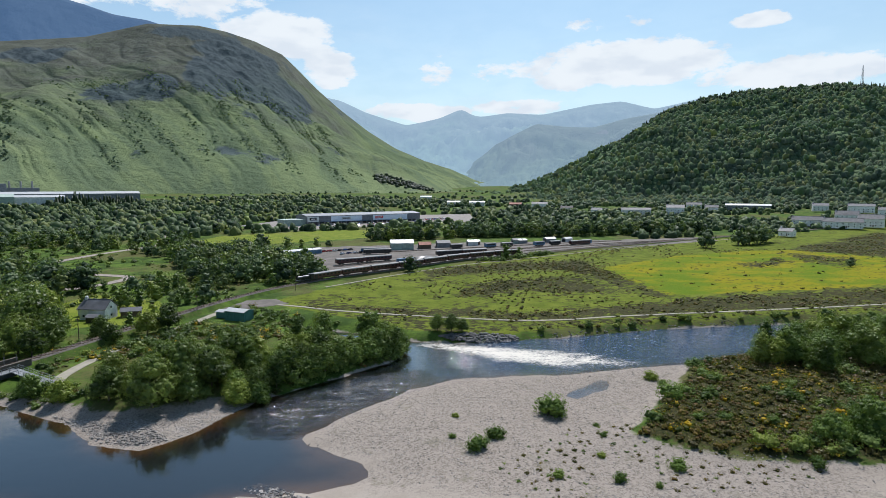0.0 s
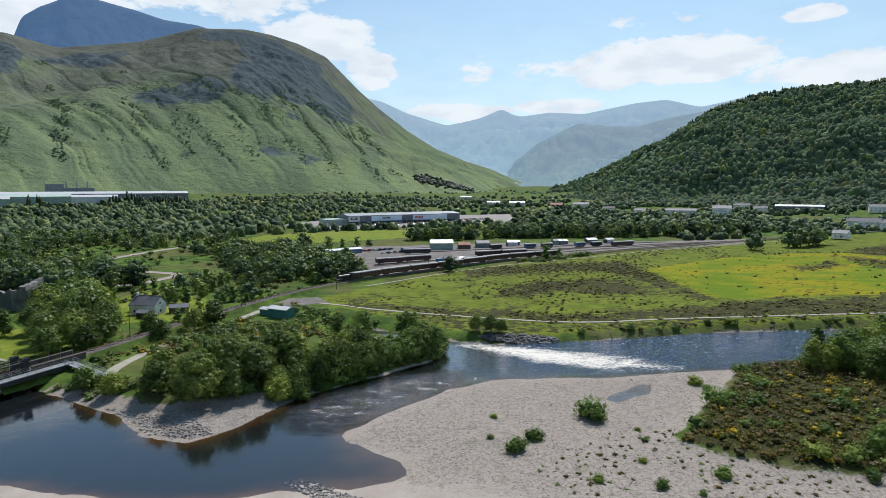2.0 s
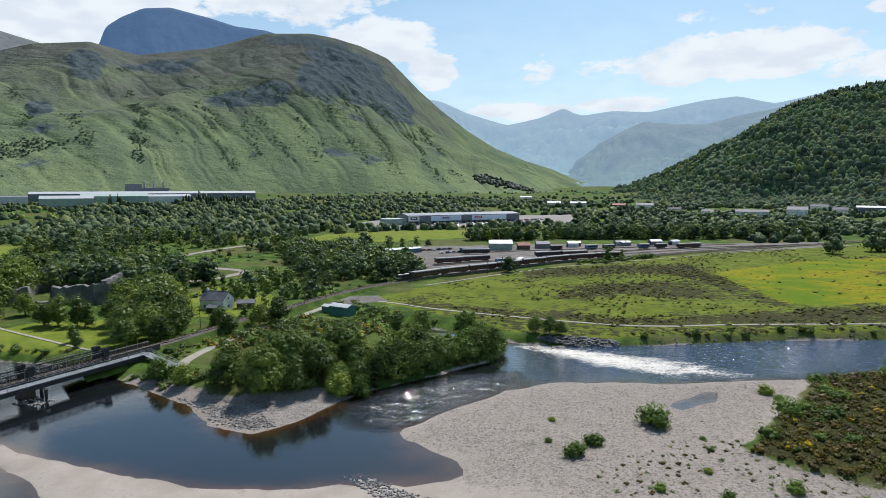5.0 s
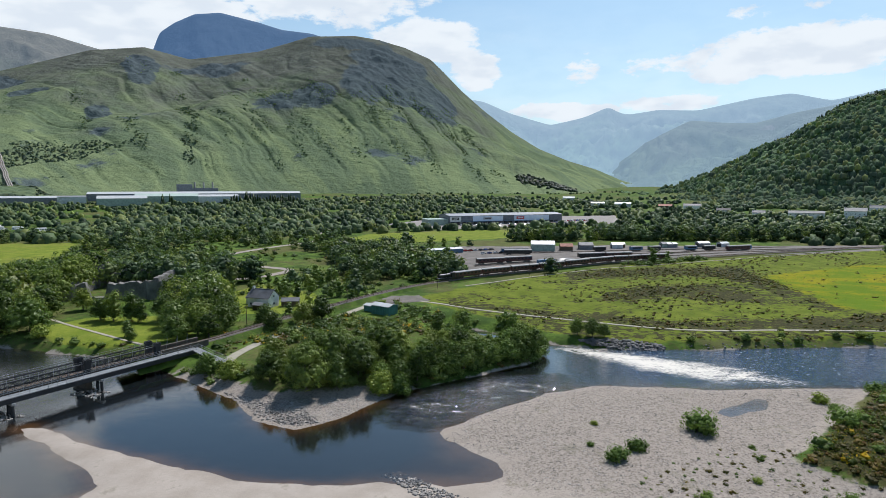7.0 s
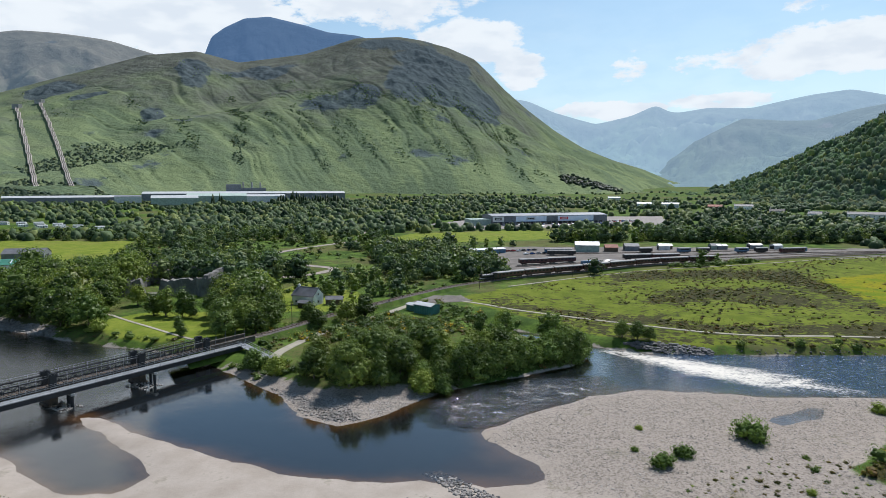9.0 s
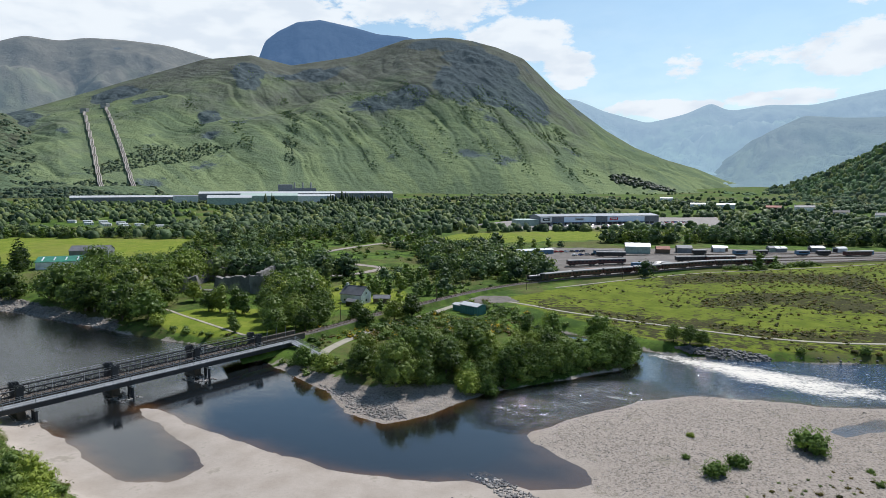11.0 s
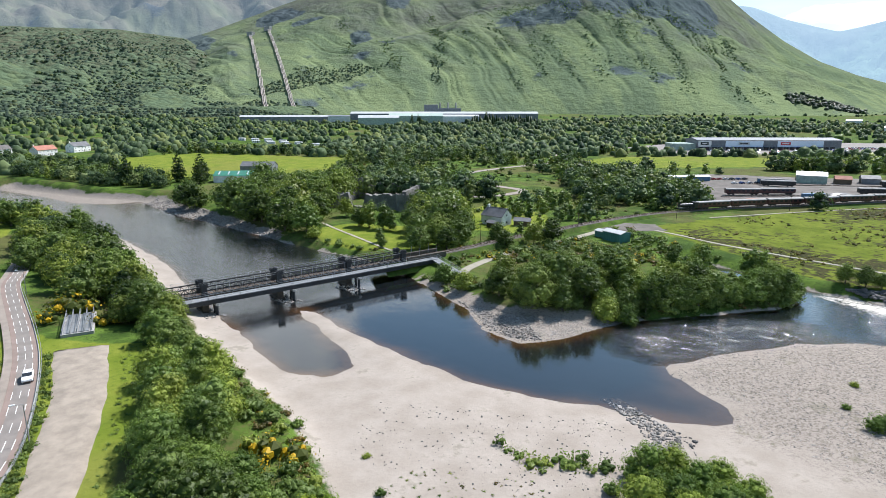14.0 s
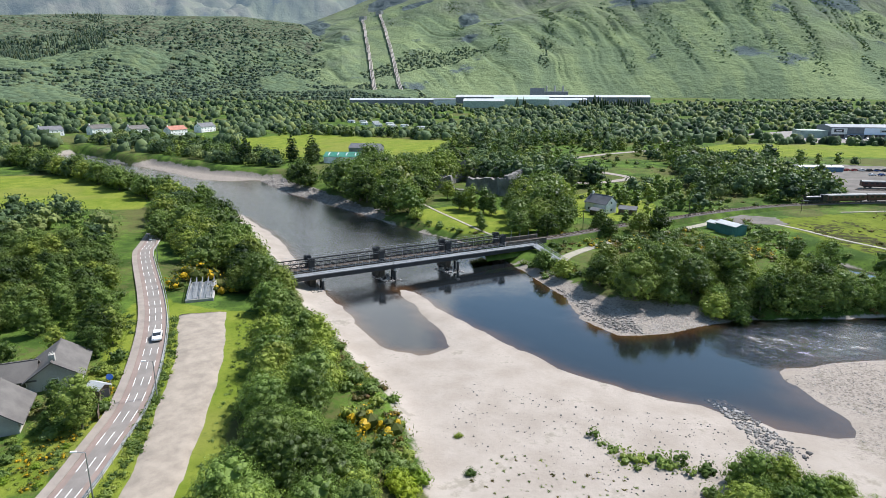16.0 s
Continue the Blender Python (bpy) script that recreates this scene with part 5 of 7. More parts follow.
def hill_wood(name, top, a0, a1, n, share, size, mat, seed, label, gully=0.0, pines=False, patch=-0.1, lobes=1, tall=0.5):
    rng = np.random.RandomState(seed)
    a, t = rng.uniform(a0, a1, n), share[0] + (share[1] - share[0]) * rng.rand(n) ** 1.3
    p, cut = top(a, t)
    p = p + np.concatenate([rng.uniform(-5, 5, (n, 2)), np.zeros((n, 1))], 1)
    ok = (fbm(p[:, 0], p[:, 1], 170, 3, seed) + gully * (cut - 0.35) > patch)
    p = p[ok]
    p[:, 2] -= 1.0
    far_wood(name, p, rng.uniform(*size, len(p)), mat, seed, label, cards=0, pines=pines, lobes=lobes, tall=tall)


def gully_wood(name, top, lines, per, size, mat, seed, label):
    """Scrub along burns that run down a hillside: bearing and share of the way up, at top and foot."""
    rng = np.random.RandomState(seed)
    P = []
    for a0, t0, a1, t1, wide in lines:
        k = rng.rand(per)
        a = a0 + (a1 - a0) * k + wide * rng.normal(size=per) * (0.4 + 0.6 * k) + 0.25 * np.sin(k * 9 + a0)
        P.append(top(a, np.clip(t0 + (t1 - t0) * k + 0.05 * wide * rng.normal(size=per), 0, 1))[0])
    p = np.concatenate(P) + rng.normal(size=(per * len(lines), 3)) * np.array([9, 9, 0])
    p = p[fbm(p[:, 0], p[:, 1], 90, 3, seed + 2) > -0.12]
    p[:, 2] -= 1.0
    far_wood(name, p, rng.uniform(*size, len(p)), mat, seed, label, cards=0, lobes=1, tall=0.5)


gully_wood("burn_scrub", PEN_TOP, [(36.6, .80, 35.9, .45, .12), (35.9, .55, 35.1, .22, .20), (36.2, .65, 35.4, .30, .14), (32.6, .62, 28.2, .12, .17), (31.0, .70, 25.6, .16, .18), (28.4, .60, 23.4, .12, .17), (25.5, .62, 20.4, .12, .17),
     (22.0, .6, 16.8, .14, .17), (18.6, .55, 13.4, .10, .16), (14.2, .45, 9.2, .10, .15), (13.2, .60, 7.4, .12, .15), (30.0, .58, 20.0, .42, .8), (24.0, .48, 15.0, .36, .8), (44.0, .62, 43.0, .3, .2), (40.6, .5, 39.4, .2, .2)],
     330, (3, 6.5), LEAF_HAZE, 61, "dark scrub following the burns of the hillside")
gully_wood("crag_scrub", PEN_TOP, [(54, .80, 49, .74, 1.2), (40.5, .86, 37.8, .72, .9), (44.0, .56, 41.0, .54, .7), (52, .58, 47, .56, .8)], 90, (3, 6), LEAF_HAZE, 62, "dark crags and scrub high on the hillside")
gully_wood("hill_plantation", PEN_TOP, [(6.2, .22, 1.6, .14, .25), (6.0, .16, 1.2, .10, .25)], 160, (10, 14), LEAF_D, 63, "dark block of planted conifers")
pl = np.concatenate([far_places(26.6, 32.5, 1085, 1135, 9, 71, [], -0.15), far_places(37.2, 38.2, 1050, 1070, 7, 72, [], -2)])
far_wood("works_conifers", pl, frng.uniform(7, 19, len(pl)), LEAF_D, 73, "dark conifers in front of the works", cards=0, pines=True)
hill_wood("slope_scrub", PEN_TOP, 8, 35, 9000, (0.16, 0.56), (3.5, 7.5), LEAF_HAZE, 27, "dark trees along the gullies of the hillside", 2.2, patch=0.25)
hill_wood("hill_scrub", PEN_TOP, -2, 62, 5000, (0.0, 0.5), (2.5, 6), LEAF_HAZE, 21, "scattered scrub on the hillside", 1.5, patch=0.35)
hill_wood("hill_birchwood", PEN_TOP, 35.5, 62, 8500, (0.0, 0.28), (4, 8), LEAF_HAZE, 22, "birch scrub on the lower hillside", 0.3, patch=-0.1)
hill_wood("moor_scrubwood", MOOR_TOP, 48, 90, 17000, (0.0, 0.97), (5, 10), LEAF_HAZE, 23, "scattered scrub on the moor", 0, patch=-0.2)
hill_wood("moor_plantation", MOOR_TOP, 72.5, 86, 5000, (0.30, 0.98), (8, 13), LEAF_HAZE, 26, "dark planted conifers on the moor", 0, True, -0.25)
hill_wood("cow_wood", COW_TOP, -42, -6, 9500, (0.0, 0.99), (7, 13), LEAF_HAZE_PALE, 24, "dense woods covering the rounded hill", 0, patch=-1.0, tall=0.85)
hill_wood("cow_conifers", COW_TOP, -46, -15, 1300, (0.9, 1.0), (6, 12), LEAF_D, 25, "row of conifers along the hill's crest", 0, True, -0.6)


# ---- building materials ----
WHITE = plain("white_render", (0.74, 0.73, 0.70), 0.8)
CREAM = plain("cream_render", (0.360, 0.340, 0.300), 0.85)
SLATE = plain("slate_roof", (0.105, 0.105, 0.112), 0.7, vary=0.35)
TILE = plain("brown_roof_tile", (0.098, 0.088, 0.080), 0.8, vary=0.3)
TILE_RED = plain("red_roof_tile", (0.300, 0.120, 0.080), 0.8, vary=0.3)
STEEL = plain("galvanised_steel", (0.30, 0.31, 0.32), 0.45, 0.6)
DARK_STEEL = plain("dark_painted_steel", (0.020, 0.022, 0.025), 0.65, 0.0, vary=0.4)
DECK = plain("pale_deck", (0.190, 0.198, 0.208), 0.85)
CONCRETE = plain("concrete", (0.34, 0.33, 0.31), 0.9)
RUBBLE = plain("rubble_stone", (0.150, 0.142, 0.128), 0.95, vary=0.5, scale=1.0, relief=0.15)
DARK_STONE = plain("dark_weathered_stone", (0.095, 0.078, 0.060), 0.9, vary=0.45, relief=0.1)
ASPHALT = plain("asphalt", (0.190, 0.168, 0.150), 0.9, vary=0.2)
ASPHALT_RED = plain("red_asphalt", (0.215, 0.160, 0.135), 0.9, vary=0.15)
FOOTWAY = plain("footway_asphalt", (0.225, 0.190, 0.160), 0.9, vary=0.2)
PAINT = plain("road_paint", (0.72, 0.72, 0.70), 0.7, vary=0.12)
DIRT = plain("gravel_lot", (0.262, 0.220, 0.176), 0.95, vary=0.26, scale=1.6, relief=0.15)
PATH = plain("path_gravel", (0.270, 0.245, 0.190), 0.95, vary=0.2)
YARD_DIRT = plain("yard_gravel", (0.115, 0.100, 0.086), 0.95, vary=0.4, scale=0.5, relief=0.1)
BALLAST = plain("track_ballast", (0.098, 0.084, 0.072), 0.95, vary=0.35, relief=0.1)
RAIL = plain("rail_steel", (0.160, 0.115, 0.090), 0.5, 0.6)
TEAL = plain("teal_sheeting", (0.050, 0.165, 0.150), 0.5)
TEAL_ROOF = plain("green_sheet_roof", (0.024, 0.150, 0.095), 0.5)
GREY_SHEET = plain("grey_sheeting", (0.170, 0.180, 0.195), 0.55)
PALE_SHEET = plain("pale_sheeting", (0.560, 0.575, 0.585), 0.5)
ROOF_SHEET = plain("light_sheet_roof", (0.400, 0.405, 0.400), 0.5, vary=0.15)
GREEN_SHEET = plain("pale_green_sheeting", (0.300, 0.370, 0.320), 0.6)
BLUE_SHEET = plain("blue_sheeting", (0.065, 0.150, 0.250), 0.5)
MAROON = plain("maroon_carriage_paint", (0.070, 0.022, 0.022), 0.35, vary=0.2)
BLACK = plain("black_paint", (0.016, 0.016, 0.018), 0.45)
CAR_ROOF = plain("carriage_roof", (0.200, 0.195, 0.190), 0.7)
TIMBER = plain("timber", (0.120, 0.085, 0.055), 0.85)
RED_SIGN = plain("red_sign", (0.480, 0.030, 0.045), 0.5)
BLUE_SIGN = plain("blue_sign", (0.020, 0.120, 0.480), 0.4)
CAR_PAINTS = [plain("car_white", (0.78, 0.78, 0.78), 0.25, vary=0.04), plain("car_silver", (0.42, 0.43, 0.45), 0.3, 0.5, 0.05), plain("car_red", (0.33, 0.025, 0.025), 0.25, vary=0.05),
              plain("car_blue", (0.03, 0.07, 0.22), 0.25, vary=0.05), plain("car_black", (0.015, 0.015, 0.017), 0.25, vary=0.05)]
RUBBER = plain("tyre_rubber", (0.02, 0.02, 0.02), 0.8)
STONE = plain("river_stone", (0.250, 0.228, 0.205), 0.9, vary=0.5, scale=0.6, relief=0.05)
STONE_DARK = plain("dark_river_stone", (0.120, 0.115, 0.110), 0.85, vary=0.5, scale=0.6, relief=0.05)
m, N = material("window_glass")
GLASS = finish(m, N, N.add("ShaderNodeBsdfPrincipled", Base_Color=(0.03, 0.035, 0.04, 1), Roughness=0.08, Specular_IOR_Level=0.6))


# ---- roads, paths and tracks ----
def smooth_line(pts, step=2.0):
    p = np.array(pts, float)
    out_pts = []
    for i in range(len(p) - 1):
        a, b, c, d = p[max(i - 1, 0)], p[i], p[i + 1], p[min(i + 2, len(p) - 1)]
        n = max(2, int(np.linalg.norm(c - b) / step))
        for k in range(n):
            t = k / n
            out_pts.append(0.5 * (2 * b + (c - a) * t + (2 * a - 5 * b + 4 * c - d) * t * t + (3 * b - a - 3 * c + d) * t ** 3))
    out_pts.append(p[-1])
    return np.array(out_pts)


def normals_of(line):
    d = np.gradient(line[:, :2], axis=0)
    d /= np.linalg.norm(d, axis=1)[:, None]
    return np.stack([-d[:, 1], d[:, 0]], 1)          # to the left of the way


def ribbon(name, line, left, right, mat, lift, thick=0.12, level=None):
    """A strip between two offsets from a line, with a kerb-like edge; level: heights of its own."""
    n = normals_of(line)
    if level is None:
        z = land(line[:, 0], line[:, 1])
        ker = np.ones(9) / 9
        z = np.convolve(np.pad(z, 4, mode="edge"), ker, "valid")
    else:
        z = level
    V = []
    for q, nn, h in zip(line, n, z):
        for off, dz in ((left, -thick), (left, 0), (right, 0), (right, -thick)):
            V.append((q[0] + nn[0] * off, q[1] + nn[1] * off, h + lift + dz))
    F = [(4 * i + j, 4 * i + j + 1, 4 * i + j + 5, 4 * i + j + 4) for i in range(len(line) - 1) for j in range(3)]
    return mesh_from(name, V, F, mat), z


ROAD_LINE = smooth_line([(-235, 86), (-205, 71), (-190, 64), (-150, 51.5), (-130, 44.5), (-111, 36), (-96, 28), (-86, 20.5), (-78, 14), (-66, 3), (-50, -14)], 1.5)
me, road_z = ribbon("road", ROAD_LINE, 1.05, -3.3, ASPHALT_RED, 0.35, 0.5)
road = tagged(new("road", me), "two-lane asphalt road with reddish side lanes", "road", kind="structure")
me, _ = ribbon("centre_lane", ROAD_LINE, 0.1, -2.35, ASPHALT, 0.354, 0.02, road_z)
lane = new("centre_lane", me)
lane.parent = road
me, _ = ribbon("footway", ROAD_LINE, -3.32, -4.7, FOOTWAY, 0.47, 0.6, road_z)
tagged(new("pavement", me), "grey-brown asphalt footway beside the road", "pavement", kind="structure")
me, _ = ribbon("kerb", ROAD_LINE, 1.27, 1.07, CONCRETE, 0.47, 0.5, road_z)
tagged(new("kerb", me), "pale concrete kerb along the road", "kerb", kind="structure")
rn = normals_of(ROAD_LINE)
dash_me = mesh_from("dash", [(-.05, -1.6, 0), (.05, -1.6, 0), (.05, 1.6, 0), (-.05, 1.6, 0), (-.05, -1.6, .012), (.05, -1.6, .012), (.05, 1.6, .012), (-.05, 1.6, .012)],
                    [(0, 3, 2, 1), (4, 5, 6, 7), (0, 1, 5, 4), (1, 2, 6, 5), (2, 3, 7, 6), (3, 0, 4, 7)], PAINT)
for i in range(8, len(ROAD_LINE) - 2, 4):
    d = ROAD_LINE[i + 1] - ROAD_LINE[i]
    for off in (0.1, -1.12, -2.35):
        q = ROAD_LINE[i] + rn[i] * off
        o = new("dash", dash_me)
        o.parent = road
        o.matrix_world = pose(q[0], q[1], road_z[i] + 0.358, 0, 0, math.degrees(math.atan2(d[1], d[0])) - 90)


def flat_sheet(name, poly, mat, lift, label, category, step=3.0):
    """A level-ish surface laid over the ground inside an outline."""
    p = np.array(poly, float)
    X, Y = np.meshgrid(np.arange(p[:, 0].min(), p[:, 0].max() + step, step), np.arange(p[:, 1].min(), p[:, 1].max() + step, step), indexing="ij")
    s = inside(poly, X.ravel(), Y.ravel())
    z = land(X.ravel(), Y.ravel()) + np.where(s > 0, lift, lift + np.clip(s, -2 * step, 0) * 0.5)
    nx, ny = X.shape
    i = (np.arange(nx - 1)[:, None] * ny + np.arange(ny - 1)[None, :]).ravel()
    F = np.stack([i, i + ny, i + ny + 1, i + 1], 1)
    F = F[(s[F] > -step * 1.1).any(1)]
    me = quick_mesh(name, np.stack([X.ravel(), Y.ravel(), z], 1), F, mat, True)
    return tagged(new(name, me), label, category, kind="structure")


la = smooth_line([(-132.6, 48.3), (-111.6, 39.3), (-97.6, 31.4), (-83.7, 23.5), (-72.9, 15.9), (-59, 3)], 1.5)
lb = smooth_line([(-126, 58), (-106.5, 48), (-91, 38.5), (-80.5, 31.5), (-68, 22), (-52, 8)], 1.5)
V, rows = [], 60
for k in range(rows):
    p, q = la[int(k / (rows - 1) * (len(la) - 1))], lb[int(k / (rows - 1) * (len(lb) - 1))]
    for j in range(7):
        e = p + (q - p) * j / 6 + (np.array([lumps(p[:1], p[1:], 4, 2)[0], lumps(q[:1], q[1:], 4, 3)[0]]) * .5 if j in (0, 6) else 0)
        V.append((e[0], e[1], spot(e[0], e[1]) + (0.22 if 0 < j < 6 else -0.15)))
F = [(7 * i + j, 7 * i + j + 1, 7 * i + j + 8, 7 * i + j + 7) for i in range(rows - 1) for j in range(6)]
tagged(new("gravel_lot", mesh_from("gravel_lot", V, F, DIRT, True)), "bare brown gravel strip beside the road", "gravel strip", kind="structure")
flat_sheet("yard", YARD, YARD_DIRT, 0.2, "grey gravel railway yard", "yard", 6)
flat_sheet("car_park", RETAIL_LOT, ASPHALT, 0.3, "asphalt car park of the retail building", "car park", 8)
flat_sheet("gravel_turning", [(-92, 240), (-86, 262), (-74, 266), (-66, 256), (-80, 246)], YARD_DIRT, 0.18, "gravel turning place at a field gate", "track", 2)
for nm, pts, w, mat, lab in [
        ("field_path", [(-78, 256), (-60, 250), (-42, 242), (-7, 233), (25, 226.5), (46, 227), (70, 233), (118, 241), (187, 253), (300, 276), (420, 305)], 0.85, PATH, "pale gravel path across the field"),
        ("bank_path", [(-98, 148), (-102, 158), (-102.5, 174), (-101, 190), (-96, 206), (-92, 224), (-88, 245)], 1.6, PATH, "pale path from the bridge to the field"),
        ("lawn_path", [(-196, 186), (-182, 180), (-166, 174), (-150, 168), (-138, 164)], 0.6, PATH, "narrow pale path across the lawn"),
        ("winding_road", [(-205, 282), (-190, 284), (-176, 290), (-168, 310), (-170, 324), (-199, 331), (-228, 348), (-240, 372), (-236, 407), (-226, 450), (-225, 480), (-250, 540), (-260, 600), (-215, 650)], 3.0, FOOTWAY, "winding asphalt lane through scrub"),
        ("rail_side_path", [(-58, 296), (-20, 340), (24, 380), (90, 424), (176, 480), (300, 545)], 0.75, PATH, "pale track beside the railway")]:
    me, _ = ribbon(nm, smooth_line(pts, 3), w, -w, mat, 0.14, 0.3)
    tagged(new(nm, me), lab, "path", kind="structure")

# ---- railway ----
RAIL_LINE = smooth_line([(-125, 142), (-118.5, 161.5), (-115.6, 171), (-112, 186), (-107.5, 206), (-101, 228), (-94, 252), (-85, 276), (-74, 296), (-51, 326), (-25, 352), (3, 380), (24, 398), (86, 436), (172, 489), (300, 560), (460, 640)], 3)
rail_z = np.maximum(land(RAIL_LINE[:, 0], RAIL_LINE[:, 1]) + 1.0, np.interp(RAIL_LINE[:, 1], [140, 170, 230, 300], [4.9, 4.9, 5.0, 5.0]))
rail_z = np.convolve(np.pad(rail_z, 7, mode="edge"), np.ones(15) / 15, "valid")
n = normals_of(RAIL_LINE)
def bank_strip(offsets, mat, name):
    V = []
    for q, nn, h in zip(RAIL_LINE, n, rail_z):
        for off, dz in offsets:
            V.append((q[0] + nn[0] * off, q[1] + nn[1] * off, h + dz))
    k = len(offsets)
    F = [(k * i + j, k * i + j + 1, k * i + j + k + 1, k * i + j + k) for i in range(len(RAIL_LINE) - 1) for j in range(k - 1)]
    return mesh_from(name, V, F, mat)


me = bank_strip(((6.0, -3.4), (2.1, -.3), (-2.1, -.3), (-6.0, -3.4)), GROUND, "embankment")
me.attributes.new("zone", "FLOAT_COLOR", "POINT").data.foreach_set("color", np.tile(np.array([0, 0.3, 0, 0], np.float32), len(me.vertices)))
tagged(new("embankment", me), "low grassy bank carrying the railway", "embankment", kind="structure")
track = tagged(new("railway_track", bank_strip(((2.0, -.4), (1.6, 0), (-1.6, 0), (-2.0, -.4)), BALLAST, "railway_track")), "single railway track on grey ballast", "railway", kind="structure")
for off in (0.75, -0.75):
    me, _ = ribbon("rail", RAIL_LINE, off + 0.06, off - 0.06, RAIL, 0.24, 0.16, rail_z)
    o = new("rail", me)
    o.parent = track
sleeper_me = mesh_from("sleeper", [(x, y, z) for x in (-1.25, 1.25) for y in (-.13, .13) for z in (0, .12)], [(0, 1, 3, 2), (4, 6, 7, 5), (0, 4, 5, 1), (2, 3, 7, 6), (1, 5, 7, 3), (0, 2, 6, 4)], TIMBER)
for i in range(0, min(150, len(RAIL_LINE) - 1)):
    for k in range(2):
        q = RAIL_LINE[i] * (1 - k / 2) + RAIL_LINE[i + 1] * k / 2
        d = RAIL_LINE[i + 1] - RAIL_LINE[i]
        o = new("sleeper", sleeper_me)
        o.parent = track
        o.matrix_world = pose(q[0], q[1], rail_z[i] + 0.01, 0, 0, math.degrees(math.atan2(d[1], d[0])) - 90)


def along_rail(dist):
    """Place, height and heading (degrees) at a distance along the railway."""
    d = np.concatenate([[0], np.cumsum(np.linalg.norm(np.diff(RAIL_LINE, axis=0), axis=1))])
    x, y, z = (np.interp(dist, d, v) for v in (RAIL_LINE[:, 0], RAIL_LINE[:, 1], rail_z))
    x2, y2 = (np.interp(dist + 6, d, v) for v in (RAIL_LINE[:, 0], RAIL_LINE[:, 1]))
    return x, y, z, math.degrees(math.atan2(y2 - y, x2 - x)) - 90


def carriage(m, paint, label, roof=CAR_ROOF, length=19.4, group="train carriages"):
    """A bogie passenger coach with its length along y."""
    th = thing("railway_carriage", m, label, "railway carriage", group)
    h = length / 2
    part("body", box(-1.38, 1.38, -h, h, 1.0, 3.15, 0.08), paint, th)
    bm = add_prism(bmesh.new(), [(1.40, 3.12), (1.30, 3.42), (0.95, 3.68), (0.4, 3.82), (-0.4, 3.82), (-0.95, 3.68), (-1.30, 3.42), (-1.40, 3.12)], -h - .05, h + .05)
    part("roof", bm, roof, th, "grey rounded roof")
    part("underframe", box(-1.1, 1.1, -h + 1, h - 1, 0.75, 1.0), BLACK, th)
    for s in (-1, 1):
        for k in range(7):
            y = -h + 2.0 + k * (length - 4.0) / 6
            part("window", box(min(s * 1.37, s * 1.395), max(s * 1.37, s * 1.395), y - .75, y + .75, 2.0, 2.85), GLASS, th, "dark glass window")
        bm = box(-1.05, 1.05, s * (h - 3.2) - 1.6, s * (h - 3.2) + 1.6, 0.45, 0.78, 0.05)
        for wy in (-1.2, 1.2):
            for wx in (-.75, .75):
                add_tube(bm, (wx - .06, s * (h - 3.2) + wy, .46), (wx + .06, s * (h - 3.2) + wy, .46), .45, n=12)
        part("bogie", bm, BLACK, th, "black wheeled bogie")
    return th


def locomotive(m):
    th = thing("steam_locomotive", m, "black steam locomotive with its tender", "locomotive")
    part("frame", box(-1.2, 1.2, -9, 9, 0.8, 1.15, 0.05), BLACK, th)
    bm = add_tube(bmesh.new(), (0, -8.4, 2.35), (0, -0.6, 2.35), .88, n=20)
    part("boiler", bm, BLACK, th)
    bm = add_tube(bmesh.new(), (0, -7.8, 3.1), (0, -7.8, 4.0), .26, .34, 12)
    part("chimney", bm, BLACK, th)
    part("dome", add_tube(bmesh.new(), (0, -4.6, 3.1), (0, -4.6, 3.65), .36, .26, 12), BLACK, th)
    part("cab", box(-1.3, 1.3, -0.6, 1.8, 1.1, 3.7, 0.1), BLACK, th)
    bm = box(-1.25, 1.25, 2.6, 8.8, 1.1, 3.0, 0.08)
    part("tender", bm, BLACK, th)
    for s in (-1, 1):
        for y, r in ((-6.8, .5), (-4.6, .9), (-2.6, .9), (-.6, .9), (3.6, .6), (5.6, .6), (7.6, .6)):
            part("wheel", add_tube(bmesh.new(), (s * .7, y, r), (s * .84, y, r), r, n=16), DARK_STEEL, th)
    return th


start = 183.0
x, y, z, a = along_rail(start - 9)
locomotive(pose(x, y, z + 0.25, 0, 0, a))
for i in range(8):
    x, y, z, a = along_rail(start + 2 + i * 20.3)
    carriage(pose(x, y, z + 0.25, 0, 0, a), MAROON, "maroon passenger coach with a grey roof")

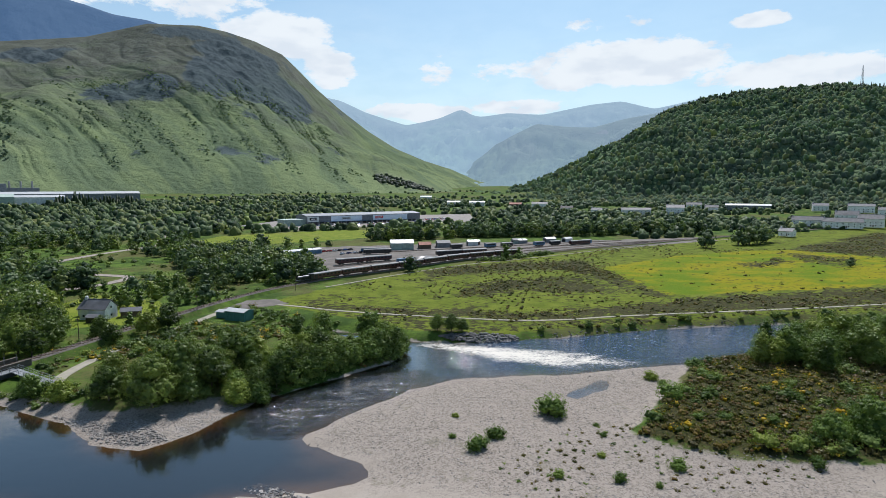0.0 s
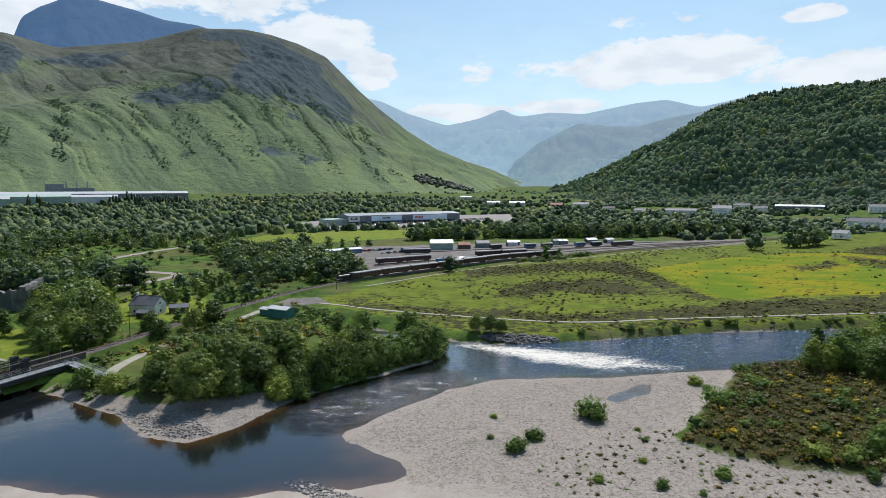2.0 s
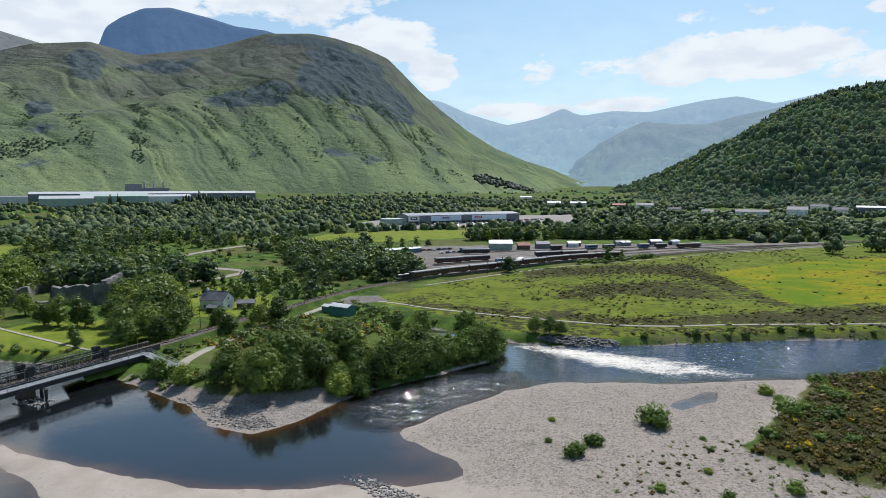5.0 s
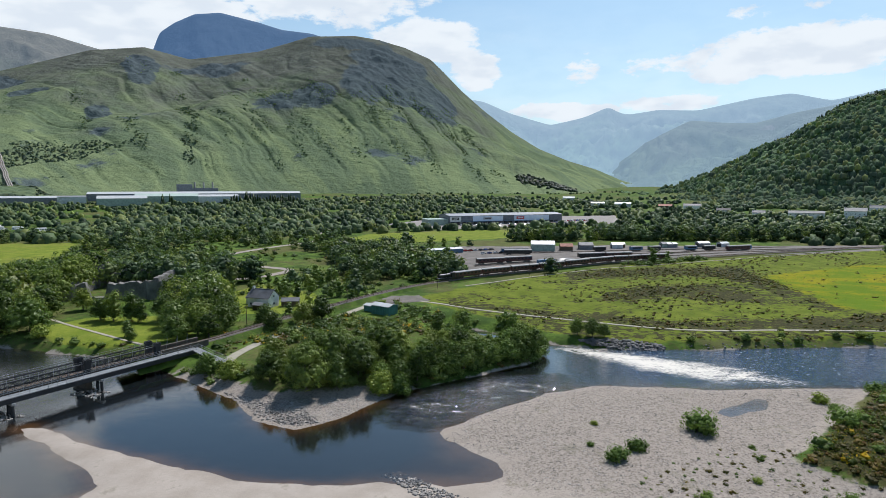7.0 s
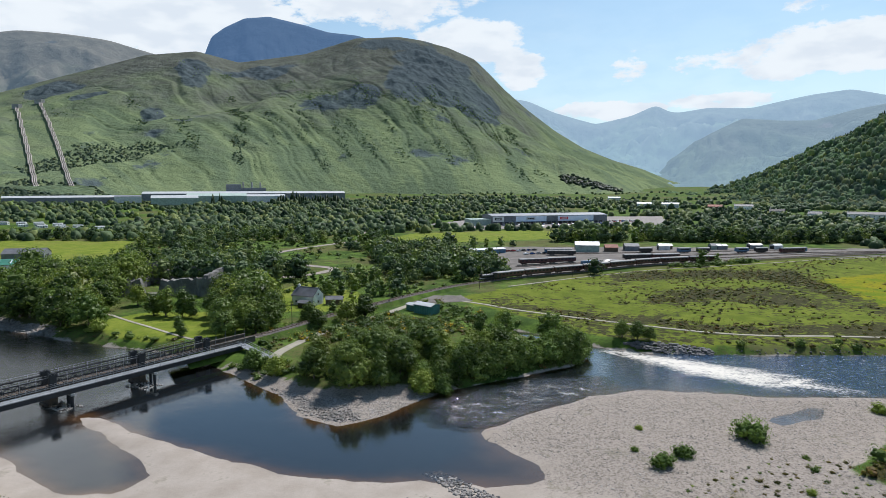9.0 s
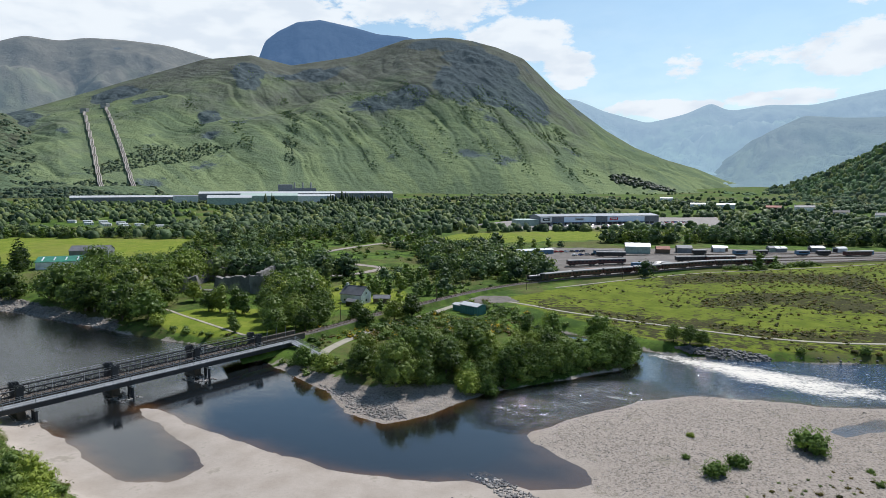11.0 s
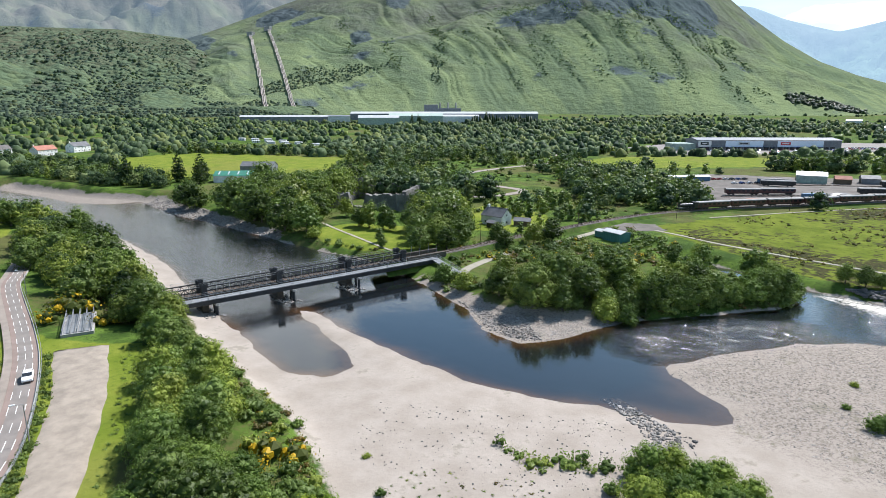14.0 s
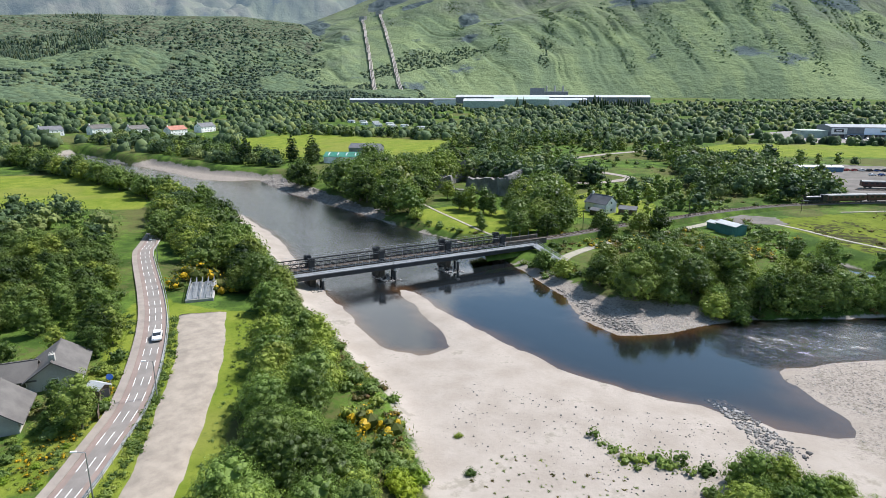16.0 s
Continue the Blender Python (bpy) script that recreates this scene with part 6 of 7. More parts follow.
# ---- bridges ----
BR = pose(-142.3, 90.2, -2.52, 0, 0, -18.4) @ Matrix.Diagonal((1.047, 1.047, 1.047, 1))                  # y runs along the bridge, x towards the footbridge
bridge = thing("railway_bridge", BR, "dark iron lattice railway bridge with castellated stone towers", "bridge")
for s in (-1, 1):
    for y0, y1 in ((-20, -.8), (.8, 19.0), (20.6, 40.0), (41.6, 59.0)):
        bm = bmesh.new()
        for zz in (7.1, 9.3):
            add_beam(bm, (s * 1.9, y0, zz), (s * 1.9, y1, zz), 0.34, 0.24)
        n_cell = max(3, round((y1 - y0) / 2.0))
        for k in range(n_cell):
            a0, a1 = y0 + (y1 - y0) * k / n_cell, y0 + (y1 - y0) * (k + 1) / n_cell
            lo, hi = (7.1, 9.3) if k % 2 else (9.3, 7.1)
            add_beam(bm, (s * 1.9, a0, lo), (s * 1.9, a1, hi), 0.12, 0.16)
            add_beam(bm, (s * 1.9, a0, hi), (s * 1.9, a1, lo), 0.10, 0.10)
            add_beam(bm, (s * 1.9, a0, 7.1), (s * 1.9, a0, 9.3), 0.10, 0.14)
        part("lattice_girder", bm, DARK_STEEL, bridge)
    bm = bmesh.new()
    for k in range(30):
        yk = -20 + 3.3 * k
        if yk < 74:
            add_beam(bm, (s * 2.25, yk, 7.0), (s * 2.25, yk, 10.1), 0.06, 0.06)
    for zz in (9.6, 10.1):
        add_beam(bm, (s * 2.25, -20, zz), (s * 2.25, 60, zz), 0.05, 0.05)
    part("handrail", bm, STEEL, bridge)
part("deck", box(-1.75, 1.75, -22, 75, 6.5, 6.95, 0.03), TIMBER, bridge, "dark timber and ballast deck")
for k in (-.75, .75):
    part("rail", box(k - .05, k + .05, -22, 75, 6.95, 7.12), RAIL, bridge)
for yt in (0, 19.8, 40.8, 59.8):
    for s in (-1, 1):
        bm = box(s * 2.0 - .55, s * 2.0 + .55, yt - .75, yt + .75, 6.4, 9.9, 0.05)
        add_box(bm, s * 2.0 - .68, s * 2.0 + .68, yt - .9, yt + .9, 9.5, 9.92)
        for cx in (-.45, .45):
            for cy in (-.65, 0, .65):
                add_box(bm, s * 2.0 + cx - .2, s * 2.0 + cx + .2, yt + cy - .2, yt + cy + .2, 9.92, 10.35)
        part("tower", bm, DARK_STEEL, bridge, "dark castellated stone turret")
    bm = box(-2.6, 2.3, yt - .9, yt + .9, -1, 6.5, 0.15)
    add_box(bm, -3.0, 2.7, yt - 1.3, yt + 1.3, -1, 2.9, 0.2)
    part("pier", bm, DARK_STONE, bridge, "dark weathered stone pier")
bm = box(-2.8, 2.8, 60.5, 76, -1, 6.5, 0.1)
part("abutment", bm, DARK_STONE, bridge)
for s in (-1, 1):
    part("parapet", box(s * 2.5 - .3, s * 2.5 + .3, 61, 76, 6.4, 8.0, 0.06), DARK_STONE, bridge, "low stone parapet")

part("abutment", box(-2.4, 6.5, -21, -14, -1, 6.4, 0.1), DARK_STONE, bridge)
foot = thing("footbridge", BR @ pose(4.1, 0, 0), "grey steel footbridge with a pale deck and railings", "bridge")
part("deck", box(-1.35, 1.35, -18, 70.5, 6.62, 6.8, 0.02), DECK, foot, "pale concrete deck")
for s in (-1, 1):
    part("girder", box(s * 1.25 - .15, s * 1.25 + .15, -18, 70.5, 5.5, 6.62, 0.03), DARK_STEEL, foot, "dark steel plate girder")
    bm = bmesh.new()
    for zz in (7.25, 7.6, 8.0):
        add_beam(bm, (s * 1.4, -18, zz), (s * 1.4, 70.5, zz), 0.06, 0.07)
    part("railing", bm, STEEL, foot)
    for k in range(45):
        part("post", box(s * 1.4 - .04, s * 1.4 + .04, -18 + 2 * k - .04, -18 + 2 * k + .04, 6.7, 8.0), STEEL, foot)
for yt in (2, 22.5, 42.5):
    bm = box(-1.7, 1.7, yt - .45, yt + .45, 4.9, 5.5, 0.05)
    part("crosshead", bm, CONCRETE, foot)
    for s in (-1, 1):
        part("column", add_tube(bmesh.new(), (s * .95, yt, -3), (s * .95, yt, 4.95), .36, n=14), DARK_STEEL, foot, "dark round pier column")
ramp = thing("ramp", BR @ pose(4.1, 70, 0), "sloping steel approach ramp with railings", "ramp")
bm = bmesh.new()
add_beam(bm, (0, 0, 6.7), (15.5, -1.0, 4.9), 2.6, 0.2)
part("ramp_deck", bm, DECK, ramp)
for s in (-1, 1):
    bm = bmesh.new()
    for zz in (0.6, 1.2):
        add_beam(bm, (0, s * 1.3, 6.7 + zz), (15.5, s * 1.3 - 1, 4.9 + zz), 0.06, 0.07)
    for k in range(9):
        add_beam(bm, (15.5 * k / 8, s * 1.3 - k / 8, 6.7 - 1.8 * k / 8), (15.5 * k / 8, s * 1.3 - k / 8, 7.9 - 1.8 * k / 8), 0.07, 0.07)
    part("railing", bm, STEEL, ramp)
for k in (3.5, 8.0, 12.0):
    part("trestle", box(k - .2, k + .2, -1.1, 0.7, 0.5, 6.5 - 1.8 * k / 15.5, .03), DARK_STEEL, ramp)

# steel ramps of the old crossing by the road
sx, sy = -143.5, 59.5
sz = spot(sx, sy)
old = thing("steel_ramp", pose(sx, sy, sz, 0, 0, 62), "grey galvanised steel ramps on a concrete base", "ramp")
part("base", box(-3.2, 3.2, -7, 7.5, -0.6, 0.7, 0.05), CONCRETE, old)
for k in range(5):
    bm = bmesh.new()
    xk = -2.8 + 1.4 * k
    for zz in (1.0, 1.55):
        add_beam(bm, (xk, -6.6, zz), (xk, 7, zz + 0.5), 0.12, 0.14)
    for j in range(6):
        add_beam(bm, (xk, -6.6 + 2.7 * j, 0.6), (xk, -6.6 + 2.7 * j, 1.6 + .1 * j), 0.09, 0.09)
    part("railing", bm, STEEL, old)
for k in range(2):
    part("tread", box(-2.6 + 2.8 * k, -0.5 + 2.8 * k, -6.6, 7, 0.71, 0.82, 0.02), STEEL, old)


# ---- buildings ----
def house(m, w, d, eave, ridge, wall, roof, label, name="house", cols=3, floors=2, chimney=True, group="", over=0.35, door=True):
    """A gabled house, its ridge along x."""
    th = thing(name, m, label, "house" if "house" in name else name.replace("_", " "), group)
    bm = add_prism(bmesh.new(), [(-d / 2, -0.5), (d / 2, -0.5), (d / 2, eave), (0, ridge - 0.12), (-d / 2, eave)], -w / 2, w / 2)
    bmesh.ops.transform(bm, matrix=pose(0, 0, 0, 0, 0, -90), verts=bm.verts[:])
    part("wall", bm, wall, th)
    run = d / 2 + over
    drop = (ridge - eave) / (d / 2)
    bm = add_prism(bmesh.new(), [(-run, ridge - drop * run), (0, ridge), (run, ridge - drop * run), (run, ridge - drop * run + .18), (0, ridge + .2), (-run, ridge - drop * run + .18)], -w / 2 - over, w / 2 + over)
    bmesh.ops.transform(bm, matrix=pose(0, 0, 0, 0, 0, -90), verts=bm.verts[:])
    part("roof", bm, roof, th)
    part("ridge_cap", box(-w / 2 - over, w / 2 + over, -.14, .14, ridge + .16, ridge + .28, 0.03), roof, th)
    for s in (-1, 1):
        for f in range(floors):
            z0 = 0.9 + f * 2.6
            if z0 + 1.2 > eave + 0.2:
                continue
            for k in range(cols):
                x = (k + .5) / cols * w - w / 2
                win = part("window", box(x - .55, x + .55, s * d / 2 - .06, s * d / 2 + .06, z0, z0 + 1.15, 0.01), WHITE, th, "white-framed window")
                part("pane", box(x - .45, x + .45, s * d / 2 - .075, s * d / 2 + .075, z0 + .1, z0 + 1.05), GLASS, win)
        win = part("window", box(s * w / 2 - .06, s * w / 2 + .06, -.6, .6, 0.9, 2.0, 0.01), WHITE, th, "white-framed window")
        part("pane", box(s * w / 2 - .075, s * w / 2 + .075, -.5, .5, 1.0, 1.9), GLASS, win)
        if floors > 1:
            win = part("window", box(s * w / 2 - .06, s * w / 2 + .06, -.5, .5, eave - .2, eave + .8, 0.01), WHITE, th, "white-framed window")
            part("pane", box(s * w / 2 - .075, s * w / 2 + .075, -.4, .4, eave - .1, eave + .7), GLASS, win)
    if door:
        part("door", box(w * .08, w * .08 + .95, -d / 2 - .06, -d / 2 + .02, 0, 2.05, 0.02), TIMBER, th, "dark timber door")
    if chimney:
        bm = box(-w / 2 + .3, -w / 2 + 1.2, -.45, .45, ridge - .8, ridge + 1.1, 0.03)
        for k in (-.2, .2):
            add_tube(bm, (-w / 2 + .75, k, ridge + 1.1), (-w / 2 + .75, k, ridge + 1.45), .13, .1, 8)
        part("chimney", bm, wall, th)
    return th


def shed(m, w, d, eave, ridge, wall, roof, label, name="shed", doors=1, ribs=0, lights=0, group=""):
    """A sheeted shed, its ridge along x, with sliding doors in the end and ribs on the walls."""
    th = thing(name, m, label, name.replace("_", " "), group)
    bm = add_prism(bmesh.new(), [(-d / 2, -1.5), (d / 2, -1.5), (d / 2, eave), (0, ridge - .1), (-d / 2, eave)], -w / 2, w / 2)
    bmesh.ops.transform(bm, matrix=pose(0, 0, 0, 0, 0, -90), verts=bm.verts[:])
    part("wall", bm, wall, th)
    drop, run = (ridge - eave) / (d / 2), d / 2 + .3
    bm = add_prism(bmesh.new(), [(-run, ridge - drop * run), (0, ridge), (run, ridge - drop * run), (run, ridge - drop * run + .2), (0, ridge + .22), (-run, ridge - drop * run + .2)], -w / 2 - .3, w / 2 + .3)
    bmesh.ops.transform(bm, matrix=pose(0, 0, 0, 0, 0, -90), verts=bm.verts[:])
    part("roof", bm, roof, th)
    for k in range(ribs):
        x = -w / 2 + (k + .5) * w / ribs
        for s in (-1, 1):
            part("rib", box(x - .12, x + .12, s * d / 2 - .1, s * d / 2 + .1, 0, eave - .05), wall, th)
    for k in range(doors):
        y = (k + .5) / doors * d - d / 2
        dw = min(1.9, d / doors * .38)
        for s in (-1, 1):
            part("door", box(s * w / 2 - .08, s * w / 2 + .08, y - dw, y + dw, 0, min(eave - .4, 3.6), 0.02), DARK_STEEL if wall is not TEAL else TEAL, th, "sheeted sliding door")
    for k in range(lights):
        x = -w / 2 + (k + .5) * w / lights
        for s in (-1, 1):
            b2 = box(x - .35, x + .35, -d * .15, d * .17, 0.02, .1)
            bmesh.ops.transform(b2, matrix=pose(0, s * d * .25, (eave + ridge) / 2 + .2, -s * math.degrees(math.atan(drop)), 0, 0), verts=b2.verts[:])
            part("rooflight", b2, PALE_SHEET, th, "pale translucent rooflight")
    return th


def at(x, y, a=0, dz=0.0):
    return pose(x, y, spot(x, y) + dz, 0, 0, a)


house(at(-132, 229, -7), 10.5, 7.2, 4.2, 7.2, WHITE, SLATE, "white cottage with a grey slate roof in a garden", name="cottage_house")
house(at(-138.5, 234, -7), 6, 5, 2.8, 4.6, WHITE, SLATE, "white lean-to wing of the cottage", name="outhouse", cols=2, floors=1, chimney=False)
shed(at(-129.5, 221.5, -7), 4.5, 3.2, 2.1, 2.9, BLACK, SLATE, "black garden shed by the cottage", name="garden_shed", doors=1)
shed(at(-121, 232, 20), 7, 4, 2.3, 3.4, TIMBER, SLATE, "dark timber shed with a grey roof", name="garden_shed", doors=1)
shed(at(-77.5, 227, 158), 9.0, 5.6, 3.4, 4.1, TEAL, ROOF_SHEET, "teal steel shed with a pale roof", name="steel_shed", doors=1, ribs=10)
shed(at(-84.5, 231, 158), 4.5, 4, 2.3, 2.8, TEAL, ROOF_SHEET, "low teal lean-to with a pale roof", name="steel_shed", doors=1)

# castle ruin
castle = thing("castle_ruin", at(-210, 241, 21), "ruined grey stone castle with broken curtain walls", "castle")
crng = random.Random(12)


def ragged_wall(a, b, thick, low, high, gaps=()):
    """A broken wall of rubble with an uneven top."""
    a, b = Vector((*a, 0)), Vector((*b, 0))
    L = (b - a).length
    n = max(4, int(L / 1.5))
    bm = bmesh.new()
    side = Vector((-(b - a).y, (b - a).x, 0)).normalized() * thick / 2
    rows = []
    h = crng.uniform(low, high)
    for k in range(n + 1):
        h = max(low, min(high, h + crng.uniform(-1.1, 1.1)))
        hh = 0.8 if any(g0 <= k / n <= g1 for g0, g1 in gaps) else h
        p = a + (b - a) * k / n
        w = [crng.uniform(-.18, .18) for _ in range(4)]
        rows.append([bm.verts.new(p + side * (1 + w[0]) + Vector((0, 0, -1.5))), bm.verts.new(p + side * (.92 + w[1]) + Vector((0, 0, hh))),
                     bm.verts.new(p - side * (.92 + w[2]) + Vector((0, 0, hh + crng.uniform(-.4, .4)))), bm.verts.new(p - side * (1 + w[3]) + Vector((0, 0, -1.5)))])
    for r, q in zip(rows, rows[1:]):
        for j in range(3):
            bm.faces.new((r[j], r[j + 1], q[j + 1], q[j]))
    bm.faces.new(rows[0])
    bm.faces.new(rows[-1][::-1])
    return bm


def ragged_tower(x, y, r, h):
    bm = bmesh.new()
    n, rings = 16, []
    for z in (-1.5, h * .3, h * .6, h):
        rings.append([bm.verts.new((x + r * (1 + crng.uniform(-.05, .05)) * math.cos(6.283 * k / n), y + r * (1 + crng.uniform(-.05, .05)) * math.sin(6.283 * k / n),
                                    z + (crng.uniform(-1.6, .6) if z == h else 0))) for k in range(n)])
    inner = [bm.verts.new((x + r * .6 * math.cos(6.283 * k / n), y + r * .6 * math.sin(6.283 * k / n), h * .5)) for k in range(n)]
    rings.append(inner)
    for p, q in zip(rings, rings[1:]):
        for k in range(n):
            bm.faces.new((p[k], p[(k + 1) % n], q[(k + 1) % n], q[k]))
    bm.faces.new(inner)
    return bm


cx, cy = 18.5, 16.0
for a, b, lo, hi, gp in (((-cx, -cy), (cx, -cy), 3.5, 7.5, [(0.25, 0.42)]), ((cx, -cy), (cx, cy), 6, 9, []), ((-cx, cy), (cx, cy), 7, 9.5, [(.46, .52)]), ((-cx, -cy), (-cx, cy), 2, 6, [(.3, .38)])):
    part("wall", ragged_wall(a, b, 2.6, lo, hi, gp), RUBBLE, castle)
for x, y, r, h in ((-cx, cy, 4.6, 12.0), (cx, cy, 4.2, 9.5), (cx, -cy, 4.2, 8.0), (-cx, -cy, 4.4, 7.0)):
    part("tower", ragged_tower(x, y, r, h), RUBBLE, castle)

# houses by the road
house(at(-116.5, 22.0, 158), 9.5, 7.6, 2.4, 5.0, CREAM, TILE, "cream bungalow with a brown tiled roof", name="bungalow_house", cols=4, floors=1, over=0.8)
house(at(-117.5, 15.5, 68), 7, 6, 2.2, 4.4, CREAM, TILE, "bungalow wing with a brown tiled roof", name="bungalow_wing", cols=2, floors=1, chimney=False)
house(at(-105.5, 11.0, 158), 8.5, 7.0, 2.3, 5.2, CREAM, TILE, "cream bungalow with a brown tiled roof", name="bungalow_house", cols=3, floors=1, over=0.8)
shed(at(-104, 24.5, 25), 2.6, 2.0, 2.0, 2.5, TIMBER, ROOF_SHEET, "small garden shed with a pale roof", name="garden_shed")
bm = bmesh.new()
for k in range(12):
    add_box(bm, k * 1.0, k * 1.0 + .94, -.03, .03, 0, 1.5)
fence = thing("timber_fence", at(-107, 26, -20), "dark timber garden fence", "fence")
part("panel", bm, TIMBER, fence)

# far houses upstream
for i, (x, y, a, wl, rf) in enumerate([(-690, 200, 105, WHITE, TILE), (-660, 226, 108, WHITE, TILE), (-634, 254, 110, WHITE, TILE_RED), (-650, 292, 112, WHITE, SLATE), (-705, 160, 100, WHITE, SLATE)]):
    house(at(x, y, a), 21, 10, 5.8, 9.4, wl, rf, "white two-storey house with a tiled roof", cols=5, group="houses upstream")
for k in range(14):
    x, y = -646 + 11.5 * k + (k % 3) * 2, 484 - 2.0 * k + (k % 3) * 11
    house(at(x, y, 20 + 13 * (k % 4)), 9, 3.6, 2.4, 3.2, WHITE, ROOF_SHEET, "white static caravan by the trees", name="caravan", cols=4, floors=1, chimney=False, group="caravans", over=0.1)
shed(at(-341, 248, 40), 24, 15, 4.2, 6.6, WHITE, TEAL_ROOF, "hall with a bright green sheet roof", name="hall", doors=2, lights=4)
shed(at(-372, 292, 32), 24, 13, 4.4, 7.2, GREY_SHEET, SLATE, "long dark grey hall by the playing field", name="hall", doors=1)
shed(at(-262, 312, 30), 9, 7, 2.4, 3.4, PALE_SHEET, ROOF_SHEET, "low white roofed hut among trees", name="hut")

# retail building
RB = pose(-88, 700, spot(-88, 700), 0, 0, 33.5)
RETAIL_PANEL = plain("retail_panel", (0.72, 0.78, 0.86), 0.45, vary=0.06)
retail = thing("retail_building", RB, "long low retail building with grey and white panels", "retail building")
part("wall", box(-72, 72, 0, 34, -2, 8.2, 0.1), GREY_SHEET, retail)
retail.scale = (1, 1, 1.2)
bm = add_prism(bmesh.new(), [(-0.5, 8.2), (34.5, 8.2), (34.5, 8.6), (17, 10.2), (-0.5, 8.6)], -72.4, 72.4)
bmesh.ops.transform(bm, matrix=pose(0, 0, 0, 0, 0, 90) @ Matrix.Diagonal((1, -1, 1, 1)), verts=bm.verts[:])
bmesh.ops.recalc_face_normals(bm, faces=bm.faces[:])
part("roof", bm, GREY_SHEET, retail)
for x0, x1, mt in ((-71.5, -58, WHITE), (-58, -44, GREY_SHEET), (-44, -6, RETAIL_PANEL), (-6, 8, GREY_SHEET), (8, 54, RETAIL_PANEL), (54, 71.5, GREY_SHEET)):
    part("panel", box(x0 + .1, x1 - .1, -.35, 0, 3.2, 8.0, 0.05), mt, retail)
    for k in range(int((x1 - x0) / 6)):
        part("shop_window", box(x0 + 1 + 6 * k, x0 + 5.6 + 6 * k, -.12, .02, .3, 2.9, 0.02), GLASS, retail)
part("canopy", box(-58, 54, -2.6, -.35, 2.95, 3.2, 0.04), BLUE_SHEET, retail, "blue shop-front canopy")
for x0, x1, mt in ((-69, -61, BLACK), (-31, -20, BLACK), (11, 21, RED_SIGN)):
    sg = part("sign", box(x0, x1, -.5, -.36, 4.6, 7.0, 0.03), mt if mt is RED_SIGN or x0 < -60 else PALE_SHEET, retail)
    part("bar", box(x0 + 1.5, x1 - 1.5, -.56, -.5, 5.4, 6.2), WHITE if mt is RED_SIGN or x0 < -60 else BLACK, sg)
part("annexe", box(-96, -72, 4, 26, -2, 5.6, 0.1), GREEN_SHEET, retail, "lower pale block at the end")

# sheds of the railway yard
shed(at(-31, 455, 8), 17, 11, 5.0, 7.2, GREEN_SHEET, ROOF_SHEET, "pale green-grey shed in the railway yard", name="yard_shed", doors=2, ribs=8)
shed(at(-14, 459, 10), 9, 7, 3.2, 5.0, TIMBER, TILE_RED, "small shed with a red roof", name="yard_shed")
shed(at(0, 468, 12), 10, 8, 3.4, 5.2, GREY_SHEET, SLATE, "small grey gabled shed", name="yard_shed")
shed(at(23, 478, 15), 8, 6, 3.0, 4.4, PALE_SHEET, ROOF_SHEET, "pale shed at the yard's edge", name="yard_shed")
shed(at(60, 492, 20), 8, 6, 3.0, 4.2, GREEN_SHEET, SLATE, "small greenish shed in the yard", name="yard_shed")
shed(at(88, 500, 20), 9, 6, 3.0, 4.2, GREY_SHEET, ROOF_SHEET, "low grey shed in the yard", name="yard_shed")
shed(at(-106, 414, 42), 48, 7, 3.2, 4.0, BLUE_SHEET, ROOF_SHEET, "long low blue shed with a flat pale roof", name="long_shed", doors=1, ribs=16)
shed(at(-124, 390, 30), 13, 8, 3.0, 3.8, PALE_SHEET, ROOF_SHEET, "low white store by the yard gate", name="store")
shed(at(-116, 381, 60), 8, 5, 2.8, 3.4, TILE_RED, ROOF_SHEET, "small red-brown store by the yard gate", name="store")
for x, y, a, mt in ((-46, 350, -52, TILE_RED), (-33, 360, -52, BLUE_SHEET), (-20, 372, -52, GREY_SHEET), (-24, 384, -50, BLUE_SHEET)):
    th = thing("shipping_container", at(x, y, a, 0.2), "corrugated steel shipping container in the yard", "container", "containers in the yard")
    part("body", box(-1.22, 1.22, -6.1, 6.1, 0, 2.6, 0.03), mt, th)
    for k in range(10):
        for s in (-1, 1):
            part("rib", box(s * 1.22 - .05, s * 1.22 + .05, -5.6 + 1.2 * k, -5.0 + 1.2 * k, .15, 2.45), mt, th)
    part("door", box(-1.1, 1.1, -6.16, -6.08, .1, 2.5, .01), mt, th)
for x, y, a, mt, lab in ((-58, 377, -56, MAROON, "maroon coach parked in the yard"), (-42, 388, -56, MAROON, "maroon coach parked in the yard"), (-49, 432, -75, BLUE_SHEET, "blue and white coach parked in the yard"),
                         (-46, 424, -75, BLACK, "black coach parked in the yard"), (22, 425, -62, MAROON, "dark red coach parked in the yard"), (4, 418, -62, BLACK, "black coach parked in the yard"), (108, 478, -60, MAROON, "dark coach parked in the yard")):
    carriage(at(x, y, a, 0.25), mt, lab, group="parked coaches")
for i, (x0, y0, x1, y1) in enumerate(((-66, 364, 120, 492), (-60, 426, 150, 510), (0, 432, 240, 528), (20, 418, 200, 512))):
    me, _ = ribbon("siding", smooth_line([(x0, y0), ((x0 + x1) / 2, (y0 + y1) / 2 + 3), (x1, y1)], 8), 1.4, -1.4, BALLAST, 0.35, 0.3)
    sd = tagged(new("railway_siding", me), "rusty siding track in the yard", "railway", kind="structure")
    for off in (.75, -.75):
        me, _ = ribbon("rail", smooth_line([(x0, y0), ((x0 + x1) / 2, (y0 + y1) / 2 + 3), (x1, y1)], 8), off + .06, off - .06, RAIL, 0.5, 0.15)
        o = new("rail", me)
        o.parent = sd
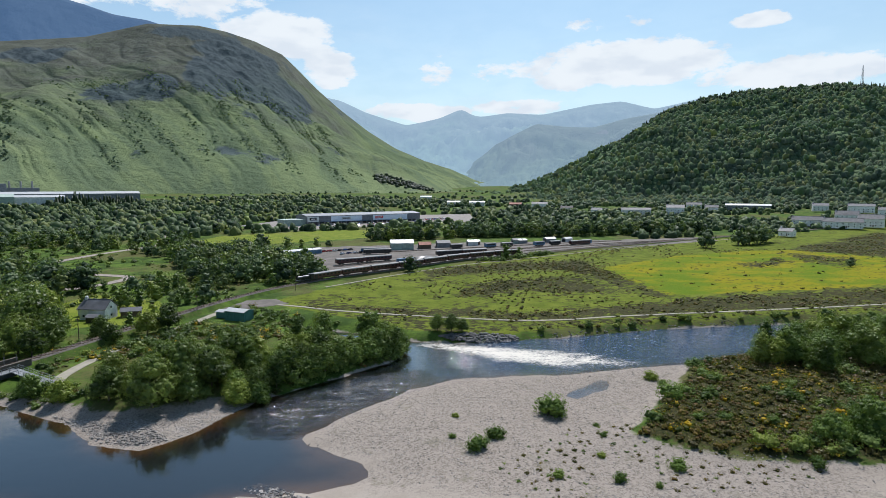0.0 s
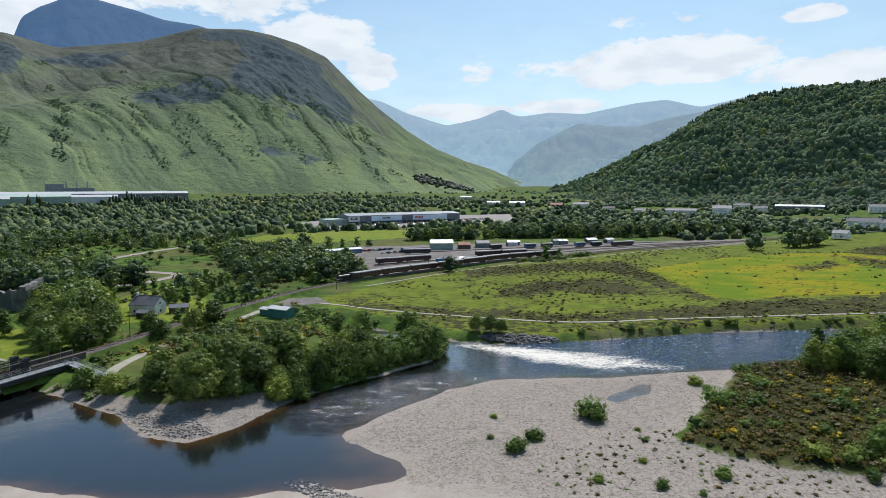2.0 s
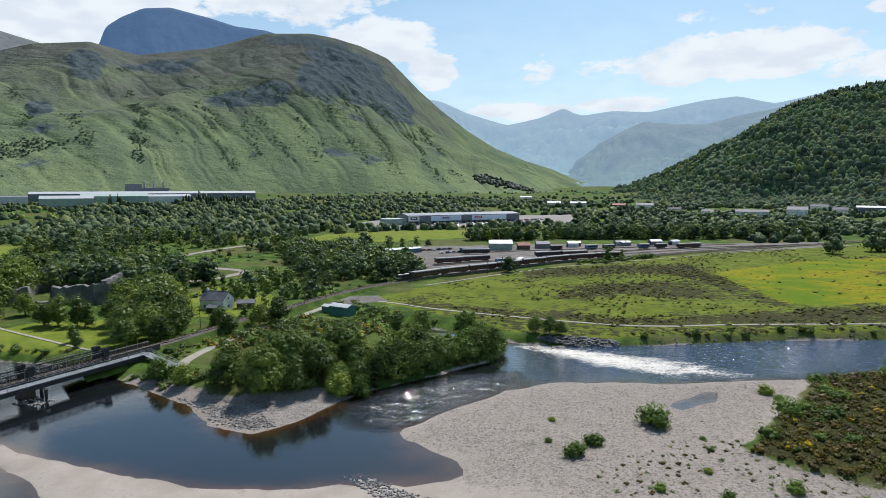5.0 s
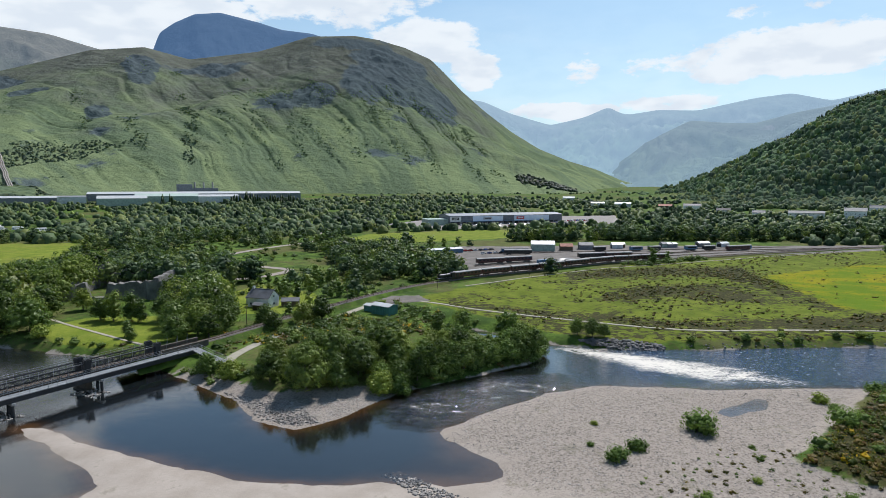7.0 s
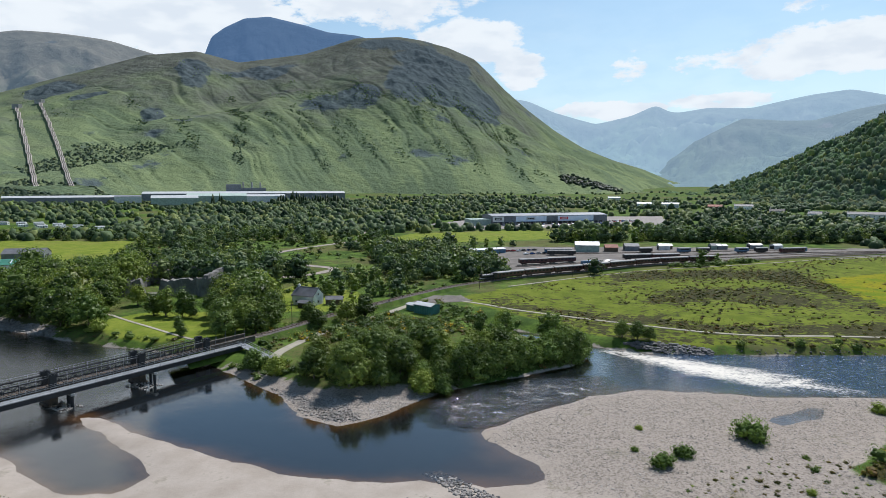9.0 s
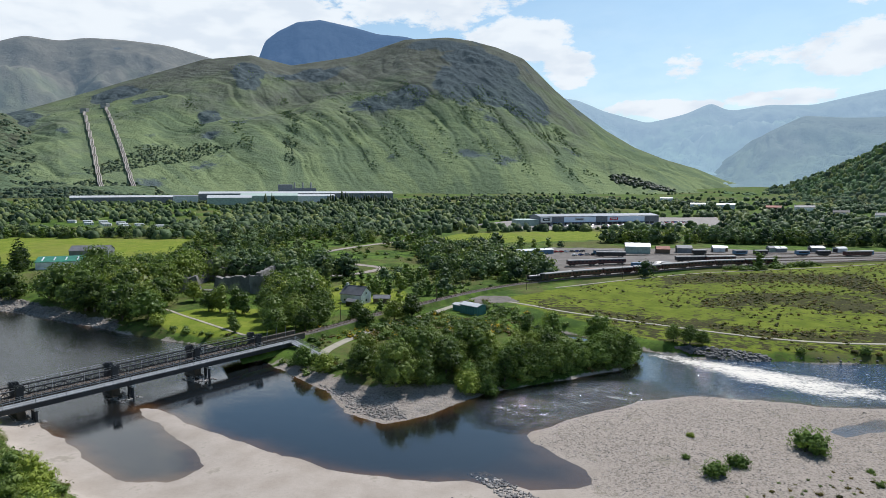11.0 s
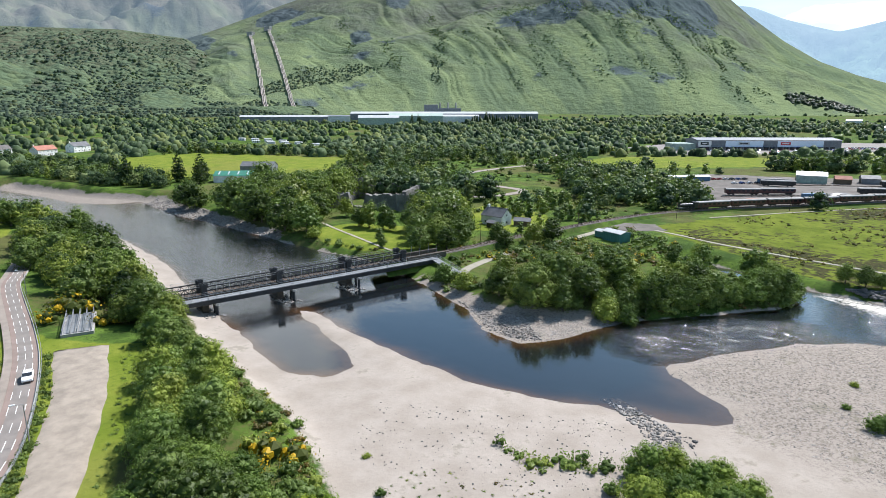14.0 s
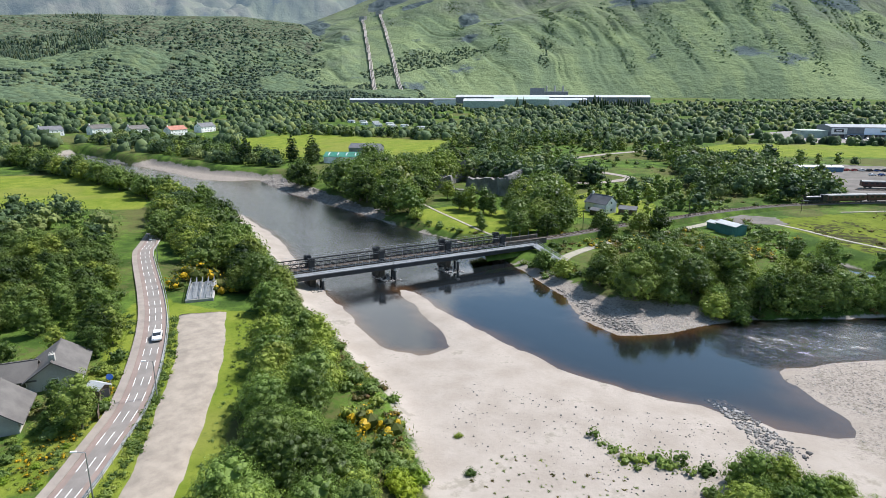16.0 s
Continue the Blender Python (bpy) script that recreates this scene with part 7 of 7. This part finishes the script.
for k in range(9):
    x, y = 10 + 13 * k, 455 + 3.4 * k
    if k % 3 == 1:
        shed(at(x + 2, y + 24, 15 + 3 * k), 8, 5, 2.8, 3.8, (TIMBER, GREY_SHEET, PALE_SHEET)[k // 3], ROOF_SHEET, "small store at the yard's far edge", name="yard_store")
    else:
        carriage(at(x, y, -62, 0.25), (BLACK, MAROON, BLUE_SHEET)[k % 3], "dark goods wagon standing in the yard", length=9.5, group="goods wagons")
pile = bmesh.new()
bmesh.ops.create_icosphere(pile, subdivisions=3, radius=1)
for v in pile.verts:
    k = 1 + 0.16 * noise.noise(v.co * 2.5)
    v.co = Vector((v.co.x * 11 * k, v.co.y * 4.5 * k, max(-.3, v.co.z * 3.6 * k)))
th = thing("coal_heap", at(-12, 388, 42), "black heap of coal in the yard", "coal heap")
part("coal", pile, BLACK, th)


# ---- cars ----
def car(m, paint, label, group=""):
    """A five-door car facing -y."""
    th = thing("car", m, label, "car", group)
    bm = add_prism(bmesh.new(), [(-2.1, .35), (2.1, .35), (2.15, .75), (2.0, 1.0), (-1.0, 1.0), (-1.95, .85), (-2.15, .6)], -.88, .88)
    bmesh.ops.transform(bm, matrix=pose(0, 0, 0, 0, 0, 90), verts=bm.verts[:])
    bmesh.ops.bevel(bm, geom=bm.edges[:], offset=.06, segments=1, affect="EDGES")
    part("body", bm, paint, th)
    bm = add_prism(bmesh.new(), [(-1.0, .98), (1.85, .98), (1.35, 1.42), (-.25, 1.42)], -.74, .74)
    bmesh.ops.transform(bm, matrix=pose(0, 0, 0, 0, 0, 90), verts=bm.verts[:])
    part("glasshouse", bm, GLASS, th, "dark glass cabin")
    part("roof", box(-.68, .68, -.3, 1.35, 1.41, 1.47, 0.02), paint, th)
    for s in (-1, 1):
        for y in (-1.32, 1.3):
            part("wheel", add_tube(bmesh.new(), (s * .70, y, .32), (s * .9, y, .32), .32, n=14), RUBBER, th)
        part("headlight", box(s * .6 - .18, s * .6 + .18, -2.14, -2.04, .62, .78, 0.02), PALE_SHEET, th)
    return th


i = int(np.argmin(np.hypot(ROAD_LINE[:, 0] + 121, ROAD_LINE[:, 1] - 41)))
d = ROAD_LINE[i + 1] - ROAD_LINE[i]
q = ROAD_LINE[i] - rn[i] * 0.35
car(pose(q[0], q[1], road_z[i] + 0.36, 0, 0, math.degrees(math.atan2(d[1], d[0])) + 90), CAR_PAINTS[0], "white hatchback car on the road")
first = [car(at(-70 + 4 * k, 421 + 2.6 * k, 150, 0.22), CAR_PAINTS[(k * 3) % 5], "car parked in the railway yard", "parked cars") for k in range(5)]
arng = random.Random(3)
for k in range(8):
    x, y = -92 + 3.4 * k, 420 + 2.4 * k
    copy_thing(arng.choice(first), at(x, y + 9, 150 + arng.uniform(-3, 3), 0.22))
for row in range(3):
    for k in range(22):
        if arng.random() < 0.72:
            p = RB @ Vector((-62 + 6.0 * k + arng.uniform(-.3, .3), -9 - 12 * row, 0))
            copy_thing(arng.choice(first), at(p.x, p.y, 33.5 + (180 if row % 2 else 0), 0.32))
for k in range(18):
    p = RB @ Vector((78 + 3.4 * (k % 9), 2 - 9 * (k // 9), 0))
    copy_thing(arng.choice(first), at(p.x, p.y, 33.5, 0.32))


# ---- smelter and water pipes ----
def block(m, L, W, H, wall, roof, label, name="factory_hall", rise=3.0, group="works buildings", ribs=14):
    return shed(m, L, W, H, H + rise, wall, roof, label, name, doors=2, ribs=ribs, group=group)


def far_at(a, d, turn, dz=0.0):
    x, y = bearing(a, d)
    return at(x, y, turn, dz)


block(far_at(35.0, 1215, 34.5, 1.0), 362, 34, 12, GREY_SHEET, ROOF_SHEET, "very long grey works hall with a pale roof", rise=3.5, ribs=40)
block(far_at(41.0, 1090, 40, 2.0), 70, 44, 10, GREEN_SHEET, ROOF_SHEET, "low works hall with a pale roof", rise=4)
block(far_at(37.6, 1120, 36, 2.0), 96, 40, 10, GREEN_SHEET, GREEN_SHEET, "low works hall with pale green roofs", rise=4)
block(far_at(33.6, 1140, 34, 2.0), 70, 40, 10, PALE_SHEET, ROOF_SHEET, "white works hall with a pale roof", rise=3)
block(far_at(48.6, 1180, 46, 1.0), 190, 20, 9, GREY_SHEET, ROOF_SHEET, "long narrow pipe hall of the works", rise=3, ribs=24)
block(far_at(44.6, 1150, 44, 2.0), 40, 18, 9, PALE_SHEET, GREY_SHEET, "low pale works store building", rise=2)
tw = thing("process_tower", far_at(36.2, 1260, 36), "grey process tower with chimneys behind the works", "tower")
part("tower", box(-14, 14, -8, 8, 0, 27, 0.3), GREY_SHEET, tw)
part("gallery", box(14, 60, -6, 6, 12, 20, 0.3), GREY_SHEET, tw)
for x in (18, 34, 50):
    part("chimney", add_tube(bmesh.new(), (x, 0, 0), (x, 0, 31), 1.8, 1.5, 12), CONCRETE, tw)

PIPE = plain("pale_water_pipe", (0.270, 0.235, 0.200), 0.6, vary=0.15)
PIPE_BED = plain("pipe_clearing", (0.190, 0.165, 0.115), 0.95, vary=0.3, scale=0.1)
for a_top, a_low in ((51.9, 50.9), (50.4, 48.4)):
    ts = np.linspace(0.0, 0.70, 40)
    az_ = a_low + (a_top - a_low) * np.clip(ts / 0.70, 0, 1) ** 0.75
    pl, _ = PEN_TOP(az_, ts)
    pl[:, 2] = np.polyval(np.polyfit(ts, pl[:, 2], 3), ts) + 1.5
    pipe = thing("water_pipeline", pose(*pl[0], 0, 0, 0), "pale water pipes descending the hillside to the works", "pipeline", "hillside pipelines")
    side = np.array([pl[-1][1] - pl[0][1], -(pl[-1][0] - pl[0][0]), 0.0])
    side /= np.linalg.norm(side)
    for k in range(3):
        bm = bmesh.new()
        off = side * (k - 1) * 3.6 + np.array([0, 0, 2.6]) - pl[0]
        rings = [[bm.verts.new(Vector(q + off) + Vector((math.cos(c * 0.785) * side[0], math.cos(c * 0.785) * side[1], math.sin(c * 0.785))) * 1.35) for c in range(8)] for q in pl]
        for r0, r1 in zip(rings, rings[1:]):
            for c in range(8):
                bm.faces.new((r0[c], r0[(c + 1) % 8], r1[(c + 1) % 8], r1[c]))
        bmesh.ops.recalc_face_normals(bm, faces=bm.faces[:])
        part("pipe", bm, PIPE, pipe)
    for j in range(2, 40, 6):
        bm = bmesh.new()
        c = pl[j] - pl[0]
        add_box(bm, c[0] - 6, c[0] + 6, c[1] - 2, c[1] + 2, c[2] - 3, c[2] + 2.6)
        part("anchor_block", bm, PIPE_BED, pipe)
    part("valve_house", box(*(pl[-1][0] - pl[0][0] + np.array([-15, 15])), *(pl[-1][1] - pl[0][1] + np.array([-6, 8])), pl[-1][2] - pl[0][2] - 6, pl[-1][2] - pl[0][2] + 12, .3), CONCRETE, pipe)

# ---- the town below the wooded hill ----
for a, dd, w, d, ev, rd, wl, rf, turn, lab in [
        (-20.9, 840, 30, 16, 10, 13.5, WHITE, SLATE, -22, "white three-storey town building"), (-17.6, 850, 52, 12, 6, 8.5, WHITE, SLATE, -15, "long white terrace of houses"), (-14.2, 860, 20, 10, 5, 7.5, WHITE, SLATE, -20, "white house below the woods"),
        (-29.6, 610, 16, 10, 4, 6.5, WHITE, SLATE, -50, "white shed with a grey roof"), (-31.0, 735, 40, 11, 6, 9.5, WHITE, SLATE, -30, "white terrace of houses"), (-33.4, 715, 46, 11, 6, 9.5, WHITE, SLATE, -34, "white terrace of houses"),
        (-33.6, 790, 30, 12, 9, 13, WHITE, SLATE, -30, "tall cream house row"), (-35.2, 740, 30, 12, 8, 12, WHITE, SLATE, -40, "tall cream house row"), (-26.6, 960, 80, 20, 6, 8, GREY_SHEET, ROOF_SHEET, -25, "long low hall in the town"),
        (-31.8, 960, 26, 12, 7, 10, WHITE, SLATE, -25, "white house in the town"), (-34.5, 950, 40, 12, 8, 11, WHITE, SLATE, -32, "white house row in the town"), (-36.5, 900, 40, 12, 8, 11, WHITE, SLATE, -34, "white house row in the town"),
        (-1.0, 1010, 30, 16, 5, 7, PALE_SHEET, ROOF_SHEET, 0, "pale sheeted industrial unit building"), (-3.2, 1000, 34, 16, 5, 7, PALE_SHEET, ROOF_SHEET, -5, "pale sheeted industrial unit building"), (-6.8, 960, 26, 12, 5, 7.5, TIMBER, TILE_RED, -8, "low brown house with red roof"),
        (-9.0, 980, 34, 14, 5, 7.5, WHITE, SLATE, -8, "white low building with slate roof"), (-11.5, 900, 24, 10, 5, 7.5, WHITE, TILE, -12, "white house with a brown roof"), (1.6, 1180, 30, 16, 5, 7, PALE_SHEET, ROOF_SHEET, 4, "pale sheeted industrial unit building"),
        (-23.8, 930, 24, 10, 5, 8, WHITE, SLATE, -20, "white house in the town"), (-22.4, 990, 30, 10, 5, 8, WHITE, SLATE, -20, "white house in the town")]:
    x, y = bearing(a, dd)
    house(at(x, y, turn, 1.5), w * 0.72, d * 0.9, ev, rd, wl, rf, lab, cols=max(2, int(w / 6)), floors=max(1, int(ev / 2.8)), chimney=wl is WHITE, group="town buildings", name="town_house", over=0.4)

mp = COW_TOP(np.array([-33.9]), np.array([0.97]))[0][0]
mast = thing("radio_mast", pose(*mp, 0, 0, 0), "red and white lattice radio mast on the hill", "mast")
bm = bmesh.new()
for k in range(10):
    w0, w1, z0, z1 = 3.2 - .29 * k, 3.2 - .29 * (k + 1), -2 + 5.5 * k, 3.5 + 5.5 * k
    for sx_, sy_ in ((1, 1), (1, -1), (-1, 1), (-1, -1)):
        add_beam(bm, (sx_ * w0, sy_ * w0, z0), (sx_ * w1, sy_ * w1, z1), .45, .45)
    add_beam(bm, (-w0, -w0, z0), (w1, -w1, z1), .3, .3)
    add_beam(bm, (w0, -w0, z0), (-w1, -w1, z1), .3, .3)
part("lattice", bm, STEEL, mast)


# ---- street furniture ----
def street_lamp(x, y, z, a, h=6.4):
    th = thing("street_lamp", pose(x, y, z, 0, 0, a), "grey steel street lamp beside the road", "street lamp", "street lamps")
    part("pole", add_tube(bmesh.new(), (0, 0, -.3), (0, 0, h), .11, .06, 8), STEEL, th)
    bm = bmesh.new()
    add_tube(bm, (0, 0, h), (1.2, 0, h + .18), .05, .04, 6)
    part("arm", bm, STEEL, th)
    part("lantern", box(1.0, 1.75, -.15, .15, h + .1, h + .26, .03), PALE_SHEET, th)


for x, y, side_ in ((-75.9, 17.9, 1), (-96.5, 31.3, 1), (-181, 63.5, 1)):
    i = int(np.argmin(np.hypot(ROAD_LINE[:, 0] - x, ROAD_LINE[:, 1] - y)))
    q = ROAD_LINE[i] + rn[i] * 2.1
    ang = math.degrees(math.atan2(-rn[i][1], -rn[i][0]))
    street_lamp(q[0], q[1], road_z[i], ang)
i = int(np.argmin(np.hypot(ROAD_LINE[:, 0] + 104, ROAD_LINE[:, 1] - 27)))
q = ROAD_LINE[i] - rn[i] * 5.6
sg = thing("road_sign", pose(q[0], q[1], road_z[i], 0, 0, 60), "round blue road sign on a grey post", "road sign")
part("post", add_tube(bmesh.new(), (0, 0, -.3), (0, 0, 3.0), .05, n=8), STEEL, sg)
part("disc", add_tube(bmesh.new(), (0, -.06, 2.6), (0, -.1, 2.6), .55, n=24), BLUE_SIGN, sg)
guard = thing("guard_rail", pose(0, 0, 0), "thin grey steel railing along the road", "railing")
gi = range(36, len(ROAD_LINE) - 12, 2)
for i0, i1 in zip(list(gi), list(gi)[1:]):
    a3, b3 = (Vector((*(ROAD_LINE[i] + rn[i] * 1.6), road_z[i])) for i in (i0, i1))
    bm = bmesh.new()
    for hz in (.75, 1.15):
        add_beam(bm, a3 + Vector((0, 0, hz)), b3 + Vector((0, 0, hz)), .06, .06)
    add_beam(bm, a3, a3 + Vector((0, 0, 1.2)), .07, .07)
    part("rail_panel", bm, STEEL, guard)
for x, y in ((-120, 196), (-97, 236), (-70, 285), (-30, 336), (26, 388), (-108, 222)):
    th = thing("utility_pole", at(x, y), "weathered timber pole beside the railway", "pole", "poles by the railway")
    part("pole", add_tube(bmesh.new(), (0, 0, -.5), (0, 0, 7.5), .14, .10, 8), TIMBER, th)
    part("crossarm", box(-.8, .8, -.05, .05, 6.9, 7.05), TIMBER, th)


# ---- stones ----
def stones(name, label, poly, count, lo, hi, mat, seed, sink=0.25, water_ok=False, power=2.0, mound=None):
    """Loose stones as one piece of stuff, many small and few large."""
    rng = np.random.RandomState(seed)
    p = np.array(poly, float)
    x, y = rng.uniform(p[:, 0].min(), p[:, 0].max(), count * 4), rng.uniform(p[:, 1].min(), p[:, 1].max(), count * 4)
    ok = inside(poly, x, y) > 0
    if not water_ok:
        ok &= inside(RIVER, x, y) < 0.3
    x, y = x[ok][:count], y[ok][:count]
    n = len(x)
    z = land(x, y)
    if mound:
        z = np.maximum(z, mound[2] * (1 - ((x - mound[0]) ** 2 + (y - mound[1]) ** 2) / mound[3] ** 2))
    s = lo + (hi - lo) * rng.rand(n) ** power
    iv, fi = ICO1
    q = iv[None] * (1 + .3 * rng.uniform(-1, 1, (n, len(iv))))[..., None] * np.array([1, .8, .6])
    a = rng.uniform(0, 6.28, n)
    c, sn = np.cos(a)[:, None], np.sin(a)[:, None]
    q = np.stack([q[..., 0] * c - q[..., 1] * sn, q[..., 0] * sn + q[..., 1] * c, q[..., 2]], -1)
    v = q * s[:, None, None] + np.stack([x, y, z + s * sink], 1)[:, None, :]
    F = (fi[None] + (np.arange(n) * len(iv))[:, None, None]).reshape(-1, 3)
    tagged(new(name, quick_mesh(name, v.reshape(-1, 3), F, mat)), label, "stones", kind="stuff")


stones("river_stones", "pale rounded stones on the gravel bar", STONY, 5500, .09, .30, STONE, 41, sink=-0.15, power=2.6)
stones("shore_stones", "dark wet stones near the water", STONY, 1500, .07, .26, STONE_DARK, 42, sink=-0.15, power=2.6)
stones("spit_stones", "pale and dark stones on the spit", [(-101, 143), (-88, 134), (-78, 127), (-66, 120), (-58, 123), (-53, 131), (-46, 148), (-58, 140), (-70, 133), (-90, 139)], 3200, .08, .30, STONE, 43, sink=-0.1)
stones("spit_boulders", "pale and dark boulders at the end of the spit", [(-90, 136), (-80, 129), (-72, 122), (-62, 120), (-58, 124), (-66, 130), (-80, 134)], 700, .12, .45, STONE, 44, water_ok=True)
stones("weir_stones", "dark rip-rap boulders by the weir", [(-2, 206.5), (8, 203), (25, 205.5), (27, 209), (8, 208)], 380, .35, 1.0, STONE_DARK, 45, water_ok=True)
stones("bank_stones", "dark stones along the far bank", [(25, 205), (65, 217), (112, 228), (173, 235), (172, 237), (110, 230.5), (63, 219.5), (24, 207.5)], 1100, .15, .5, STONE_DARK, 46, water_ok=True)
stones("ridge_stones", "broken line of pale stones on the sand", [(-37, 104), (-33, 106), (-26, 101), (-20, 97), (-18, 89), (-22, 89), (-27, 96), (-33, 101)], 420, .14, .52, STONE, 47, water_ok=True)
stones("ridge_stones_dark", "broken line of dark stones on the sand", [(-37, 104), (-33, 106), (-24, 101), (-17, 97), (-16, 89), (-22, 89), (-27, 96), (-33, 101)], 190, .12, .45, STONE_DARK, 48, water_ok=True)
stones("sand_stones", "scattered small stones on the sand", [(-60, 60), (-20, 70), (-14, 100), (-40, 92), (-70, 76)], 500, .06, .22, STONE_DARK, 49)
stones("upstream_stones", "pale stones on the upstream shore", SHORE, 1500, .2, .8, STONE, 50)
for x, y in ((-138.4, 89.4), (-131.6, 109.6), (-124.6, 128.4)):
    stones("pier_stones", "pale rubble heaped round a bridge pier", [(x - 4.5, y - 2.5), (x + 3.5, y - 3), (x + 4.5, y + 2), (x - 3.5, y + 3)], 110, .15, .42, STONE, 51, water_ok=True, mound=(x, y, .12, 4.5))
